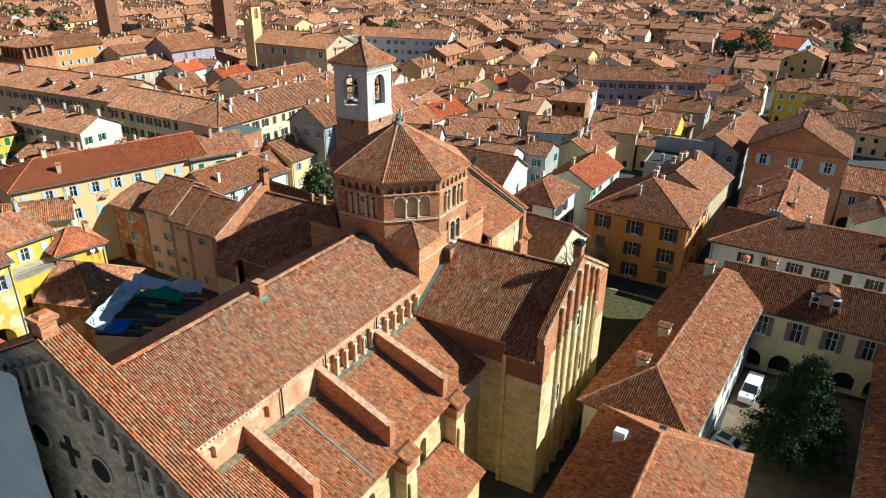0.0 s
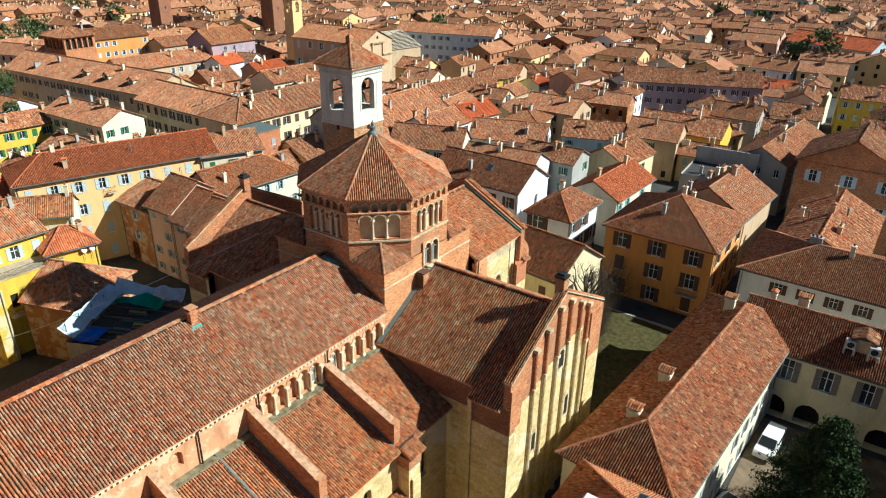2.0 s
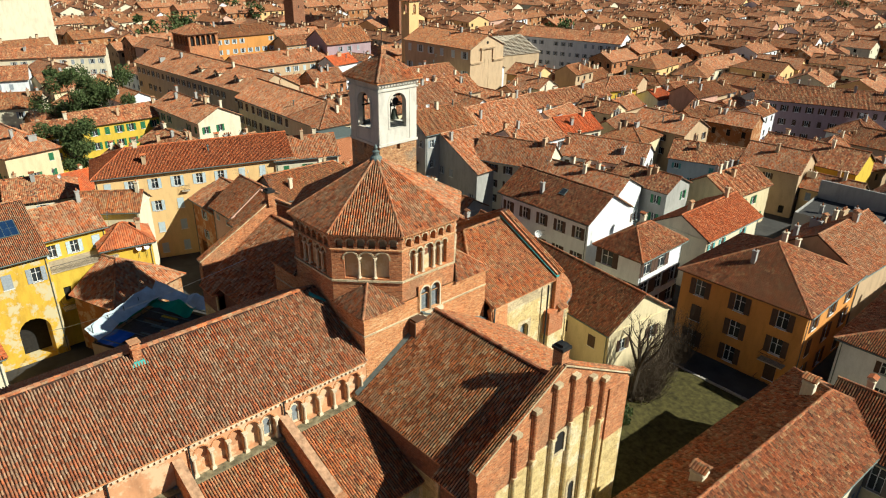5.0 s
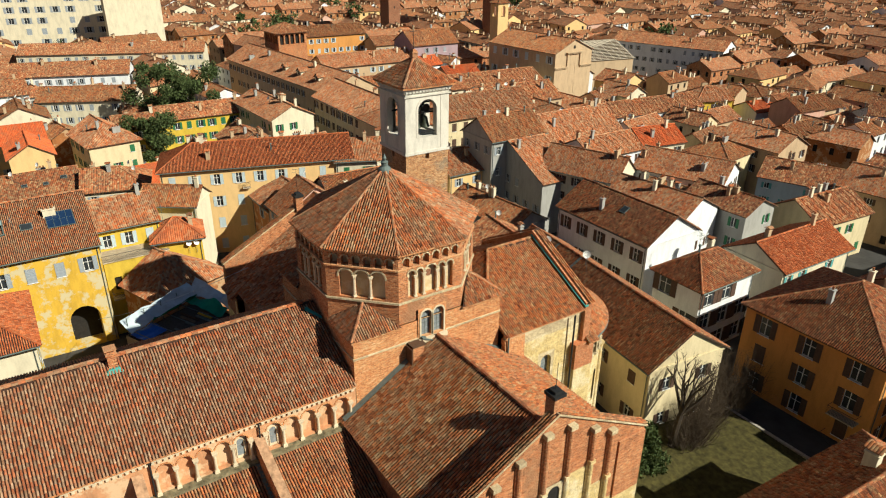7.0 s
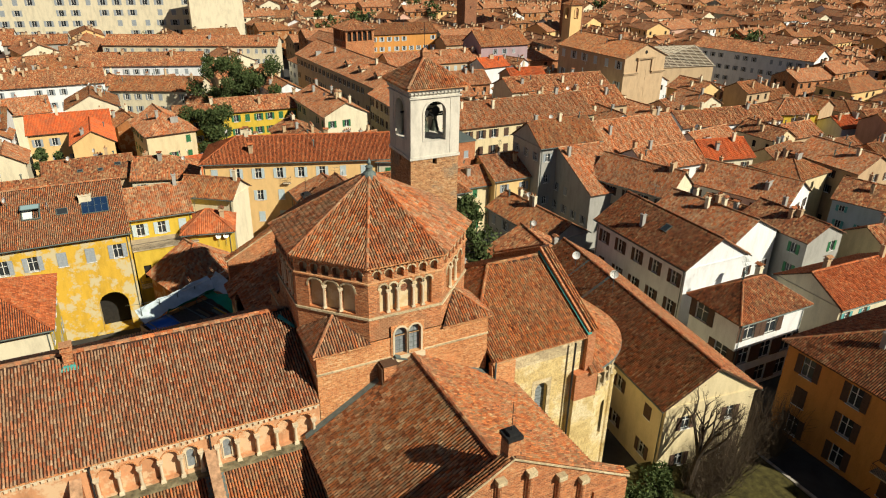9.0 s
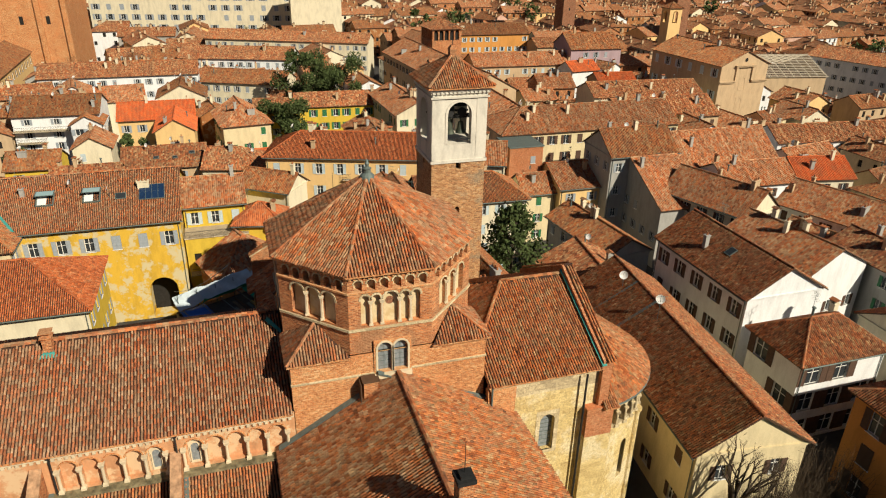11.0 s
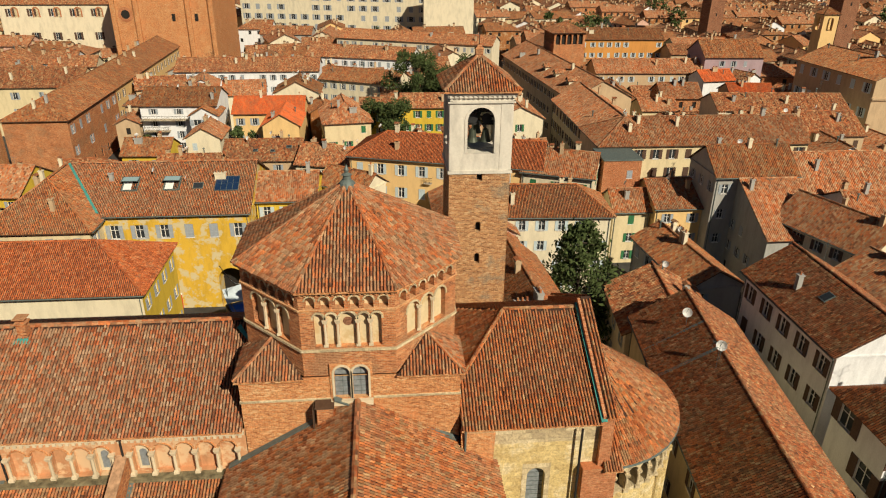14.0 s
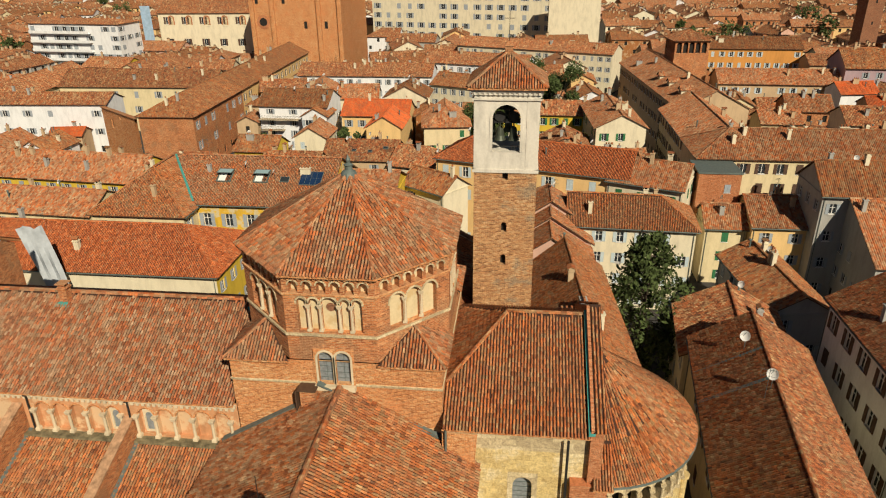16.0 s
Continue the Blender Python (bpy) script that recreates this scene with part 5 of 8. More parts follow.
def overlaps(cx, cy, hl, hw, a):
    """Separating axes for two turned rectangles."""
    for ox, oy, ol, ow, oa in FOOT:
        dx, dy = ox - cx, oy - cy
        if dx * dx + dy * dy > (hl + hw + ol + ow) ** 2:
            continue
        apart = False
        for ang, own_l, own_w, oth_a, oth_l, oth_w in ((a, hl, hw, oa, ol, ow), (oa, ol, ow, a, hl, hw)):
            for k, ext in ((0, own_l), (math.pi / 2, own_w)):
                ax, ay = math.cos(ang + k), math.sin(ang + k)
                d = abs(dx * ax + dy * ay)
                reach = oth_l * abs(math.cos(ang + k - oth_a)) + oth_w * abs(math.sin(ang + k - oth_a))
                if d > ext + reach:
                    apart = True
        if not apart:
            return True
    return False


SHARED = {}


def window_meshes(w, h, kind):
    key = ("win", round(w, 2), round(h, 2), kind)
    if key not in SHARED:
        f, p = Build(), Build()
        t = 0.07
        for x0, x1, z0, z1 in ((-w / 2, -w / 2 + t, 0, h), (w / 2 - t, w / 2, 0, h), (-w / 2, w / 2, 0, t), (-w / 2, w / 2, h - t, h), (-0.04, 0.04, t, h - t), (-w / 2, w / 2, h * 0.62, h * 0.62 + 0.05)):
            f.box(x0, x1, 0.14, 0.2, z0, z1)
        f.box(-w / 2 - 0.08, w / 2 + 0.08, -0.1, 0.24, -0.08, 0)
        p.box(-w / 2, w / 2, 0.19, 0.23, 0, h)
        SHARED[key] = f.mesh("window", [FRAME_WHITE]), p.mesh("pane", [GLASS])
    return SHARED[key]


def shutter_mesh(w, h, colour, closed):
    key = ("shut", round(w, 2), round(h, 2), colour, closed)
    if key not in SHARED:
        b = Build()
        hw = w / 2
        b.box(0, 0.05, -0.06, -0.02, 0, h)
        b.box(hw - 0.05, hw, -0.06, -0.02, 0, h)
        for z in (0, h / 2 - 0.03, h - 0.06):
            b.box(0.05, hw - 0.05, -0.06, -0.02, z, z + 0.06)
        n = 9
        for i in range(n):
            za, zb = i * h / n, (i + 1) * h / n
            zm = za * 0.15 + zb * 0.85
            b.face([(0, -0.052, za), (hw, -0.052, za), (hw, -0.03, zm), (0, -0.03, zm)])
            b.face([(0, -0.03, zm), (hw, -0.03, zm), (hw, -0.052, zb), (0, -0.052, zb)])
        SHARED[key] = b.mesh("shutter", [SHUTTERS[colour]])
    return SHARED[key]


def chimney_mesh(i):
    key = ("chim", i)
    if key not in SHARED:
        b = Build()
        if i == 0:
            b.box(-0.35, 0.35, -0.3, 0.3, -0.8, 1.3, 0)
            b.box(-0.43, 0.43, -0.38, 0.38, 1.15, 1.3, 0)
            for x in (-0.25, 0.25):
                b.box(x - 0.06, x + 0.06, -0.28, 0.28, 1.3, 1.6, 0)
            b.prism([(-0.5, -0.45, 1.65), (0.5, -0.45, 1.65), (0.5, 0.0, 1.85), (-0.5, 0.0, 1.85)], (0, 0, -0.07), 1)
            b.prism([(0.5, 0.45, 1.65), (-0.5, 0.45, 1.65), (-0.5, 0.0, 1.85), (0.5, 0.0, 1.85)], (0, 0, -0.07), 1)
        elif i == 1:
            b.box(-0.28, 0.28, -0.28, 0.28, -0.8, 1.7, 0)
            b.box(-0.36, 0.36, -0.36, 0.36, 1.6, 1.74, 0)
            b.tube((0, 0, 1.74), (0, 0, 2.15), 0.14, 0.12, 8, 1)
        elif i == 2:
            b.box(-0.8, 0.8, -0.32, 0.32, -0.8, 1.1, 0)
            b.box(-0.88, 0.88, -0.4, 0.4, 1.0, 1.15, 0)
            for x in (-0.5, 0, 0.5):
                b.tube((x, 0, 1.15), (x, 0, 1.55), 0.15, 0.13, 8, 1)
        else:
            b.tube((0, 0, -0.6), (0, 0, 1.1), 0.12, 0.12, 8, 2)
            b.tube((0, 0, 1.1), (0, 0, 1.18), 0.24, 0.24, 8, 2)
            b.lathe((0, 0, 1.18), [(0.24, 0), (0.0, 0.18)], 8, 2)
        SHARED[key] = [b.mesh("chimney", [mt, tile_mat("brown"), LEAD]) for mt in (WALLS["pale"], WALLS["grey"], WALLS["tan"])]
    return SHARED[key]


def hip_roof(b, L, W, e, r, hips, over, ribs=True, mi=0, pitch=0.3, ends=0.35, planes=None):
    """Roof over a rectangle, ridge along x. Returns the height of the roof's face at (x, y). planes: takes the slopes instead of building them."""
    s = (r - e) / (W / 2)
    x0, x1 = -L / 2 - (over if hips[0] else ends), L / 2 + (over if hips[1] else ends)
    y0, y1 = -W / 2 - over, W / 2 + over
    ze = e - s * over + 0.18
    zr = r + 0.18
    ra = -L / 2 + W / 2 if hips[0] else x0
    rb = L / 2 - W / 2 if hips[1] else x1
    if ra > rb:
        ra = rb = 0
    polys = [[(x0, y0, ze), (x1, y0, ze), (rb, 0, zr), (ra, 0, zr)], [(x1, y1, ze), (x0, y1, ze), (ra, 0, zr), (rb, 0, zr)]]
    if hips[1]:
        polys.append([(x1, y0, ze), (x1, y1, ze), (rb, 0, zr)])
    if hips[0]:
        polys.append([(x0, y1, ze), (x0, y0, ze), (ra, 0, zr)])
    for p in polys:
        if ra == rb and len(p) == 4:
            p = p[:3]
        if planes is not None:
            planes.append(p)
        elif ribs:
            roof_rows(b, p, mi, 1, pitch)
        else:
            o, u, v, n = plane_axes(p)
            b.prism(p, (0, 0, -0.15), mi, 1, [((Vector(q) - o).dot(u), (Vector(q) - o).dot(v)) for q in p])
    if rb - ra > 0.1:
        ridge_caps(b, (ra, 0, zr + 0.05), (rb, 0, zr + 0.05), 0.18, mi, 0.5 if ribs else 3.0)
    if ribs:
        if hips[1]:
            for y in (y0, y1):
                ridge_caps(b, (x1, y, ze + 0.05), (rb, 0, zr + 0.05), 0.15, mi, 0.6)
        if hips[0]:
            for y in (y0, y1):
                ridge_caps(b, (x0, y, ze + 0.05), (ra, 0, zr + 0.05), 0.15, mi, 0.6)

    def height(x, y):
        z = r - s * abs(y)
        if hips[1]:
            z = min(z, e + s * (L / 2 - x))
        if hips[0]:
            z = min(z, e + s * (L / 2 + x))
        return z + 0.18
    return height


def house(cx, cy, L, W, rot, e, r, wall="cream", roof="old", hips=(0, 0), shut="brown", seed=0, near=False, sides="snew", chim=3, label="", floors=None, ww=1.0, wh=1.6, gap=2.9, name="house", arcade="", dish=0, closed=0.2, cat="house", glazed=True, end="", gates=(), tiled=False, full=False):
    """A town house with its ridge along its own x: walls with openings, roof, windows with shutters, chimneys."""
    rng = random.Random(seed * 7919 + int(cx * 3 + cy * 5))
    footprint(cx, cy, L, W, rot)
    words = {"cream": "cream", "pale": "pale cream", "yellow": "bright yellow", "flaking": "flaking yellow", "peach": "peach", "ochre": "orange ochre", "white": "white", "grey": "grey", "pink": "pink", "rust": "rust-brown", "tan": "tan", "mauve": "mauve", "blue": "pale blue", "brick": "brick", "brick_dark": "dark brick", "brick_red": "red brick"}
    rw = {"old": "mottled terracotta", "brown": "brown tiled", "red": "red tiled", "fresh": "orange-red tiled", "bright": "bright orange tiled"}[roof]
    ob = empty(name, pose(cx, cy, 0, 0, 0, rot), label or f"{words[wall]} plastered town house with a {rw} roof".replace("brick plastered", "brick"), cat)
    base = GZ if cx > -50 else 0.0
    n = floors or max(1, round((e - base) / 3.6))
    if base and floors and not arcade:
        n = max(1, floors - 1)
    fh = (e - base) / n
    b = Build()
    todo = []
    cs = {"s": ((-L / 2, -W / 2), (L / 2, -W / 2)), "e": ((L / 2, -W / 2), (L / 2, W / 2)), "n": ((L / 2, W / 2), (-L / 2, W / 2)), "w": ((-L / 2, W / 2), (-L / 2, -W / 2))}

    def faces(k):
        """Whether a side looks towards the open square and courts, from where the town is seen."""
        a = radians(rot) + {"s": -math.pi / 2, "n": math.pi / 2, "e": 0, "w": math.pi}[k]
        ox, oy = math.cos(a), math.sin(a)
        px, py = cx + ox * (W if k in "sn" else L) / 2, cy + oy * (W if k in "sn" else L) / 2
        return ox * (8 - px) + oy * (40 - py) > 0 or ox * (2 - px) + oy * (72 - py) > 0 or ox * (0 - px) + oy * (0 - py) > 0
    for k, (p, q) in cs.items():
        place, ln = along(p, q)
        for i in range(n):
            z0 = base + i * fh
            v0 = z0 if i else base - 0.6
            holes = []
            mi = 2 if end and k == "e" else 0
            gate = [g for g in gates if g[0] == k]
            if gate and i < gate[0][4]:
                if i == 0:
                    _, u, gw, gh, up = gate[0]
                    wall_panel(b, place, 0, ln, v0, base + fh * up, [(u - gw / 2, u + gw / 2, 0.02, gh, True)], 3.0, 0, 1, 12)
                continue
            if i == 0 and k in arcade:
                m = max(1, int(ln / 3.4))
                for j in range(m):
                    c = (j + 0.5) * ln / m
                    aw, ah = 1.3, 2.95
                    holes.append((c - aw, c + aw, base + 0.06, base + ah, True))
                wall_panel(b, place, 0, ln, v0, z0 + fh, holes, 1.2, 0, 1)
                continue
            if k in sides and faces(k):
                m = max(1, int((ln - 0.8) / gap))
                for j in range(m):
                    if rng.random() < (0.14 if k in "sn" else 0.35) and not full:
                        continue
                    c = (j + 0.5) * ln / m
                    h = min(wh, fh - 1.0) * (0.75 if i == n - 1 and fh < 3.2 else 1)
                    zb = z0 + (fh - h) * (0.45 if fh < 5.5 else 0.72)
                    holes.append((c - ww / 2, c + ww / 2, zb, zb + h, False))
                    if i or near:
                        todo.append((place, c, zb, h, p, q))
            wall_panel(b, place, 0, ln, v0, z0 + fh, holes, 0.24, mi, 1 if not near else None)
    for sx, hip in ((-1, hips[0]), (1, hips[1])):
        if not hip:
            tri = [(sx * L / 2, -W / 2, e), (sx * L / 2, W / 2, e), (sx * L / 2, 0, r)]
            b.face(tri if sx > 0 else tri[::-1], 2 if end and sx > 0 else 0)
    # Material 1 paints the shade at the back of arcades, gates and recesses.
    part("wall", b, [WALLS[wall], VOID_SHADE, WALLS[end or wall]], ob)
    if near:
        co = Build()
        for z0, z1, o in ((e - 0.42, e - 0.26, 0.08), (e - 0.26, e - 0.1, 0.18)):
            for x0, x1, y0, y1 in ((-L / 2 - o, L / 2 + o, -W / 2 - o, -W / 2 + 0.02), (-L / 2 - o, L / 2 + o, W / 2 - 0.02, W / 2 + o), (-L / 2 - o, -L / 2 + 0.02, -W / 2, W / 2), (L / 2 - 0.02, L / 2 + o, -W / 2, W / 2)):
                co.box(x0, x1, y0, y1, z0, z1)
        part("cornice", co, WALLS[wall], ob)
    rb = Build()
    if tiled:
        planes = []
        hgt = hip_roof(rb, L, W, e, r, hips, 0.55, planes=planes)
        tiled_roof("roof", planes, ob, roof, f"{rw} roof", seed=seed + 50, under=WOOD_DARK, pitch=0.235)
        part("ridge_tiles", rb, [tile_mat(roof)], ob, "", "stuff")
    else:
        hgt = hip_roof(rb, L, W, e, r, hips, 0.55)
        part("roof", rb, [roof_mat(roof), WOOD_DARK], ob, f"{rw} roof", "stuff")
    for sy in (-1, 1) if near else ():
        g = Build()
        s = (r - e) / (W / 2)
        g.tube((-L / 2 - 0.4, sy * (W / 2 + 0.64), e - s * 0.55 + 0.06), (L / 2 + 0.4, sy * (W / 2 + 0.64), e - s * 0.55 + 0.06), 0.08, 0.08, 6)
        part("gutter", g, LEAD, ob)
        for x in (-L / 2 + 0.3, L / 2 - 0.3):
            g = Build()
            g.tube((x, sy * (W / 2 + 0.1), base - 0.2), (x, sy * (W / 2 + 0.1), e - 0.2), 0.055, 0.055, 5)
            part("downpipe", g, LEAD, ob)
    for place, c, zb, h, p, q in todo:
        a = math.atan2(q[1] - p[1], q[0] - p[0])
        o = place(c, zb, 0)
        at = pose(o[0], o[1], o[2], 0, 0, math.degrees(a))
        fm, pm = window_meshes(ww, h, 0)
        style = rng.random()
        if near:
            wob = part("window", fm, None, ob, at=at)
            part("pane", pm, None, wob)
            sm = shutter_mesh(ww, h, shut, False)
            if style < closed:
                offs = (-ww / 2, 0)
            else:
                offs = (-ww, ww / 2)
            for off in offs:
                part("shutter", sm, None, wob, at=pose(off, -0.005, 0))
        elif glazed:
            part("window", mid_window(ww, h, shut, style < closed), None, ob, at=at)
    for i in range(chim):
        x, y = rng.uniform(-0.46, 0.46) * L, rng.uniform(-0.36, 0.36) * W
        kind = rng.choice((0, 1, 1, 2, 0, 3))
        me = chimney_mesh(kind)[rng.randrange(3)]
        part("chimney", me, None, ob, at=pose(x, y, hgt(x, y), 0, 0, rng.choice((0, 90))))
    for i in range(dish):
        x, y = rng.uniform(-0.4, 0.4) * L, rng.uniform(-0.2, 0.2) * W
        part("satellite_dish", dish_mesh(), None, ob, "white satellite dish", at=pose(x, y, hgt(x, y), 0, 0, rng.uniform(-60, 60) - rot))
    luck = random.Random(int(cx * 7 + cy * 13 + 5000))
    if luck.random() < 0.25 and cx * cx + cy * cy < 62000:
        x, y = luck.uniform(-0.4, 0.4) * L, luck.uniform(-0.15, 0.15) * W
        part("aerial", aerial_mesh(), None, ob, at=pose(x, y, hgt(x, y), 0, 0, luck.uniform(0, 90)))
    if luck.random() < 0.15 and cx * cx + cy * cy < 40000:
        x, y = luck.uniform(-0.4, 0.4) * L, luck.uniform(-0.3, 0.3) * W
        part("satellite_dish", dish_mesh(), None, ob, "white satellite dish", at=pose(x, y, hgt(x, y), 0, 0, luck.uniform(-60, 60) - rot))
    return ob, hgt


def aerial_mesh():
    if "aerial" not in SHARED:
        b = Build()
        b.tube((0, 0, -0.4), (0, 0, 3.0), 0.025, 0.02, 5)
        for z, n in ((2.9, 7), (2.3, 4)):
            b.tube((-0.7, 0, z), (0.7, 0, z), 0.015, 0.015, 4)
            for i in range(n):
                x = -0.65 + 1.3 * i / (n - 1)
                b.tube((x, -0.4 + 0.03 * i, z), (x, 0.4 - 0.03 * i, z), 0.012, 0.012, 4)
        SHARED["aerial"] = b.mesh("aerial", [LEAD])
    return SHARED["aerial"]


def mid_window(w, h, shut, closed):
    key = ("mid", round(w, 2), round(h, 2), shut, closed)
    if key not in SHARED:
        b = Build()
        t = 0.07
        for x0, x1, z0, z1 in ((-w / 2, -w / 2 + t, 0, h), (w / 2 - t, w / 2, 0, h), (-w / 2, w / 2, 0, t), (-w / 2, w / 2, h - t, h), (-0.04, 0.04, t, h - t)):
            b.box(x0, x1, 0.13, 0.17, z0, z1, 0)
        b.box(-w / 2, w / 2, 0.17, 0.22, 0, h, 1)
        b.box(-w / 2 - 0.08, w / 2 + 0.08, -0.08, 0.2, -0.08, 0, 0)
        for x in ((-w / 2, 0) if closed else (-w, w / 2)):
            b.box(x + 0.01, x + w / 2 - 0.01, -0.06, -0.01, 0.01, h, 2)
        SHARED[key] = b.mesh("window", [FRAME_WHITE, GLASS, SHUTTERS[shut]])
    return SHARED[key]


def dish_mesh():
    if "dish" not in SHARED:
        b = Build()
        b.tube((0, 0, -0.4), (0, 0, 1.3), 0.03, 0.03, 6, 1)
        n = 14
        prof = [(0.0, 0.0), (0.2, 0.025), (0.42, 0.11)]
        m = pose(0, -0.1, 1.35, 65, 0, 0)
        for (r0, h0), (r1, h1) in zip(prof, prof[1:]):
            for i in range(n):
                a0, a1 = i * 2 * math.pi / n, (i + 1) * 2 * math.pi / n
                b.face([m @ Vector((r * math.cos(a), r * math.sin(a), h)) for r, h, a in ((r0, h0, a0), (r1, h1, a0), (r1, h1, a1), (r0, h0, a1))], 0)
        b.tube(m @ Vector((0, 0.3, 0.1)), m @ Vector((0, 0, 0.5)), 0.02, 0.02, 5, 1)
        SHARED["dish"] = b.mesh("satellite_dish", [FRAME_WHITE, LEAD])
    return SHARED["dish"]


PALE_PANE = plain("pale_glazing", (0.28, 0.4, 0.42), 0.1, 0.0, 0.05)
SOLAR = plain("solar_cells", (0.012, 0.03, 0.075), 0.15, 0.0, 0.2)


def skylight(x, y, hgt, parent, slope_deg, w=1.1, h=1.3, facing=1, rot=0):
    b = Build()
    b.box(-w / 2, w / 2, -h / 2, h / 2, 0.0, 0.16, 0)
    b.box(-w / 2 + 0.1, w / 2 - 0.1, -h / 2 + 0.1, h / 2 - 0.1, 0.16, 0.18, 1)
    part("skylight", b, [LEAD, GLASS], parent, "dark glazed roof window", at=pose(x, y, hgt(x, y) + 0.06, -slope_deg * (1 if y > 0 else -1), 0, 0))


def open_skylight(x, y, hgt, parent, slope_deg):
    """A roof window, white inside, its depth painted near-black, its glazed flap swung up."""
    at = pose(x, y, hgt(x, y) + 0.06, slope_deg, 0, 0)
    b = Build()
    for x0, x1, y0, y1 in ((-1.15, -1.0, -1.2, 1.2), (1.0, 1.15, -1.2, 1.2), (-1.0, 1.0, 1.05, 1.2), (-1.0, 1.0, -1.2, -1.05)):
        b.box(x0, x1, y0, y1, 0, 0.26, 0)
    b.box(-1.0, 0.15, -1.05, 1.05, 0.02, 0.1, 1)
    # Flat near-black half of the floor, painted as the shaded depth.
    b.box(0.15, 1.0, -1.05, 1.05, 0.02, 0.06, 2)
    o = part("skylight", b, [LEAD, FRAME_WHITE, VOID_SHADE], parent, "open roof window with white reveals", at=at)
    b = Build()
    b.box(-1.25, 1.25, -0.75, 0.75, 0, 0.05, 0)
    b.box(-1.1, 1.1, -0.62, 0.62, 0.05, 0.06, 1)
    part("flap", b, [LEAD, PALE_PANE], o, at=pose(0, 0.75, 0.62, -18, 0, 0))


def solar_panel(x, y, hgt, parent, slope_deg):
    b = Build()
    b.box(-1.75, 1.75, -1.5, 1.5, 0.0, 0.14, 0)
    panel = part("solar_panel", b, LEAD, parent, "dark blue solar panel", at=pose(x, y, hgt(x, y) + 0.12, slope_deg, 0, 0))
    for i in range(4):
        for j in range(2):
            c = Build()
            c.box(-1.68 + i * 0.85, -0.88 + i * 0.85, -1.42 + j * 1.43, -0.03 + j * 1.43, 0.14, 0.155)
            part("cell", c, SOLAR, panel)


def balcony(parent, x, y, z, rot, w=2.2, d=1.0):
    """A stone slab with an iron railing, out from a wall that faces its own -y."""
    b = Build()
    b.box(-w / 2, w / 2, -d, 0.1, -0.15, 0)
    at = pose(x, y, z, 0, 0, rot)
    o = part("balcony", b, STONE_WEATHERED, parent, at=at)
    b = Build()
    b.tube((-w / 2, -d, 1.0), (w / 2, -d, 1.0), 0.03, 0.03, 5)
    for sx in (-w / 2, w / 2):
        b.tube((sx, -d, 1.0), (sx, 0.05, 1.0), 0.03, 0.03, 5)
    n = int(w / 0.14)
    for i in range(n + 1):
        b.tube((-w / 2 + w * i / n, -d, 0), (-w / 2 + w * i / n, -d, 1.0), 0.014, 0.014, 4)
    part("railing", b, IRON, o)


footprint(CX, 50, 34, 68, 0, 2.0)
footprint(CX, 60, 46, 20, 0, 1.0)
footprint(-52.6, 69.5, 6, 6, 0, 0.5)
footprint(-23.5, 88, 18, 40, 0)
footprint(2.5, 71, 15, 32, 0)
footprint(-74, 46, 40, 44, 0)
footprint(-80, 62, 26, 12, 0)
footprint(-86, 115.5, 20, 10, 0)
footprint(-153, 15, 12, 24, 0)
footprint(-181, -43, 20, 42, 0)
footprint(-159, 78, 9, 24, 0)
footprint(-144, -20, 14, 24, 0)
footprint(-85, 93.5, 13, 9, 0)
footprint(-40, 5, 60, 26, 0)
footprint(-76, 84, 14, 14, 0)
footprint(-15.4, 200, 4, 210, 0)
footprint(-300, 99, 390, 4.5, 0)
footprint(-22, 101, 22, 6, 0)

# near the church
house(-9.8, 75.3, 38, 10.4, 86.5, 13.5, 16.3, "pale", "brown", (1, 1), "grey", 1, True, "sn", 0, "long court wing with pale walls and a brown tiled hipped roof", tiled=True)
wing, wing_h = house(11, 92.2, 40, 9.8, 1, 13.2, 16.3, "cream", "brown", (0, 0), "taupe", 2, True, "sn", 1, "cream court wing with an arcade and grey-brown shutters", 2, 1.25, 2.7, 3.6, arcade="s", closed=0.0, tiled=True, full=True)
house(14.6, 70.6, 33, 10, 87, 11.8, 14.7, "cream", "brown", (0, 0), "grey", 200, True, "n", 1, "cream court wing with an arcade and a brown roof", 2, 1.35, 2.3, 3.8, arcade="n", closed=0.1, tiled=True)
sh, sh_h = house(-7.2, 40, 32, 13, 90, 13.7, 17.7, "pale", "red", (1, 1), "grey", 3, False, "e", 0, "broad house with a red-brown hipped tile roof", tiled=True)
skylight(12.6, 0.4, sh_h, sh, 10, 1.0, 0.8)
b = Build()
b.box(-0.4, 0.4, -0.5, 0.5, -0.4, 0.9, 0)
b.frustum(-0.5, 0.5, -0.6, 0.6, 0.9, 1.1, 0.15, 0)
part("vent", b, WALLS["white"], sh, "white boxed roof vent", at=pose(9.5, 3.4, sh_h(9.5, 3.4)))
tb = empty("terrace_house", pose(-28.2, 147.8, 0, 0, 0, 4), "grey concrete house with a dark flat roof terrace", "house")
b = Build()
cn = [(-6, -6), (6, -6), (6, 6), (-6, 6)]
for i in range(4):
    place, ln = along(cn[i], cn[(i + 1) % 4])
    wall_panel(b, place, 0, ln, 0, 13.4, [])
place, ln = along((-6, 5.7), (6, 5.7))
wall_panel(b, place, 0, ln, 12.8, 16.2, [])
b.box(-6, 6, 5.72, 6.0, 13.4, 16.2)
part("wall", b, WALLS["grey"], tb)
b = Build()
b.box(-5.9, 5.9, -5.9, 5.7, 12.7, 12.85)
part("deck", b, plain("bitumen_deck", (0.05, 0.047, 0.045), 0.9), tb)
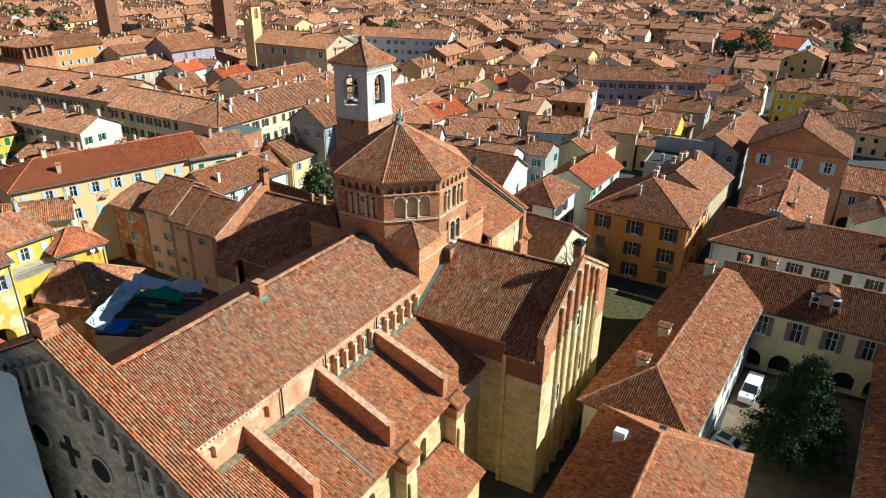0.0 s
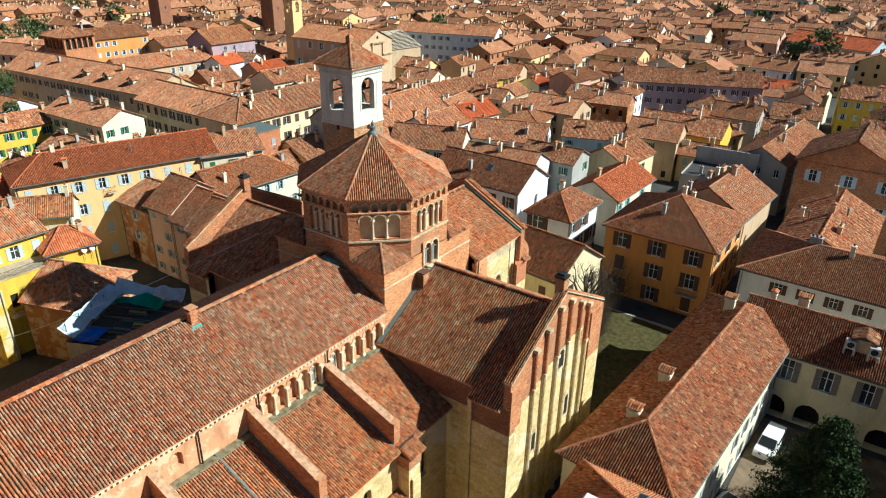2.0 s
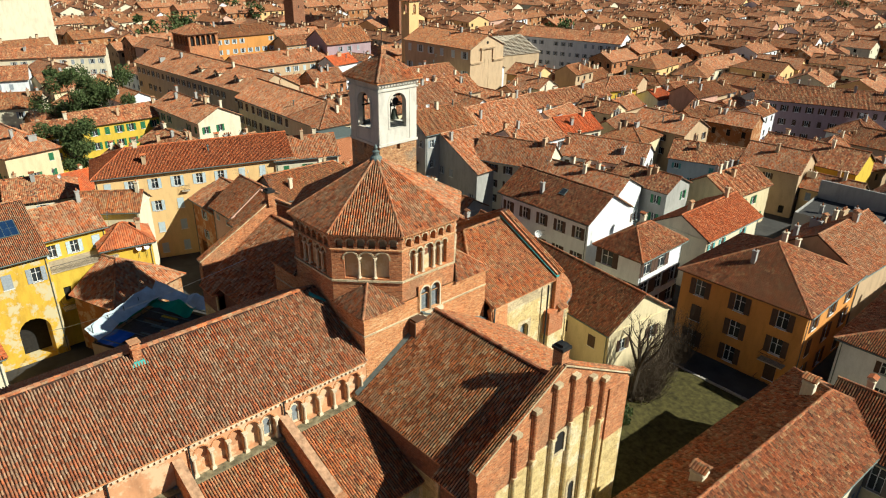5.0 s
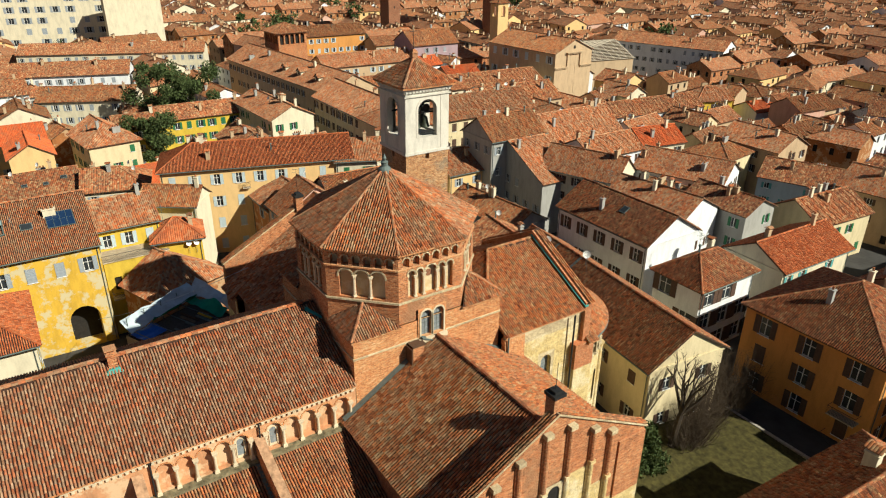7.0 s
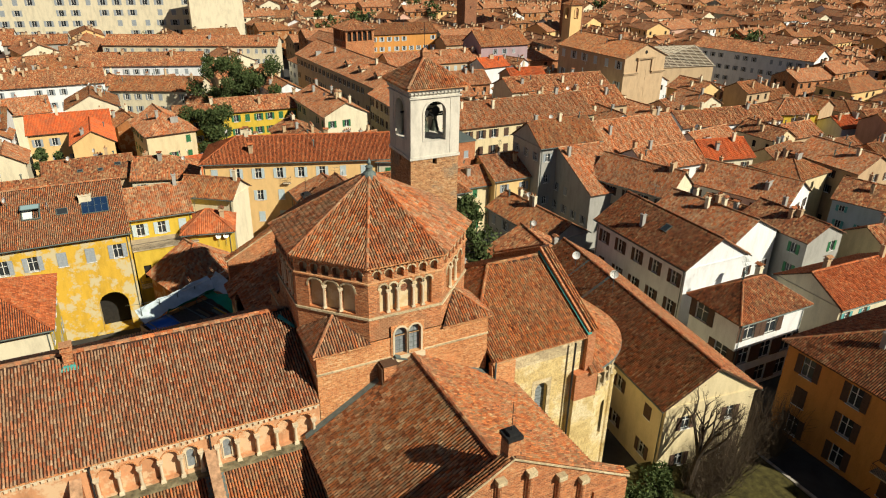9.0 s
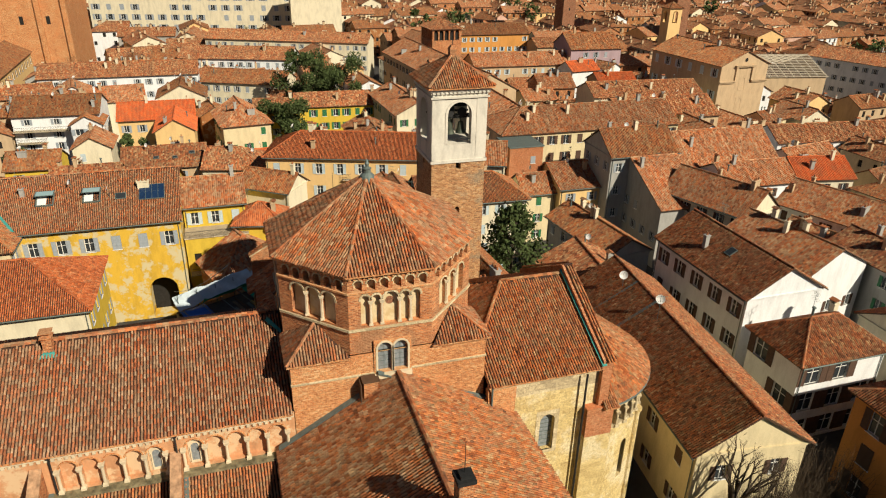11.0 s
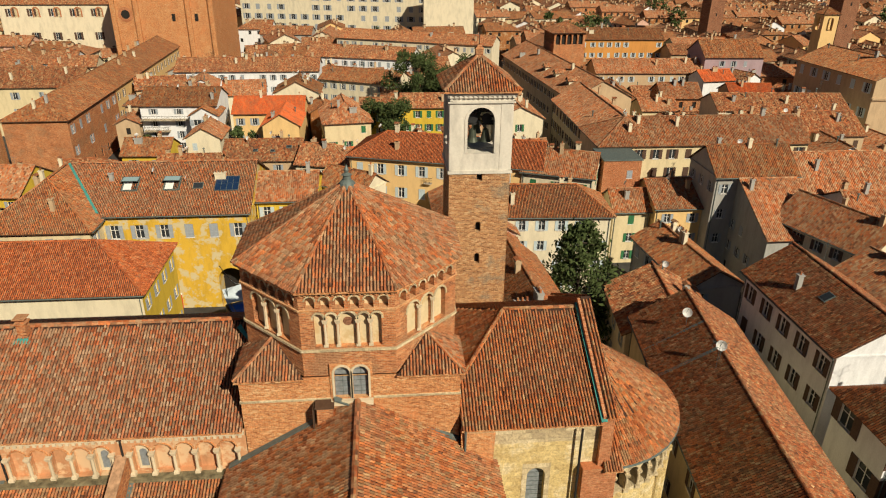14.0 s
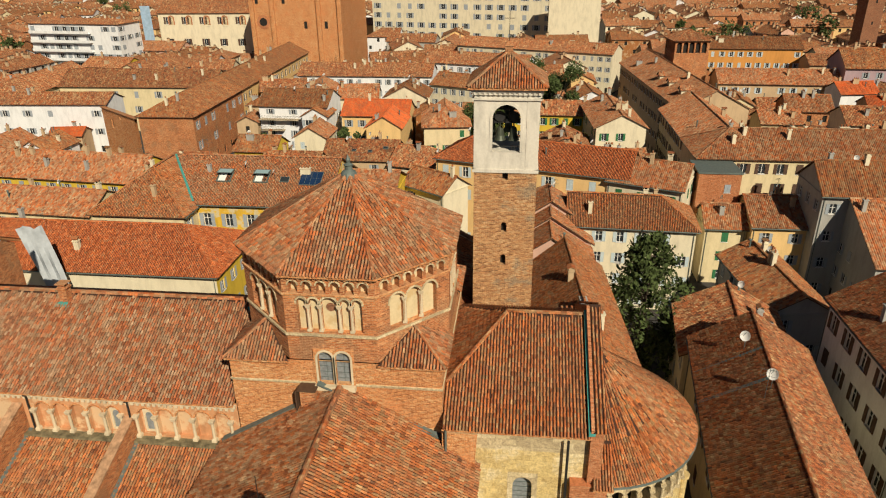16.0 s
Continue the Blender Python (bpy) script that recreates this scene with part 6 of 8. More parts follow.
for x, y in ((-3, -2), (1.5, 1), (3.8, -3.5)):
    part("chimney", chimney_mesh(1)[1], None, tb, at=pose(x, y, 12.6))
footprint(-28.2, 147.8, 12, 12, 4)
house(-22.6, 128.5, 15, 12.5, 86, 15.0, 18.6, "tan", "old", (0, 0), "brown", 34, True, "ne", 7, tiled=True)
op, op_h = house(-24.9, 112.4, 16.6, 16.2, 90, 15.4, 19.4, "ochre", "brown", (1, 1), "brown", 4, True, "snew", 4, "orange ochre palazzo with dark brown shutters", 4, 1.4, 2.3, 4.0, closed=0.1, tiled=True, full=True)
house(4, 112, 34, 15.6, 0, 14.1, 16.6, "white", "brown", (1, 0), "brown", 5, True, "sw", 4, "long white house with a brown tiled roof", 4, 1.1, 1.5, 3.2, tiled=True)
house(-5.5, 127, 24, 12, 90, 13.8, 16.8, "white", "brown", (0, 0), "brown", 6, False, "w", 6)
house(-6.0, 155.2, 16.4, 17.4, 90, 18.7, 23.4, "brick", "brown", (0, 0), "blue", 7, True, "snw", 2, "tall brick hall with a gabled roof and blue shutters", 4, 1.3, 2.1, 4.6)
house(15.6, 152.6, 25, 11, 0, 12.8, 15.8, "brick", "brown", (0, 0), "grey", 8, False, "s", 3, "dark brick range with a round-arched arcade", 2, 1.2, 1.9, 4.0, arcade="s")
house(-21.5, 170, 30, 10.5, 86, 14.6, 17.4, "grey", "old", (0, 0), "grey", 9, False, "snew", 6)
house(-42, 127.5, 16, 9.4, 88, 13.4, 15.9, "pale", "fresh", (0, 0), "teal", 10, True, "sne", 2, "pale house with teal shutters under a red-orange roof", tiled=True)
house(-42.7, 109, 11, 7.4, 90, 14.6, 17.1, "white", "brown", (1, 1), "brown", 11, True, "snew", 2, "white house with wide open loggias under a hipped roof", 4, 1.9, 2.3, 3.2, closed=0.0, tiled=True)
wh, wh_h = house(-57.8, 109.6, 17.8, 10.4, 0, 16.7, 19.8, "white", "brown", (0, 0), "brown", 12, True, "sn", 1, "tall white house with rows of dark shuttered windows", 4, 1.15, 1.9, 2.9, closed=0.1, tiled=True, full=True)
skylight(1.5, -2.2, wh_h, wh, 30)
sac, sac_h = house(-46.3, 92.9, 31, 10.6, -7.0, 13.6, 17.0, "cream", "brown", (0, 0), "brown", 13, True, "se", 0, "long cream sacristy building with a brown tiled roof", 3, 1.1, 1.6, 4.4, dish=0, tiled=True)
for x, y in ((-2.5, -0.6), (-9.6, -1.6)):
    part("satellite_dish", dish_mesh(), None, sac, "white satellite dish", at=pose(x, y, sac_h(x, y), 0, 0, 55) @ Matrix.Scale(1.2, 4))
for x in (-4.2, -9.0):
    b = Build()
    b.prism([(x, -5.8, sac_h(x, -5.8) + 0.1), (x + 0.35, -5.8, sac_h(x, -5.8) + 0.1), (x + 0.35, -0.1, sac_h(x, -0.1) + 0.16), (x, -0.1, sac_h(x, -0.1) + 0.16)], (0, 0, -0.12))
    part("roof_seam", b, LEAD, sac, "dark lead seam across the tiles")
house(-68, 95.2, 12, 11, -7, 11.2, 14.2, "pale", "brown", (0, 0), "grey", 33, False, "s", 4, dish=1)
house(-82.7, 104.4, 17, 7.6, 5.5, 10.6, 12.7, "grey", "red", (0, 0), "grey", 14, True, "sne", 5, "low grey house with a red tiled roof", 3, dish=1)
house(-63.5, 124, 15, 12, 8, 14, 17, "white", "old", (0, 0), "brown", 15, False, "snew", 3)
house(-103.5, 122.2, 13.8, 10, 90, 17.4, 20.9, "grey", "red", (0, 0), "grey", 16, True, "sw", 3, "tall grey gabled house with a red tiled roof", 4)
house(-103.5, 140.2, 22, 12.4, 90, 14.8, 19.4, "white", "old", (0, 0), "grey", 161, False, "s", 3)
house(-97.8, 123.6, 9, 21.6, 90, 11.2, 16.9, "grey", "old", (0, 0), "grey", 162, False, "w", 3, "grey house under one long tiled slope", 3)
house(-85.6, 129.3, 16, 9.2, 20, 13.0, 16.5, "pale", "old", (0, 0), "brown", 163, True, "se", 3)
bx = empty("brick_annex", pose(-112.4, 103.4, 0), "plain red-brick block against the palazzo corner", "annex")
b = Build()
cn = [(-3.4, -3.4), (3.4, -3.4), (3.4, 3.4), (-3.4, 3.4)]
for i in range(4):
    place, ln = along(cn[i], cn[(i + 1) % 4])
    wall_panel(b, place, 0, ln, 0, 16.8, [(4.3, 5.3, 13.6, 15.0, False)] if i == 1 else [], 0.24, 0, 1)
part("wall", b, [BRICK_RED, VOID_SHADE], bx)
b = Build()
b.box(-3.55, 3.55, -3.55, 3.55, 16.8, 17.05)
part("coping", b, LEAD, bx)
part("window", mid_window(1.0, 1.4, "grey", True), None, bx, at=pose(3.4, 1.4, 13.6, 0, 0, 90))
footprint(-112.4, 103.4, 6.8, 6.8, 0)
house(-106.6, 103.8, 6.4, 7.2, 90, 9.9, 12.4, "cream", "old", (0, 0), "green", 17, True, "s", 1, "low cream house with a tiled lean-to roof", 3, dish=1)
house(-107.6, 111.6, 8.8, 12.6, 90, 10.9, 13.7, "peach", "old", (0, 0), "grey", 171, True, "s", 2, "low yellow house with a broad tiled roof", 3, dish=1)
house(-97.9, 87.6, 18.4, 9.6, 87, 13.5, 16.6, "pale", "red", (0, 1), "blue", 18, True, "sn", 3, "pale cream house with light blue shutters", tiled=True)

house(-65, 77.5, 24, 8.4, 4, 14.5, 18.0, "tan", "red", (0, 0), "grey", 20, False, "n", 4, "low tan building with a red tiled roof behind the bell tower", tiled=True)
house(-98.2, 75.6, 6.8, 11.6, 1, 12.6, 16.4, "pink", "old", (0, 0), "grey", 21, True, "s", 1, "tall old pink house with a patched terracotta roof", 4, 1.0, 1.3, 2.8, tiled=True)
house(-92.7, 75.5, 4.1, 11.5, 1, 11.7, 15.5, "pink", "old", (0, 0), "grey", 211, True, "s", 0, "narrow pink house with a lower roof", 4, 0.9, 1.1, 2.4, tiled=True)
house(-87.6, 75.4, 6.0, 11.4, 1, 11.0, 14.8, "pink", "old", (0, 0), "grey", 212, True, "s", 1, "low pink house against the transept", 3, 0.9, 1.2, 3.0, tiled=True)
house(-106.2, 75.7, 9.0, 11.4, 1, 11.2, 13.8, "rust", "old", (0, 0), "grey", 22, True, "s", 1, "rust-brown corner house with an arched doorway", 3, 1.0, 1.6, 4.2, gates=(("s", 2.9, 2.0, 4.4, 1),))
pe, pe_h = house(-116.2, 73.6, 34, 11, 73, 16.6, 19.6, "peach", "fresh", (1, 0), "blue", 23, True, "sn", 4, "long peach house with pale blue shutters and an orange-red roof", 4, 1.1, 1.9, 3.4, dish=2, tiled=True, closed=0.6)
house(-109, 92.5, 12, 10, 68, 16.2, 18.8, "pale", "old", (0, 0), "green", 24, True, "sne", 2, "pale house with green shutters")
yel, yel_h = house(-101.6, 28, 28, 19, 90, 15.6, 20.2, "flaking", "old", (0, 0), "grey", 25, True, "sn", 2, "flaking yellow palazzo with grey shutters and an archway", 3, 1.2, 2.1, 3.4, full=True, dish=1, gates=(("s", 24.4, 3.9, 6.6, 2),), tiled=True)
valley = Build()
zv = lambda y: yel_h(0, y) + 0.22
valley.prism([(-14.0, 0.1, zv(0.1)), (-13.55, 0.0, zv(0)), (-6.9, -9.6, zv(-9.6)), (-7.5, -9.6, zv(-9.6))][::-1], (0, 0, -0.05))
part("valley_gutter", valley, COPPER, yel, "green copper valley gutter")
open_skylight(-3.6, -4.6, yel_h, yel, 25.8)
open_skylight(2.4, -4.6, yel_h, yel, 25.8)
skylight(6.2, -4.9, yel_h, yel, 25.8, 1.5, 1.2)
solar_panel(10.4, -4.6, yel_h, yel, 25.8)
part("vent", chimney_mesh(1)[1], None, yel, at=pose(-6.6, -3.4, yel_h(-6.6, -3.4) - 0.6))
house(-95, 14, 15, 14.5, 0, 15.3, 20.2, "cream", "red", (0, 1), "grey", 26, True, "en", 4, "cream wing with a steep red hipped roof", tiled=True)
house(-80.5, 12.25, 39.5, 14, 90, 12.8, 16.6, "pale", "fresh", (0, 1), "grey", 27, True, "e", 3, "long low wing with a yellow end wall and red roof", 3, end="yellow", tiled=True)
ny, ny_h = house(-103.2, 46.7, 9, 11.6, 90, 15.3, 17.8, "yellow", "old", (0, 0), "blue", 28, True, "s", 1, "narrow yellow house with a roof terrace", 4, 1.1, 1.9, 2.4, closed=0.4)
b = Build()
for p, q, hs in (((-4.5, -9.9), (4.5, -9.9), [(1.0, 2.0, 7.2, 9.3, False), (5.6, 6.8, 6.9, 9.4, False)]), ((4.5, -9.9), (4.5, -5.8), [(1.2, 2.3, 6.6, 9.0, False)]), ((-4.5, -5.8), (-4.5, -9.9), [])):
    place, ln = along(p, q)
    wall_panel(b, place, 0, ln, 0, 11.7, hs, 0.3, 0, 1)
part("terrace_wall", b, [WALLS["yellow"], VOID_SHADE], ny)
pb, pb_h = house(-109.2, 56.3, 9.5, 6.4, 55, 13.9, 16.0, "pale", "red", (0, 0), "blue", 29, True, "n", 1, "cream house with a small balcony and red roof", 4)
an, an_h = house(-96.6, 53.4, 6.8, 6.2, 78, 13.1, 15.2, "yellow", "fresh", (1, 1), "grey", 30, True, "n", 1, "small yellow annex with a hipped orange roof")
for x in (1.4, 2.5):
    part("satellite_dish", dish_mesh(), None, an, "white satellite dish", at=pose(x, -3.3, 10.9, 0, 0, 20))
house(-89.6, 50.8, 8.4, 11.6, 20, 8.9, 12.2, "rust", "old", (0, 1), "grey", 31, False, "", 0, "low shed with a weathered tiled roof")

balcony(op, -8.3, -5.5, 4.1, -90, 3.0, 1.2)
balcony(op, -8.3, -5.5, 7.8, -90, 3.0, 1.2)
balcony(ny, 0, -5.75, 11.9, 0, 9.2, 4.3)
balcony(ny, 0, -9.9, 6.4, 0, 8.4, 1.4)
balcony(pb, 3.0, -3.2, 10.4, 0, 2.6, 1.0)
balcony(pe, 4.0, -5.5, 12.6, 0, 1.4, 0.7)
balcony(pe, 4.0, -5.5, 8.4, 0, 1.4, 0.7)
balcony(pe, -2.6, -5.5, 12.6, 0, 1.4, 0.7)

# streets behind
def dormer(parent, x, y, hgt, w=2.6, d=3.0):
    """A small gabled dormer with a dark window, facing its house's own -y."""
    b = Build()
    z = hgt(x, y)
    b.box(-w / 2 + 0.2, w / 2 - 0.2, 0, d, -0.6, 1.1, 0)
    b.face([(-w / 2 + 0.2, 0, 1.1), (w / 2 - 0.2, 0, 1.1), (0, 0, 1.8)], 0)
    b.box(-0.55, 0.55, -0.03, 0.05, 0.1, 1.1, 1)
    o = part("dormer", b, [WALLS["pale"], GLASS], parent, at=pose(x, y, z))
    b = Build()
    roof_rows(b, [(-w / 2, d, 1.0), (-w / 2, -0.3, 1.0), (0, -0.3, 1.95), (0, d, 1.95)], 0, 1)
    roof_rows(b, [(w / 2, -0.3, 1.0), (w / 2, d, 1.0), (0, d, 1.95), (0, -0.3, 1.95)], 0, 1)
    part("dormer_roof", b, [roof_mat("old"), WOOD_DARK], o, "", "stuff")


house(-134.9, 107.68, 37.4, 12.5, 0, 17.5, 21, "cream", "old", (0, 1), "brown", 40, True, "s", 6, "long cream palazzo with rows of brown shutters", 5, 1.15, 1.8, 2.9, closed=0.3)
house(-122.3, 121.3, 40, 12.6, 90, 17.5, 21, "cream", "old", (1, 0), "brown", 41, False, "sn", 7, "", 5, 1.15, 1.8, 2.9, dish=2)
house(-155.5, 91.3, 23, 10.5, 3, 15.4, 18, "pale", "old", (0, 0), "green", 42, False, "snew", 9)
tp, tp_h = house(-188, 111, 64, 15, 5, 17, 21, "tan", "old", (0, 0), "brown", 43, False, "sne", 5, "long tan palazzo with a tiled roof and dormers", 4)
for x in (3, 12, 22):
    dormer(tp, x, -5.2, tp_h)
house(-150, 153, 30, 11, 86, 16.5, 19, "pale", "brown", (0, 0), "brown", 44, False, "sn", 6)
house(-135, 149, 26, 12, 90, 15, 18.4, "tan", "brown", (0, 0), "brown", 45, False, "sn", 9, dish=2)
house(-93, 141, 15, 10, 88, 13.6, 16.2, "white", "old", (0, 0), "brown", 46, False, "snew", 3)
house(-91.5, 154.5, 11, 9, 80, 13.8, 16.4, "pale", "bright", (0, 0), "brown", 47, False, "snew", 2, "small house with a vivid orange-red roof")
house(-74, 144.5, 17, 11, 20, 13.5, 16.4, "white", "old", (0, 0), "brown", 48, False, "snew", 3)
house(-114.5, 180, 30, 9, 84, 12.8, 15.4, "white", "brown", (0, 0), "brown", 49, False, "sn", 5)
house(-114, 202.5, 11, 10, 70, 13.2, 16, "yellow", "old", (1, 0), "brown", 50, False, "snew", 2)
house(-65, 171, 15, 10, 20, 9.6, 12.4, "blue", "brown", (0, 0), "teal", 51, False, "snew", 3)
house(-79, 177, 15, 11, 0, 13, 15.8, "tan", "old", (0, 0), "brown", 52, False, "snew", 4)
house(-60, 229, 40, 12, 24, 14.6, 17.8, "mauve", "brown", (0, 0), "brown", 53, False, "sn", 8, "long mauve house with dark shutters")
house(-9, 240, 22, 11, 10, 14.5, 17.2, "yellow", "brown", (0, 0), "blue", 54, False, "sn", 4)
house(-45, 178, 20, 11, 2, 13, 16, "yellow", "brown", (0, 0), "brown", 55, False, "sn", 3)
house(-50, 150, 14, 10, 85, 12, 14.8, "cream", "brown", (0, 0), "green", 56, False, "sn", 6)
house(-37, 350, 36, 14, -20, 14, 18, "blue", "bright", (0, 0), "brown", 57, False, "sn", 3)
lr, lr_h = house(-139, 37.2, 15.6, 11, 90, 10.3, 13.0, "tan", "brown", (0, 0), "grey", 58, False, "s", 3, "low house behind the palazzo with a brown roof and small skylights", dish=2)
skylight(-1.5, -3.2, lr_h, lr, 26, 1.0, 0.7)
skylight(2.0, -3.4, lr_h, lr, 26, 0.9, 0.7)
skylight(5.2, -2.4, lr_h, lr, 26, 1.1, 0.8)
house(-134, 51, 11.5, 10, 76, 10.4, 13.2, "pale", "brown", (0, 1), "grey", 581, False, "s", 2, "low pale house with a half-hipped brown roof", dish=2)
house(-132.5, 23.6, 12, 8.4, 90, 9.6, 12.0, "cream", "brown", (0, 0), "grey", 582, False, "s", 4, "low yard building with a brown tiled roof and stout chimneys", dish=1)
house(-141.5, 13.2, 9.4, 8.2, 88, 10.6, 12.9, "yellow", "red", (0, 0), "grey", 583, False, "s", 3, "small yellow house under a red tiled roof", dish=1)
house(-153.8, 22, 9.4, 7.4, 0, 10.6, 12.8, "pale", "old", (0, 0), "blue", 584, False, "e", 1, "small cream gabled house with pale blue shutters", dish=1)
house(-171.2, 34, 17, 10.4, 90, 12.0, 14.8, "peach", "bright", (0, 0), "grey", 59, False, "s", 2, "peach house with a vivid orange roof", 3, 1.1, 1.7, 2.8)
house(-160.2, 38.5, 12.6, 8.2, 0, 12.0, 14.5, "peach", "bright", (0, 0), "grey", 591, False, "", 2, "gabled peach wing with a vivid orange roof")
house(-157, 53.0, 14, 10.4, 8, 13.6, 16.8, "cream", "old", (0, 1), "green", 60, False, "snew", 3, "cream house with green shutters and a hipped roof")
house(-169, 77.5, 22, 9, 88, 13.3, 15.6, "yellow", "brown", (0, 0), "green", 61, False, "sn", 2, "bright yellow house with green shutters", 4, 1.1, 1.7, 2.4)
house(-166.5, 61.5, 10, 8, 85, 13, 15.2, "yellow", "brown", (0, 0), "grey", 62, False, "sn", 2)
wb, wb_h = house(-171.5, 13.2, 18, 12, 88, 14.2, 17.2, "white", "red", (0, 0), "grey", 63, False, "snew", 3, "white house with long balconies", 5, 1.1, 1.7, 4.4, dish=2, closed=0.0)
house(-165.6, 19.6, 8, 6.2, 0, 12.6, 14.4, "white", "red", (0, 0), "grey", 631, False, "e", 0, "white gabled wing with broad windows beside the balconies", 4, 1.7, 1.9, 2.6)
house(-188, 39.2, 12, 11.6, 0, 13.2, 16.2, "pale", "red", (0, 0), "grey", 64, False, "s", 5, "pale cream house with a broad blank gable", dish=2)
house(-215, 22, 42, 13, 90, 14.2, 17, "white", "brown", (0, 0), "grey", 65, False, "sn", 6)
house(-236, 56, 36, 13, 73, 14.4, 17.2, "white", "brown", (0, 0), "grey", 66, False, "sn", 5)
house(-201, 57, 24, 11, 66, 13.4, 16, "pale", "red", (0, 0), "grey", 67, False, "sn", 3)
house(-271, 76, 62, 13, 68, 14.4, 17, "pale", "brown", (0, 0), "grey", 68, False, "sn", 5)
house(-167.6, -14.05, 33.2, 13.5, 1.5, 14.6, 18, "brick", "red", (0, 1), "grey", 69, False, "sn", 3, "brick end of a very long wing with a red tiled roof", 3, 1.2, 2.0, 4.2)
house(-219.6, -15.43, 70.8, 13.3, 1.5, 14.55, 17.95, "peach", "red", (0, 0), "taupe", 692, False, "sn", 8, "very long flaking cream wing with a red tiled roof", 3, 1.2, 2.0, 4.2)
house(-199, -44, 48, 14, 91, 13.4, 17.2, "cream", "brown", (0, 0), "grey", 70, False, "sn", 5, "long cream wing round a court with a brown roof", 3, 1.2, 1.9, 6.0)
house(-194, -76, 40, 13, 4, 13.4, 17.0, "cream", "brown", (0, 1), "grey", 701, False, "ne", 4, "cream wing that closes the court, with a brown roof", 3, 1.2, 1.9, 6.0)
house(-168, -62, 50, 9, 93, 14.2, 16.2, "white", "brown", (0, 0), "grey", 71, False, "sn", 3, "white service wing with a brown roof", 3, 1.3, 1.6, 6.0)
house(-115, -13, 32, 12, 85, 13, 16.2, "yellow", "old", (0, 0), "grey", 72, False, "sne", 9)
house(-98.5, -9, 24, 10, 86, 12.6, 15, "cream", "old", (0, 0), "grey", 73, False, "sn", 6)
cp, cp_h = house(-290, -58, 46, 15, 92, 26, 30, "pale", "brown", (0, 0), "brown", 74, False, "s", 2, "large cream palazzo with arched upper windows", 3, 1.6, 2.8, 7.4, closed=0.0)
for i in range(6):
    b = Build()
    place, ln = along((-19.5 + i * 7.6, -7.56), (-15.5 + i * 7.6, -7.56))
    wall_panel(b, place, 0.9, 3.1, 20.6, 25.2, [(1.1, 2.9, 21.2, 24.6, True)], 0.04, 0, 1, 10)
    arch_ring(b, place, 2.0, 23.7, 0.9, 1.35, 0.1, 2, 10, 2.4)
    part("arched_window", b, [WALLS["pale"], STONE_PALE, BRICK_RED], cp, "arched window in a red brick surround")
house(-345, 42, 90, 16, 78, 30, 33, "pale", "brown", (0, 0), "grey", 75, False, "sn", 3, "tall pale apartment block with rows of windows", 7, 1.9, 2.4, 5.4)
house(-316, 92, 6, 22, 0, 29, 30, "pale", "brown", (1, 1), "grey", 76, False, "", 0, "windowless pale slab beside the apartment block")
house(-250, 148, 30, 12, 88, 18, 21, "ochre", "red", (0, 0), "blue", 77, False, "sn", 4, "orange-brown house with pale blue shutters", 5)
house(-238, 175, 26, 11, 88, 14.5, 17, "tan", "brown", (0, 0), "blue", 78, False, "sn", 4)
house(-206, 143, 34, 12, 88, 14.5, 17.5, "tan", "old", (0, 0), "blue", 79, False, "sn", 4, "tan house with pale blue shutters")
house(-207, 168, 18, 14, 88, 19, 23, "mauve", "red", (0, 0), "grey", 80, False, "snew", 4)
house(-175, 262, 44, 14, 18, 15.5, 18.5, "white", "brown", (0, 0), "grey", 81, False, "sn", 6)

cw = empty("courtyard_wall", pose(0, 0, 0), "old brick wall that closes the court beside the long wing", "wall")
b = Build()
place, ln = along((-163.4, -37.4), (-151.6, -21.9))
wall_panel(b, place, 0, ln, 0, 13.6, [(5.0, 6.2, 9.2, 11.6, False), (10.5, 11.4, 12.2, 13.0, False)], 0.3, 0, 1)
wall_panel(b, lambda u, v, d: place(u, v, 0.6 - d), 0, ln, 0, 13.6, [])
for v, p in ((13.6, 0), ):
    b.face([place(0, v, 0), place(ln, v, 0), place(ln, v, 0.6), place(0, v, 0.6)], 0)
part("wall", b, [BRICK_PALE, VOID_SHADE], cw)
b = Build()
b.prism([place(-0.2, 13.85, -0.25), place(ln + 0.2, 13.85, -0.25), place(ln + 0.2, 13.95, 0.85), place(-0.2, 13.95, 0.85)], (0, 0, -0.2))
part("coping", b, tile_mat("brown"), cw)
footprint(-157.5, -29.7, 20, 3, 53)

balcony(wb, -3.0, -6.0, 11.0, 0, 11.5, 1.8)
balcony(wb, -5.5, -6.0, 8.2, 0, 6, 1.4)

mw, mw_h = house(-266, -104, 40, 14, 84, 24, 25.2, "white", "brown", (1, 1), "grey", 83, False, "sne", 4, "modern white apartment building with long balconies", 7, 1.8, 1.8, 3.4)
for i in range(1, 7):
    b = Build()
    b.box(-19, 8, -8.6, -6.9, i * 3.43 - 0.1, i * 3.43 + 0.08)
    b.box(-19, 8, -8.6, -8.5, i * 3.43 + 0.08, i * 3.43 + 0.95)
    part("balcony", b, WALLS["white"], mw)
b = Build()
for i in range(6):
    x0s = -2.0 + 0.7 * i
    b.box(x0s, x0s + 0.68, -0.12 + 0.08 * (i % 2), 0.08 * (i % 2), 3, 29)
thing("scaffold_sheet", b, plain("blue_scaffold_net", (0.3, 0.42, 0.55), 0.75, 0.0, 0.2, 0.6), "blue safety netting hung on scaffolding beside the cream palazzo", "sheeting", at=pose(-279, -84.5, 0, 0, 0, 90))
house(-245, -82, 18, 12, 84, 11, 13.6, "yellow", "brown", (0, 0), "grey", 84, False, "sne", 3)
house(-232, -60, 30, 12, 0, 12.5, 15.5, "cream", "brown", (0, 0), "grey", 85, False, "sne", 3)

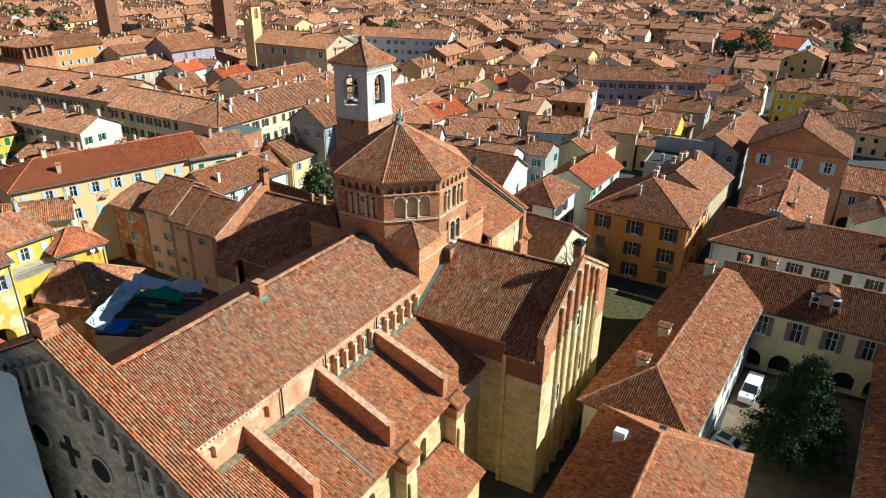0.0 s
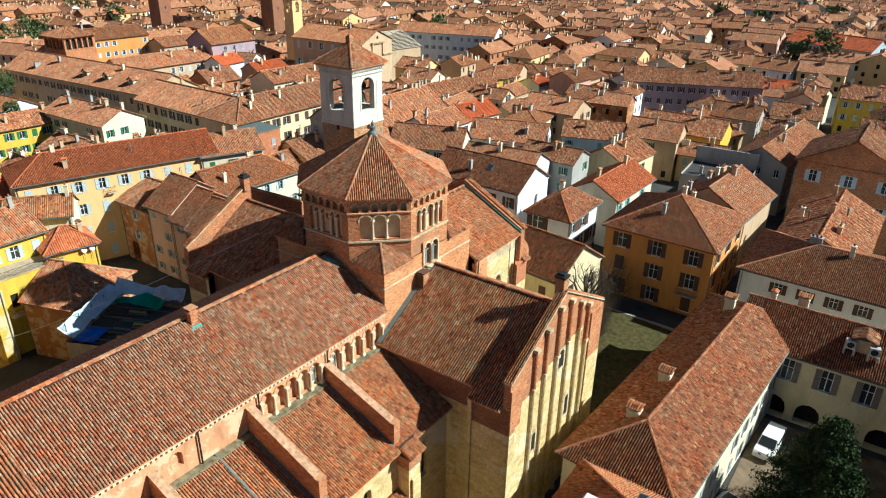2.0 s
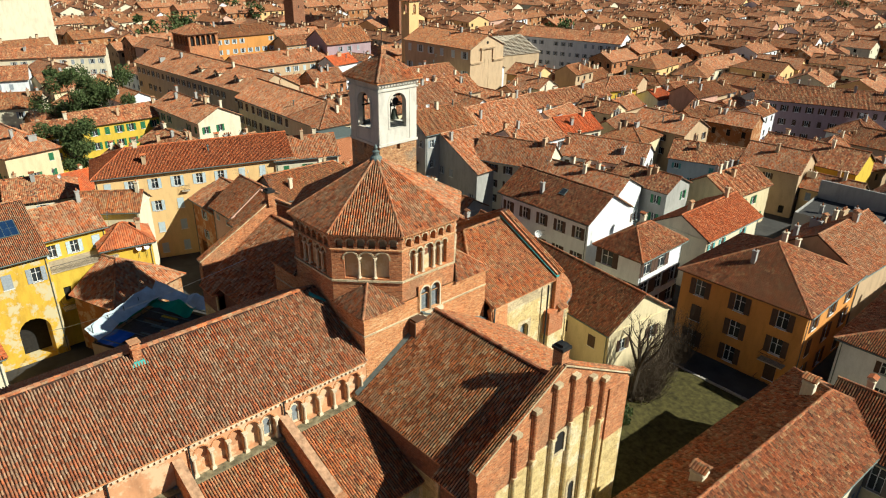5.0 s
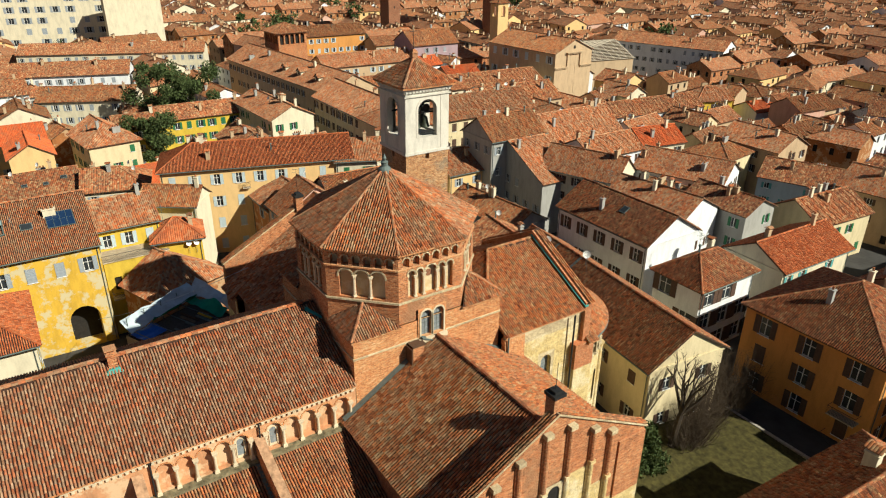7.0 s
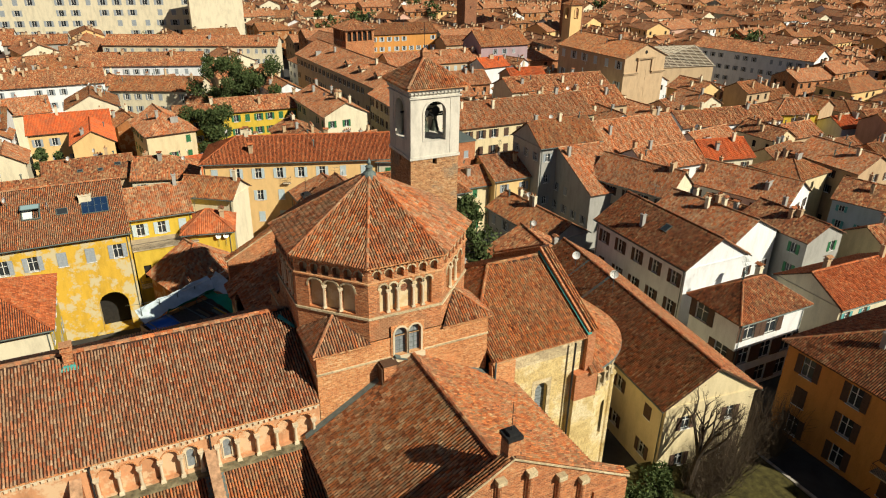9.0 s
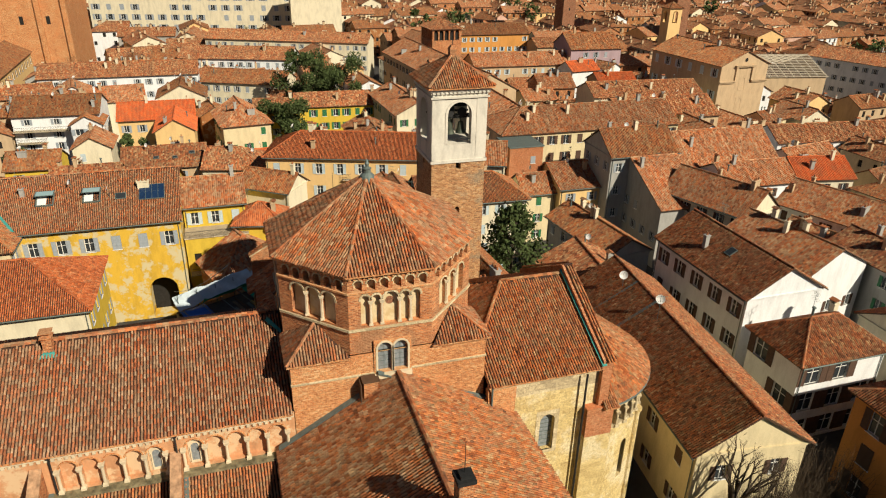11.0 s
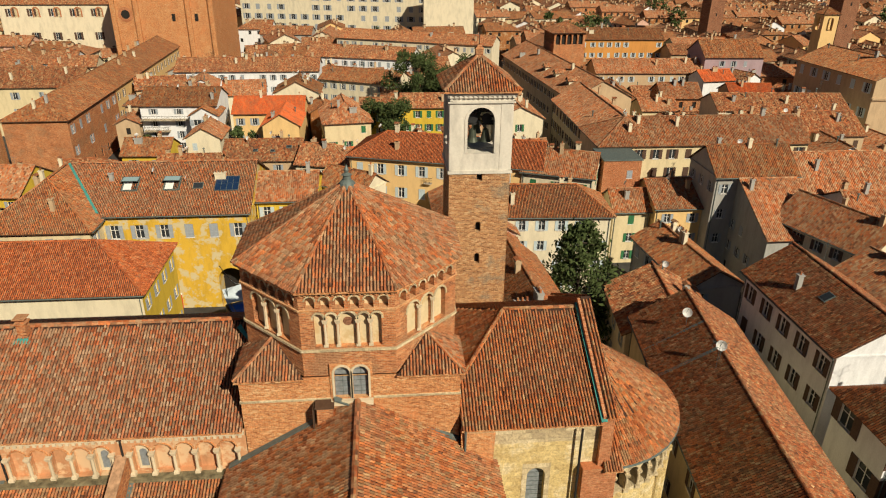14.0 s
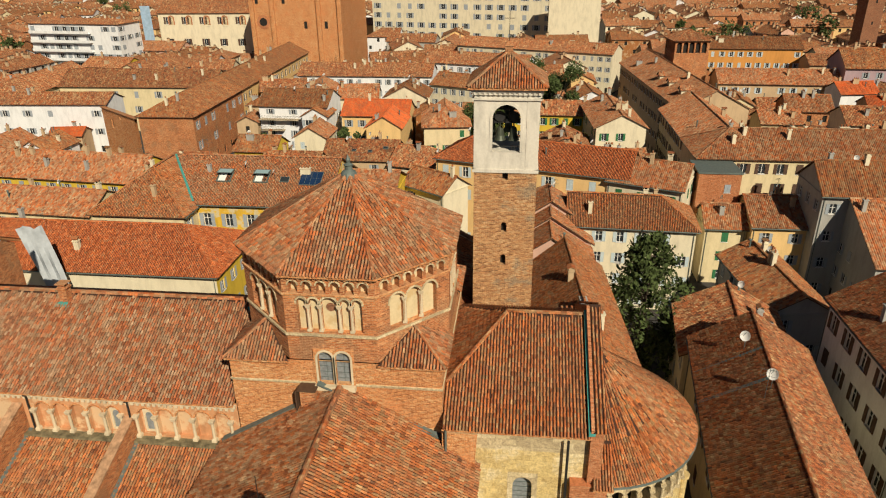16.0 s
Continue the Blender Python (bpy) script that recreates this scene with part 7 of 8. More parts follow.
# a plain brick church with a tall smooth gable
ch, ch_h = house(-160.4, 180.6, 28.8, 15.6, 4, 22.8, 26.2, "tan", "red", (0, 0), "blue", 82, False, "s", 5, "tall tan church with a gabled front, niches and cornices", 4, 1.4, 2.2, 4.2, name="chapel", cat="chapel")
for y0c, y1c in ((-8.0, -2.7), (2.7, 8.0)):
    b = Build()
    b.box(14.3, 14.75, y0c, y1c, 18.2, 18.55)
    b.box(14.3, 15.0, y0c - 0.1, y1c + 0.1, 18.55, 18.8)
    part("cornice", b, WALLS["tan"], ch)
    b = Build()
    yc = y1c if y0c < 0 else y0c
    b.box(14.3, 14.8, yc - 0.35, yc + 0.35, 18.8, 22.3)
    part("pilaster", b, WALLS["tan"], ch)
b = Build()
b.box(14.3, 15.0, -3.3, 3.3, 22.3, 22.6)
b.box(14.3, 15.2, -3.5, 3.5, 22.6, 22.8)
part("cornice", b, WALLS["tan"], ch)
for z0c, z1c in ((16.4, 19.4), (10.4, 14.0)):
    b = Build()
    place, ln = along((14.45, -1.2), (14.45, 1.2))
    # The dark back puts the niche's grey-brown shading into the colour.
    wall_panel(b, place, 0, ln, z0c - 0.3, z1c + 0.3, [(0.5, 1.9, z0c, z1c, True)], 0.12, 0, 1, 8)
    part("niche", b, [WALLS["tan"], BRICK_DARK], ch, "arched niche in the church front")
b = Build()
# Near-black disc painted as the shade of a round opening.
b.tube((14.35, 0, 24.1), (14.46, 0, 24.1), 0.5, 0.5, 16)
part("oculus", b, VOID_SHADE, ch)

# a hall whose roof is stripped to its battens
fr = empty("roof_frame_house", pose(-181, 223, 0, 0, 0, 80), "tan house with its roof stripped to pale timber battens", "house")
b = Build()
cn = [(-11, -12), (11, -12), (11, 12), (-11, 12)]
for i in range(4):
    place, ln = along(cn[i], cn[(i + 1) % 4])
    wall_panel(b, place, 0, ln, 0, 13.6, [])
for sx in (-1, 1):
    tri = [(sx * 11, -12, 13.6), (sx * 11, 12, 13.6), (sx * 11, 0, 18.4)]
    b.face(tri if sx > 0 else tri[::-1], 0)
b.box(-10.9, 10.9, -11.9, 11.9, 12.6, 12.8, 1)
part("wall", b, [WALLS["tan"], WOOD_DARK], fr)
PALE_WOOD = plain("pale_new_timber", (0.5, 0.43, 0.33), 0.8, 0.0, 0.15)
for sy in (-1, 1):
    for i in range(15):
        k = i / 14
        b = Build()
        b.box(-11.4, 11.4, sy * 12.4 * (1 - k) - 0.12, sy * 12.4 * (1 - k) + 0.12, 13.7 + 4.85 * k, 13.85 + 4.85 * k)
        part("batten", b, PALE_WOOD, fr)
    for i in range(9):
        x = -11 + i * 2.75
        b = Build()
        b.tube((x, sy * 12.4, 13.55), (x, 0, 18.4), 0.14, 0.14, 4)
        part("rafter", b, PALE_WOOD, fr)
footprint(-181, 223, 24, 25, 80)
bg = empty("bell_gable", pose(-191, 188, 0), "small yellow bell turret with arched openings", "bell turret")
b = Build()
cn = [(-2.2, -2.2), (2.2, -2.2), (2.2, 2.2), (-2.2, 2.2)]
for i in range(4):
    place, ln = along(cn[i], cn[(i + 1) % 4])
    wall_panel(b, place, 0, ln, 0, 27.5, [])
    wall_panel(b, place, 0, ln, 27.5, 32.5, [(1.3, 3.1, 28, 31.6, True)], 0.6, 0, None)
b.face([(-2.2, -2.2, 27.6), (2.2, -2.2, 27.6), (2.2, 2.2, 27.6), (-2.2, 2.2, 27.6)])
part("wall", b, WALLS["peach"], bg)
b = Build()
hip_roof(b, 4.4, 4.4, 32.5, 33.9, (1, 1), 0.4)
part("roof", b, [roof_mat("red"), WOOD_DARK], bg)
footprint(-191, 188, 5, 5, 0)

# brick church with a rose window
rc = empty("brick_church", pose(-263, -15.5, 0), "large brick church front with a rose window", "church")
b = Build()
for y0c, y1c, h in ((-17, -9, 36), (-9, 9, 38), (9, 17, 36)):
    place, ln = along((0, y0c), (0, y1c))
    if h == 38:
        wall_panel(b, place, 0, ln, 0, 16, [(7.2, 10.8, 0.1, 9, True)], 1.0, 0, 1)
        wall_panel(b, place, 0, ln, 16, h, [], mi=0)
    else:
        wall_panel(b, place, 0, ln, 0, h, [], 0.6, 0, 1)
    b.box(-45, -0.3, y0c, y1c, 0, h - 0.4, 0)
part("wall", b, [BRICK_PALE, VOID_SHADE], rc)
for y in (-17, -9, 9, 17):
    b = Build()
    b.box(-0.5, 0.9, y - 0.8, y + 0.8, 0, 37 if abs(y) == 9 else 35)
    part("pilaster", b, BRICK_PALE, rc)
b = Build()
b.tube((-0.05, -13, 24.4), (0.25, -13, 24.4), 2.5, 2.5, 24, 1)
# Near-black disc paints the shaded centre of the rose.
b.tube((0.2, -13, 24.4), (0.3, -13, 24.4), 1.5, 1.5, 24, 0)
part("rose_window", b, [VOID_SHADE, BRICK_RED], rc)
for y, z in ((3.5, 22), (-4.5, 31), (-15, 31), (11.5, 22)):
    b = Build()
    # Flat near-black box for a shaded window; the wall stays solid.
    b.box(-0.1, 0.06, y - 0.6, y + 0.6, z, z + 2.6)
    part("window_opening", b, VOID_SHADE, rc)
b = Build()
roof_rows(b, [(0.6, -17.5, 36), (0.6, 17.5, 36), (-22, 17.5, 42), (-22, -17.5, 42)], 0, 1, 0.5)
roof_rows(b, [(-45, 17.5, 36), (-45, -17.5, 36), (-22, -17.5, 42), (-22, 17.5, 42)], 0, 1, 0.5)
part("roof", b, [roof_mat("red"), WOOD_DARK], rc)
footprint(-285, -15.5, 46, 38, 0)

# medieval brick towers
for x, y, w, h in ((-300, 206, 7, 46), (-262, 240, 7.5, 50)):
    t = empty("brick_tower", pose(x, y, 0, 0, 0, 8), "tall plain medieval brick tower", "tower", "medieval towers")
    b = Build()
    b.frustum(-w / 2, w / 2, -w / 2, w / 2, 0, h, 0.25)
    for z in (20, 28, 36):
        # Slits are near-black boxes at the wall face, shade put into colour.
        b.box(w / 2 - 0.3, w / 2 - 0.05, -0.3, 0.3, z, z + 1.2, 1)
    part("shaft", b, [BRICK_DARK, VOID_SHADE], t)
    b = Build()
    b.box(-w / 2, w / 2, -w / 2, w / 2, h, h + 0.5)
    b.frustum(-w / 2 - 0.2, w / 2 + 0.2, -w / 2 - 0.2, w / 2 + 0.2, h + 0.5, h + 1.6, 2.5)
    part("roof", b, [roof_mat("brown")], t)
    footprint(x, y, w, w, 8)

# brick roof loggia
t = empty("roof_loggia", pose(-215, 119, 0, 0, 0, 5), "brick turret with an open arched loggia under a tiled roof", "turret")
b = Build()
cn = [(-5, -5), (5, -5), (5, 5), (-5, 5)]
for i in range(4):
    place, ln = along(cn[i], cn[(i + 1) % 4])
    wall_panel(b, place, 0, ln, 0, 20.5, [])
    # Loggia arches are closed by near-black backs that imitate the shaded inside.
    wall_panel(b, place, 0, ln, 20.5, 25.0, [(0.6 + k * 1.8, 2.0 + k * 1.8, 21.3, 24.4, True) for k in range(5)], 0.6, 0, 1)
part("wall", b, [BRICK, VOID_SHADE], t)
b = Build()
hip_roof(b, 10, 10, 25, 27.4, (1, 1), 0.7)
part("roof", b, [roof_mat("brown"), WOOD_DARK], t)
footprint(-215, 119, 10, 10, 5)

# ---- the rest of the old town ----
rng = random.Random(11)
town_walls = ["cream", "pale", "pale", "white", "white", "tan", "peach", "pink", "grey", "pale", "cream", "brick", "tan", "white", "rust"]
town_roofs = ["old", "old", "old", "brown", "red", "brown", "red", "old", "brown"]


def in_view(x, y, reach):
    dx, dy = x, y - 30
    d = math.hypot(dx, dy)
    a = math.degrees(math.atan2(-dx, dy))
    return d < reach and -6 < a < 144


def shift(x, y):
    """Gentle drift of the streets, so that no row runs dead straight."""
    return 10 * math.sin(y / 130 + 0.6) + 4 * math.sin(x / 60), 12 * math.sin(x / 150) + 4 * math.sin(y / 47)


cells = []
for i in range(-40, 22):
    for j in range(-20, 40):
        x, y = i * 10.8, j * 10.8
        if i % 6 == 0 or j % 5 == 0:
            if rng.random() < 0.62:
                continue
        sx, sy = shift(x, y)
        cells.append((x + sx, y + sy))
for x, y in cells:
    d = math.hypot(x, y - 30)
    if d > 240 or not in_view(x, y, 240):
        continue
    L, W = rng.uniform(10, 14), rng.uniform(8, 10.5)
    rot = rng.choice((0, 90, 90, 0)) + rng.gauss(4, 7)
    for shrink in (1.0, 0.8, 0.62):
        if not overlaps(x, y, L * shrink / 2 * 0.96, W * shrink / 2 * 0.96, radians(rot)):
            e = rng.uniform(9, 14) if not (-160 < x < -110 and -8 < y < 62 or -166 < x < -118 and -85 < y <= -8) else rng.uniform(6, 8.2)
            house(x, y, L * shrink, W * shrink, rot, e, e + W * shrink / 2 * rng.uniform(0.44, 0.58), rng.choice(town_walls), rng.choice(town_roofs) if rng.random() > 0.03 else "bright", (0, 0) if rng.random() < 0.75 else (rng.randint(0, 1), rng.randint(0, 1)), rng.choice(("brown", "brown", "green", "grey", "blue")), rng.randrange(999), False, rng.choice(("sn", "se", "ne", "sw")) if d < 190 else rng.choice(("s", "n", "e")), rng.choice((2, 3, 3, 4)), dish=1 if rng.random() < 0.12 else 0, glazed=d < 150)
            break

# farther off: whole houses in one mesh each, many alike
FAR = []
for v in range(36):
    r2 = random.Random(100 + v)
    L, W, e = r2.uniform(14, 22), r2.uniform(10, 13.5), r2.uniform(9, 14)
    b = Build()
    n = max(2, round(e / 3.6))
    cs = [((-L / 2, -W / 2), (L / 2, -W / 2)), ((L / 2, -W / 2), (L / 2, W / 2)), ((L / 2, W / 2), (-L / 2, W / 2)), ((-L / 2, W / 2), (-L / 2, -W / 2))]
    for k, (p, q) in enumerate(cs):
        place, ln = along(p, q)
        for i in range(n):
            m = int(ln / 3.4)
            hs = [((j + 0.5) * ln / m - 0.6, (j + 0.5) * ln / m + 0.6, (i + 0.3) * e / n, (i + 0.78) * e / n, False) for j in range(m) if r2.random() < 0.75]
            # Window backs (material 3) are near-black: painted shade, no glass behind.
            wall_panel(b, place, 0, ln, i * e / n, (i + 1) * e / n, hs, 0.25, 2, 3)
    hips = (r2.randint(0, 1) * r2.randint(0, 1), r2.randint(0, 1) * r2.randint(0, 1))
    ridge = e + W / 2 * r2.uniform(0.42, 0.52)
    for sx, hip in ((-1, hips[0]), (1, hips[1])):
        if not hip:
            tri = [(sx * L / 2, -W / 2, e), (sx * L / 2, W / 2, e), (sx * L / 2, 0, ridge)]
            b.face(tri if sx > 0 else tri[::-1], 2)
    hg = hip_roof(b, L, W, e, ridge, hips, 0.5, False, 0)
    for i in range(r2.randint(3, 7)):
        x, y = r2.uniform(-0.42, 0.42) * L, r2.uniform(-0.3, 0.3) * W
        z = hg(x, y)
        b.box(x - 0.4, x + 0.4, y - 0.35, y + 0.35, z - 0.6, z + 1.3, 4)
        b.frustum(x - 0.5, x + 0.5, y - 0.45, y + 0.45, z + 1.3, z + 1.6, 0.3, 1)
    wl = r2.choice(town_walls)
    FAR.append((L, W, wl, r2.choice(town_roofs), b))
far_mats = [WOOD_DARK, VOID_SHADE] + [WALLS[k] for k in sorted(set(town_walls))] + [roof_mat(k) for k in sorted(set(town_roofs))]
at_wall = {k: 2 + i for i, k in enumerate(sorted(set(town_walls)))}
at_roof = {k: 2 + len(at_wall) + i for i, k in enumerate(sorted(set(town_roofs)))}
town = Build()
for i in range(-46, 16):
    for j in range(-24, 46):
        x, y = i * 16.5, j * 15.5
        if (i % 5 == 0 or j % 4 == 0) and rng.random() < 0.55:
            continue
        sx, sy = shift(x, y)
        x, y = x + sx, y + sy
        d = math.hypot(x, y - 30)
        if d <= 240 or not in_view(x, y, 690):
            continue
        L, W, wl, rf, hb = rng.choice(FAR)
        rot = rng.choice((0, 90, 180, 270)) + rng.gauss(4, 8)
        if overlaps(x, y, L / 2 * 0.85, W / 2 * 0.85, radians(rot)):
            continue
        m = pose(x, y, rng.uniform(-1.8, -0.1), 0, 0, rot)
        pts = np.array(hb.v) @ np.array(m.to_3x3()).T + np.array(m.translation)
        base = len(town.v)
        town.v.extend(map(tuple, pts.tolist()))
        town.f.extend(tuple(k + base for k in f) for f in hb.f)
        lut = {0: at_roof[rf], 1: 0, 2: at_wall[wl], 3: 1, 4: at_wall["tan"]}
        town.m.extend(lut[k] for k in hb.m)
        dx = rng.uniform(0, 50) // 0.3 * 0.3
        town.uv.extend([(p[0] + dx, p[1]) for p in u] for u in hb.uv)
thing("distant_houses", town, far_mats, "distant old-town houses crowded together under terracotta roofs", "houses", kind="stuff")

# ---- vehicles ----
PAINT_WHITE = plain("white_car_paint", (0.75, 0.75, 0.74), 0.25, 0.0, 0.03)
PAINT_DARK = plain("dark_car_paint", (0.03, 0.035, 0.045), 0.2, 0.0, 0.05)
PAINT_RED = plain("red_paint", (0.55, 0.02, 0.02), 0.35, 0.0, 0.05)
RUBBER = plain("rubber", (0.02, 0.02, 0.02), 0.85)


def car(x, y, rot, paint, label, L=4.3, W=1.8, H=1.5, van=False):
    ob = empty("van" if van else "car", pose(x, y, base_of(x) + 0.05, 0, 0, rot), label, "van" if van else "car")
    prof = [(-L / 2, 0.35), (-L / 2, H * (0.95 if van else 0.62)), (-L / 2 + (0.25 if van else 0.5), H), (L * (0.12 if van else 0.02), H), (L * 0.3, H * 0.62), (L / 2 - 0.15, H * 0.52), (L / 2, H * 0.4), (L / 2, 0.35)]
    b = Build()
    ins = lambda z: 0.0 if z < H * 0.65 else 0.12
    A = [(px, -W / 2 + ins(pz), pz) for px, pz in prof]
    B2 = [(px, W / 2 - ins(pz), pz) for px, pz in prof]
    b.face(A), b.face(B2[::-1])
    for i in range(len(prof)):
        j = (i + 1) % len(prof)
        b.face([A[i], B2[i], B2[j], A[j]])
    part("body", b, paint, ob)
    b = Build()
    b.face([(L * 0.13, -W / 2 + 0.2, H - 0.06 + 0.02), (L * 0.3 + 0.01, -W / 2 + 0.12, H * 0.64 + 0.02), (L * 0.3 + 0.01, W / 2 - 0.12, H * 0.64 + 0.02), (L * 0.13, W / 2 - 0.2, H - 0.04)])
    part("windscreen", b, GLASS, ob)
    for s in (-1, 1):
        b = Build()
        yy = s * (W / 2 + 0.004)
        b.prism([(-L * 0.34, yy, H * 0.66), (L * 0.2, yy, H * 0.66), (L * 0.06, s * (W / 2 - 0.11), H * 0.92), (-L * 0.36, s * (W / 2 - 0.11), H * 0.92)][::s], (0, -0.01 * s, 0))
        part("side_window", b, GLASS, ob)
        for xx in (-L * 0.31, L * 0.31):
            b = Build()
            b.tube((xx, s * (W / 2 - 0.2), 0.32), (xx, s * (W / 2 + 0.01), 0.32), 0.32, 0.32, 14, 0)
            w = part("wheel", b, RUBBER, ob)
            b = Build()
            b.tube((xx, s * (W / 2 - 0.1), 0.32), (xx, s * (W / 2 + 0.02), 0.32), 0.19, 0.17, 10, 0)
            part("rim", b, LEAD, w)
        b = Build()
        b.box(L / 2 - 0.08, L / 2 + 0.015, s * W * 0.36 - 0.18, s * W * 0.36 + 0.18, H * 0.36, H * 0.46)
        part("headlight", b, FRAME_WHITE, ob)
    return ob


car(-2.2, 80.4, -95, PAINT_WHITE, "white van parked beside the courtyard arcade", 5.0, 1.95, 2.1, True)
small = car(-2.75, 68.6, -14, PAINT_WHITE, "small white car with a dark roof by the courtyard wall", 3.6, 1.65, 1.5)
b = Build()
b.box(-1.25, 0.05, -0.6, 0.6, 1.5, 1.53)
part("roof_panel", b, PAINT_DARK, small, "dark glossy roof panel")
car(-112.5, 61.0, 62, PAINT_RED, "small red car parked in the narrow street", 3.7, 1.65, 1.5)
kb = empty("kiosk", pose(-93.0, 29.7, 0), "small red-painted kiosk box in the yard", "kiosk")
b = Build()
b.box(-1, 1, -0.9, 0.9, 0, 2.4)
part("body", b, PAINT_RED, kb)
b = Build()
b.frustum(-1.1, 1.1, -1.0, 1.0, 2.4, 2.65, 0.2)
part("roof", b, FRAME_WHITE, kb)

# ---- trees ----
BARK = plain("bark", (0.055, 0.041, 0.029), 0.95, 0.0, 0.4, 2.0)
NEEDLE = plain("dark_needles", (0.028, 0.046, 0.012), 0.9, 0.0, 0.5, 1.5)
LEAF = plain("evergreen_leaves", (0.06, 0.085, 0.026), 0.85, 0.0, 0.5, 1.2)
TWIG = plain("bare_twigs", (0.075, 0.054, 0.036), 0.95, 0.0, 0.3, 2.0)


def leaf_cloud(b, rng, place, n, size):
    for _ in range(n):
        c = Vector(place())
        a = Vector((rng.gauss(0, 1), rng.gauss(0, 1), rng.gauss(0, 0.6))).normalized()
        t = a.orthogonal().normalized()
        t.rotate(Matrix.Rotation(rng.uniform(0, 6.28), 3, a))
        w = a.cross(t)
        s = size * rng.uniform(0.6, 1.4)
        b.face([c - t * s, c - w * s * 0.45, c + t * s, c + w * s * 0.45])


def conifer(x, y, h, r, seed, mat=None, label="tall dark green conifer", layers=22, n=7000, size=0.28, pw=1.35):
    rng = random.Random(seed)
    ob = empty("conifer_tree", pose(x, y, base_of(x)), label, "tree")
    b = Build()
    b.tube((0, 0, 0), (0, 0, h * 0.94), 0.35, 0.05, 8)
    tips = []
    for i in range(layers):
        z = h * (0.14 + 0.82 * i / layers)
        rr = r * (1 - (i / layers) ** pw) * rng.uniform(0.75, 1.15) + 0.3
        for k in range(7):
            a = rng.uniform(0, 6.28)
            q = (rr * math.cos(a), rr * math.sin(a), z - rr * 0.12 + rng.uniform(-0.4, 0.4))
            b.tube((0, 0, z), q, 0.06, 0.015, 5)
            tips.append((z, q))
    part("trunk", b, BARK, ob)
    c = Build()

    def place():
        z, q = rng.choice(tips)
        k = rng.uniform(0.35, 1.05)
        return (q[0] * k + rng.gauss(0, 0.35), q[1] * k + rng.gauss(0, 0.35), z + (q[2] - z) * k + rng.gauss(0, 0.3))
    leaf_cloud(c, rng, place, n, size)
    part("crown", c, mat or NEEDLE, ob)


def broadleaf(x, y, h, r, seed, n=3500, mat=None, label="dark evergreen tree with a loose crown", size=0.35):
    rng = random.Random(seed)
    ob = empty("tree", pose(x, y, base_of(x)), label, "tree")
    b = Build()
    b.tube((0, 0, 0), (0, 0, h * 0.5), 0.35, 0.22, 8)
    clumps = []
    for i in range(16):
        a, k = rng.uniform(0, 6.28), rng.uniform(0.2, 1.0)
        q = (r * k * math.cos(a), r * k * math.sin(a), h * rng.uniform(0.45, 0.95))
        b.tube((0, 0, h * rng.uniform(0.3, 0.5)), q, 0.12, 0.03, 5)
        clumps.append((q, r * rng.uniform(0.25, 0.45)))
    part("trunk", b, BARK, ob)
    c = Build()

    def place():
        q, s = rng.choice(clumps)
        v = Vector((rng.gauss(0, 1), rng.gauss(0, 1), rng.gauss(0, 0.8))).normalized() * s * rng.uniform(0.5, 1.05)
        return Vector(q) + v
    leaf_cloud(c, rng, place, n, size)
    part("crown", c, mat or LEAF, ob)


def bare_tree(x, y, h, seed, label="bare winter tree with knobbly pollarded limbs", spread=0.6, trunk=0.4, limbs=5, r0=0.26, depth=5):
    rng = random.Random(seed)
    ob = empty("bare_tree", pose(x, y, base_of(x) + 0.1), label, "tree")
    t, tw = Build(), Build()

    def grow(p, d, ln, r, level):
        """A limb in three bent pieces, then its forks."""
        for _ in range(3):
            d = (d + Vector((rng.gauss(0, 0.09 if level else 0.015), rng.gauss(0, 0.09 if level else 0.015), 0.14 if level else 0.0))).normalized()
            q = p + d * (ln / 3)
            (t if level < 3 else tw).tube(p, q, r, r * 0.9, 7 if level < 2 else 5, 0, False)
            p, r = q, r * 0.9
        if level == depth:
            return
        for _ in range(3 if level else limbs):
            way = (d * 0.9 + Vector((rng.gauss(0, spread), rng.gauss(0, spread), rng.uniform(-0.05, 0.4)))).normalized()
            grow(p, way, ln * rng.uniform(0.5, 0.8) * (0.8 if level else 1.0), r * 0.62, level + 1)
    grow(Vector((0, 0, -0.3)), Vector((0.02, 0.03, 1)), h * trunk, r0, 0)
    part("trunk", t, BARK, ob)
    part("crown", tw, TWIG, ob)


conifer(3.2, 70.6, 13.6, 5.3, 3, n=44000, size=0.15, label="broad dark green conifer in the courtyard")
conifer(-76, 87, 20.5, 7.2, 5, mat=LEAF, label="evergreen conifer with paler tips behind the choir", n=9500, size=0.32, pw=2.6)
bare_tree(-28.4, 86.9, 13.6, 8, spread=0.62, trunk=0.4, limbs=8, r0=0.42)


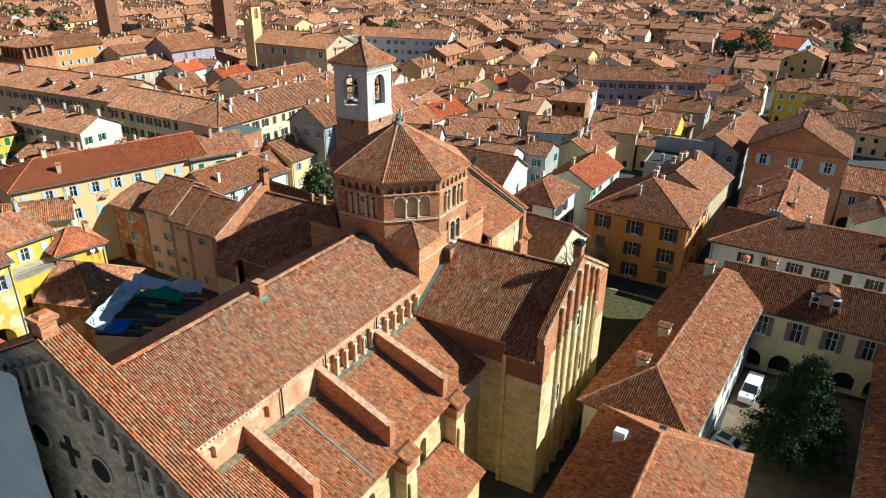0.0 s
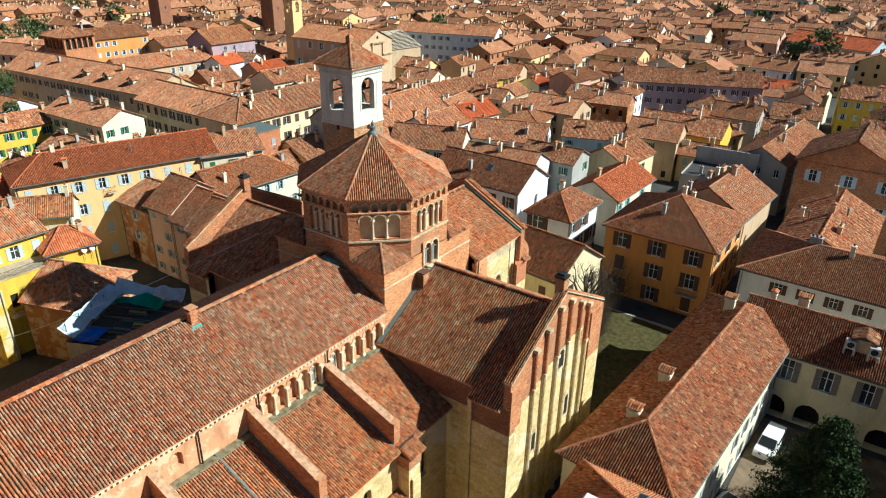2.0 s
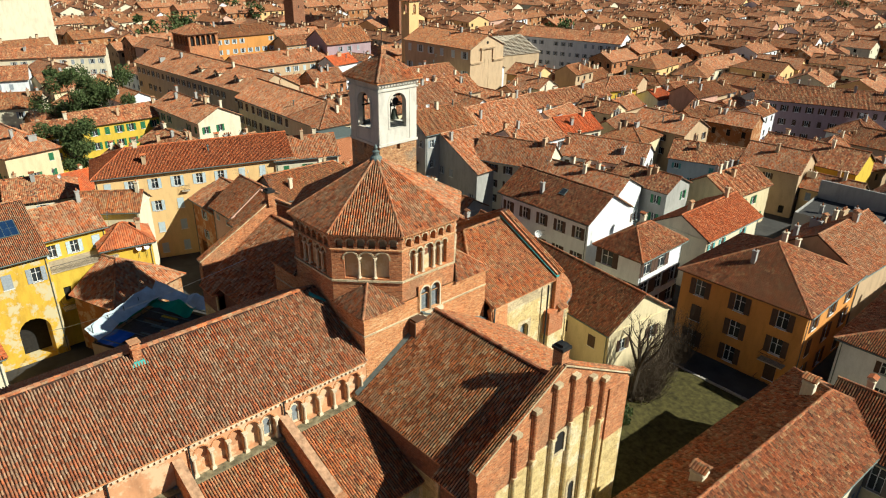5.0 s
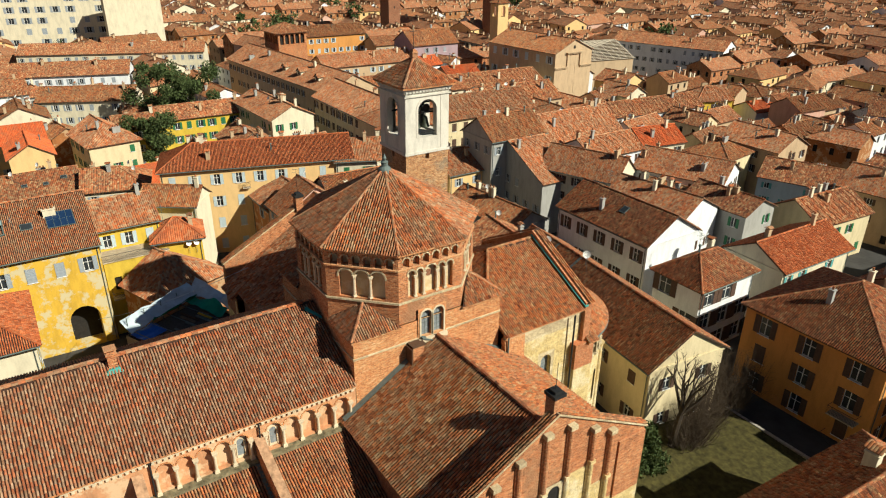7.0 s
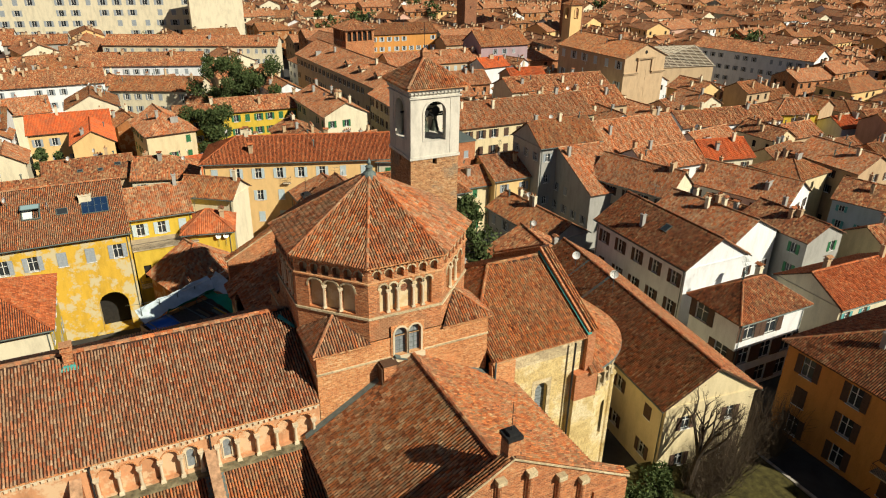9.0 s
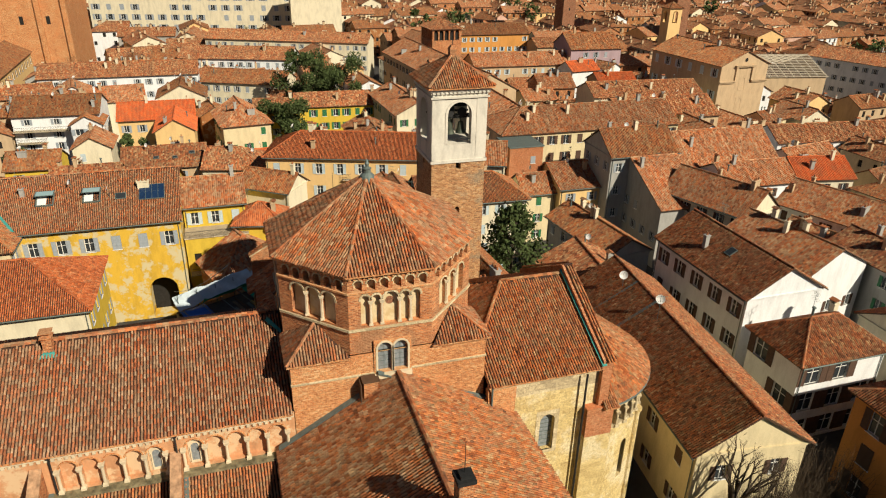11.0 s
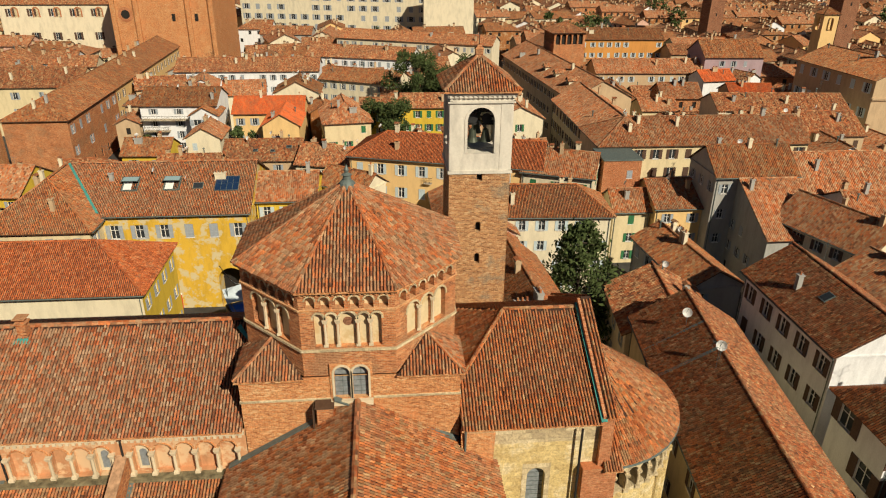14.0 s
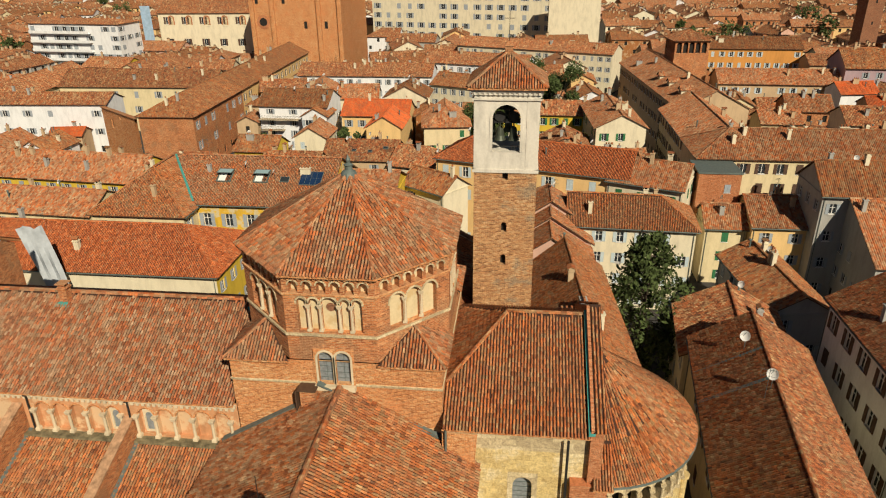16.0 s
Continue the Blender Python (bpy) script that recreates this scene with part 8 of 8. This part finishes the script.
def thicket(x, y, h, r, seed, stems=170):
    """A dense bush of thin bare stems that fan out from one root, each with side twigs."""
    rng = random.Random(seed)
    ob = empty("thicket", pose(x, y, base_of(x)), "dense bare brown thicket of thin stems", "bush", "thickets by the lawn")
    b = Build()
    for _ in range(stems):
        a, k = rng.uniform(0, 2 * math.pi), rng.uniform(0, 1) ** 0.6
        p = Vector((math.cos(a) * 0.35 * r * k, math.sin(a) * 0.35 * r * k, -0.2))
        top = h * rng.uniform(0.45, 1.0) * (1.1 - 0.35 * k)
        d = Vector((math.cos(a) * r * k * 0.75, math.sin(a) * r * k * 0.75, top))
        rad = rng.uniform(0.02, 0.05)
        for i in range(4):
            q = p + d / 4 + Vector((rng.gauss(0, 0.16), rng.gauss(0, 0.16), 0))
            b.tube(p, q, rad, rad * 0.75, 4, 0, False)
            if i:
                for _ in range(2):
                    w = q + Vector((rng.gauss(0, 0.6), rng.gauss(0, 0.6), rng.uniform(0.2, 1.0)))
                    b.tube(q, w, rad * 0.55, rad * 0.3, 3, 0, False)
            p, rad = q, rad * 0.75
    part("crown", b, TWIG, ob)


for x, y, h, r, k in ((-27.8, 90.6, 7.0, 2.4, 1), (-29.0, 93.4, 8.5, 3.0, 2), (-30.6, 97.0, 9.5, 3.2, 3), (-28.0, 88.4, 5.0, 2.0, 4), (-29.6, 100.4, 8.0, 2.6, 5)):
    thicket(x, y, h, r, k)
for x, y, h, r, k in ((-29.8, 84.0, 3.4, 1.9, 301), (-27.9, 82.6, 2.6, 1.7, 302), (-29.2, 80.4, 3.0, 2.0, 303)):
    broadleaf(x, y, h, r, k, 3000, size=0.16, label="dark green evergreen bush on the lawn")
bare_tree(-236, 4, 18, 21, "bare winter tree beside a far church")
for x, y, h, r, s in ((-180, 70, 25, 6.5, 1), (-182, 79, 25, 6, 2), (-158, 63, 17, 5, 3), (-150, 85, 12, 3, 4), (-296, 62, 15, 5, 5), (-157.5, 29.0, 11, 2.6, 6), (-165, 3, 7, 3, 7)):
    broadleaf(x, y, h, r, s, 9000 if h > 16 else 3500, size=0.3)
rng = random.Random(77)
for i in range(46):
    a, d = radians(rng.uniform(0, 128)), rng.uniform(290, 660)
    x, y = -math.sin(a) * d, 30 + math.cos(a) * d
    if not overlaps(x, y, 2, 2, 0):
        broadleaf(x, y, rng.uniform(12, 20), rng.uniform(4, 8), 200 + i, 500, size=0.8, label="distant dark tree between the roofs")

# shrubs beside the lawn
for x, y, s in ((-16.6, 71.5, 1), (-17.2, 74.5, 2), (-30.5, 71, 3), (-29.5, 74, 4), (-31, 77.5, 5)):
    r2 = random.Random(s)
    ob = empty("shrub", pose(x, y, base_of(x) + (1.2 if x < -28 else 0.0)), "low green shrub by the church wall", "shrub", "shrubs by the wall")
    b = Build()
    leaf_cloud(b, r2, lambda: (r2.gauss(0, 0.7), r2.gauss(0, 0.7), abs(r2.gauss(0.5, 0.5))), 500, 0.16)
    part("foliage", b, LEAF, ob)

# ---- the builders' yard beside the nave ----
TARP_BLUE = plain("blue_tarpaulin", (0.02, 0.12, 0.5), 0.5, 0.0, 0.2, 1.0)
TARP_GREY = plain("grey_sheeting", (0.45, 0.52, 0.56), 0.6, 0.0, 0.25, 0.7)
NET_GREEN = plain("green_netting", (0.02, 0.25, 0.14), 0.8, 0.0, 0.2, 1.0)


def sheet(name, x0, x1, y0, y1, z, amp, mat, label, seed, tilt=(0, 0)):
    b = Build()
    n = 16
    P = {}
    for i in range(n + 1):
        for j in range(n + 1):
            x, y = x0 + (x1 - x0) * i / n, y0 + (y1 - y0) * j / n
            P[i, j] = Vector((x, y, z + tilt[0] * (i / n - 0.5) + tilt[1] * (j / n - 0.5) + amp * noise.noise(Vector((x * 0.6, y * 0.6, seed)))))
    for i in range(n):
        for j in range(n):
            b.face([P[i, j], P[i + 1, j], P[i + 1, j + 1], P[i, j + 1]])
            b.face([p - Vector((0, 0, 0.02)) for p in (P[i, j], P[i, j + 1], P[i + 1, j + 1], P[i + 1, j])])
    return thing(name, b, mat, label, "tarpaulin")


TURN_Y = pose(-73.5, 48.3, 0, 0, 0, 26)


def turned(ob, m):
    ob.matrix_world = m
    return ob


turned(sheet("tarpaulin", -3.7, -0.7, -5.4, -2.2, 10.15, 0.4, TARP_BLUE, "bright blue tarpaulin over building materials", 1), TURN_Y)
turned(sheet("tarpaulin", -5.0, -3.0, -5.6, 4.8, 11.5, 0.5, TARP_GREY, "crumpled grey sheeting along the edge of the opened roof", 2, (-1.1, 0.7)), TURN_Y)
turned(sheet("tarpaulin", -4.2, 5.6, 4.2, 5.7, 11.9, 0.9, TARP_GREY, "crumpled grey sheeting hung over scaffolding", 3, (-0.4, 1.3)), TURN_Y)
turned(sheet("netting", -3.5, -2.6, -2.5, 4.3, 11.0, 0.6, NET_GREEN, "crumpled green debris netting over scaffold poles", 4, (1.0, 0)), TURN_Y)
turned(sheet("netting", -3.0, 3.5, 2.8, 4.2, 11.1, 0.9, NET_GREEN, "crumpled green debris netting beside the sheeting", 5, (0, 0.8)), TURN_Y)
shed = empty("outbuilding", TURN_Y, "low building beside the nave with its roof taken off", "building")
b = Build()
cn = [(-4.3, -5.6), (6.0, -5.6), (6.0, 5.2), (-4.3, 5.2)]
for i in range(4):
    place, ln = along(cn[i], cn[(i + 1) % 4])
    wall_panel(b, place, 0, ln, 0, 9.9, [])
part("wall", b, WALLS["tan"], shed)
b = Build()
b.box(-4.25, 5.95, -5.55, 5.15, 9.3, 9.5)
part("deck", b, plain("dark_deck", (0.07, 0.062, 0.055), 0.9), shed)
footprint(-73.5, 48.3, 10.6, 11.2, 26)
yard = empty("scaffold", TURN_Y, "low scaffold frame over the opened roof", "scaffold")
for i in range(5):
    for x in (-4.15, 5.7):
        b = Build()
        b.tube((x, -5.2 + i * 2.5, 9.5), (x, -5.2 + i * 2.5, 12.2 if x < 0 else 11.0), 0.06, 0.06, 6)
        part("pole", b, LEAD, yard)
    b = Build()
    b.tube((-4.4, -5.2 + i * 2.5, 10.6), (5.9, -5.2 + i * 2.5, 10.6), 0.06, 0.06, 6)
    part("ledger", b, LEAD, yard)
YELLOW_BOARD = plain("yellow_board", (0.6, 0.42, 0.05), 0.7)
rngb = random.Random(4)
for i in range(16):
    b = Build()
    y = -5.4 + i * 0.6
    x0 = rngb.uniform(-3.6, 1.5)
    b.box(x0, x0 + rngb.uniform(2, 4.2), y, y + rngb.uniform(0.18, 0.4), 9.5, 9.6 + rngb.uniform(0, 0.12))
    part("board", b, YELLOW_BOARD if i % 5 == 4 else (WOOD_DARK, LEAD, EARTH)[i % 3], yard)
# tall folded sheet beside the nave
b = Build()
P = {}
for i in range(9):
    for j in range(13):
        u, z = -1.7 + 3.4 * i / 8, 7.5 + 12.5 * j / 12
        P[i, j] = (-70.5 + 0.3 * math.sin(u * 5 + j * 0.3), 11.4 + u - 0.22 * (j - 6), z - 0.25 * (j == 12) * math.sin(u * 3))
for i in range(8):
    for j in range(12):
        b.face([P[i, j], P[i + 1, j], P[i + 1, j + 1], P[i, j + 1]])
thing("scaffold_sheet", b, plain("pale_grey_sheet", (0.36, 0.39, 0.42), 0.7, 0.0, 0.2, 0.6), "tall pale grey sheet hung from scaffolding beside the nave", "sheeting")

# blue-grey sheeting on scaffolding before the church front
b = Build()
n = 14
for i in range(n):
    for j in range(n):
        def P(a, c):
            x = -57.0 + 15.2 * a / n
            z = 4 + 26.0 * c / n
            return (x + 0.0 * c, 17.6 + 0.35 * noise.noise(Vector((x * 0.5, z * 0.2, 3.3))), z if c < n else z - 0.35 * (n - a) * 0.3)
        b.face([P(i, j), P(i + 1, j), P(i + 1, j + 1), P(i, j + 1)])
thing("scaffold_sheet", b, plain("blue_grey_sheet", (0.42, 0.5, 0.56), 0.7, 0.0, 0.12, 0.4), "pale blue-grey protective sheet hung before the church front", "sheeting")

# cable from the crossing to the houses
b = Build()
pa, pb = Vector((-46.0, 49.0, 29.5)), Vector((-91.0, 39.8, 4.6))
prev = pa
for i in range(1, 25):
    k = i / 24
    q = pa.lerp(pb, k) - Vector((0, 0, 4 * 0.7 * k * (1 - k)))
    b.tube(prev, q, 0.03, 0.03, 4, 0, False)
    prev = q
thing("cable", b, TARP_GREY, "thin sagging cable from the church to the houses", "cable")

# roof machines and stacks of the court wing
def stack(x, y, z, label="pale rendered chimney stack with a small tiled cap", h=1.35):
    ob = empty("chimney_stack", pose(x, y, z), label, "chimney", "court chimneys")
    b = Build()
    b.box(-0.55, 0.55, -0.45, 0.45, -1.2, h)
    b.box(-0.63, 0.63, -0.53, 0.53, h - 0.25, h - 0.1)
    part("shaft", b, WALLS["pale"], ob)
    b = Build()
    for yy in (-0.4, 0.0, 0.3):
        b.box(-0.5, 0.5, yy, yy + 0.1, h, h + 0.3)
    part("vent", b, BRICK, ob)
    b = Build()
    roof_rows(b, [(-0.75, -0.65, h + 0.3), (0.75, -0.65, h + 0.3), (0.75, 0, h + 0.6), (-0.75, 0, h + 0.6)], 0, 1, 0.25, 0.06)
    roof_rows(b, [(0.75, 0.65, h + 0.3), (-0.75, 0.65, h + 0.3), (-0.75, 0, h + 0.6), (0.75, 0, h + 0.6)], 0, 1, 0.25, 0.06)
    part("cap", b, [roof_mat("red"), WOOD_DARK], ob, "", "stuff")


stack(-11.8, 69.6, 15.3)
stack(-12.2, 62.5, 15.1)
stack(-10.6, 88.0, 15.9)
stack(-3.6, 93.4, 15.9)
for i, (x, y) in enumerate(((2.2, 88.6), (4.5, 88.4))):
    ob = empty("air_conditioner", pose(x, y, 15.0, 0, 0, 8), "grey air-conditioning unit on the roof", "air conditioner", "roof units")
    b = Build()
    b.box(-0.5, 0.5, -0.35, 0.35, 0.1, 1.1)
    b.box(-0.55, -0.4, -0.4, 0.4, -0.6, 0.1)
    b.box(0.4, 0.55, -0.4, 0.4, -0.6, 0.1)
    part("case", b, plain("grey_metal", (0.5, 0.5, 0.49), 0.5, 0.3), ob)
    b = Build()
    b.tube((0, -0.36, 0.6), (0, -0.34, 0.6), 0.36, 0.36, 16)
    part("fan_grille", b, IRON, ob)
ob = empty("dormer", pose(3.4, 89.6, 15.4), "small dormer roof above the air-conditioning units", "dormer")
b = Build()
b.box(-1.0, 1.0, -0.9, 1.2, -0.6, 0.9)
part("wall", b, WALLS["tan"], ob)
b = Build()
roof_rows(b, [(-1.3, -1.2, 0.9), (-1.3, 1.5, 0.9), (0, 1.5, 1.5), (0, -1.2, 1.5)][::-1], 0, 1)
roof_rows(b, [(1.3, 1.5, 0.9), (1.3, -1.2, 0.9), (0, -1.2, 1.5), (0, 1.5, 1.5)][::-1], 0, 1)
part("roof", b, [roof_mat("brown"), WOOD_DARK], ob, "", "stuff")

# tiles that can be told apart, laid last
lay_single_tiles()
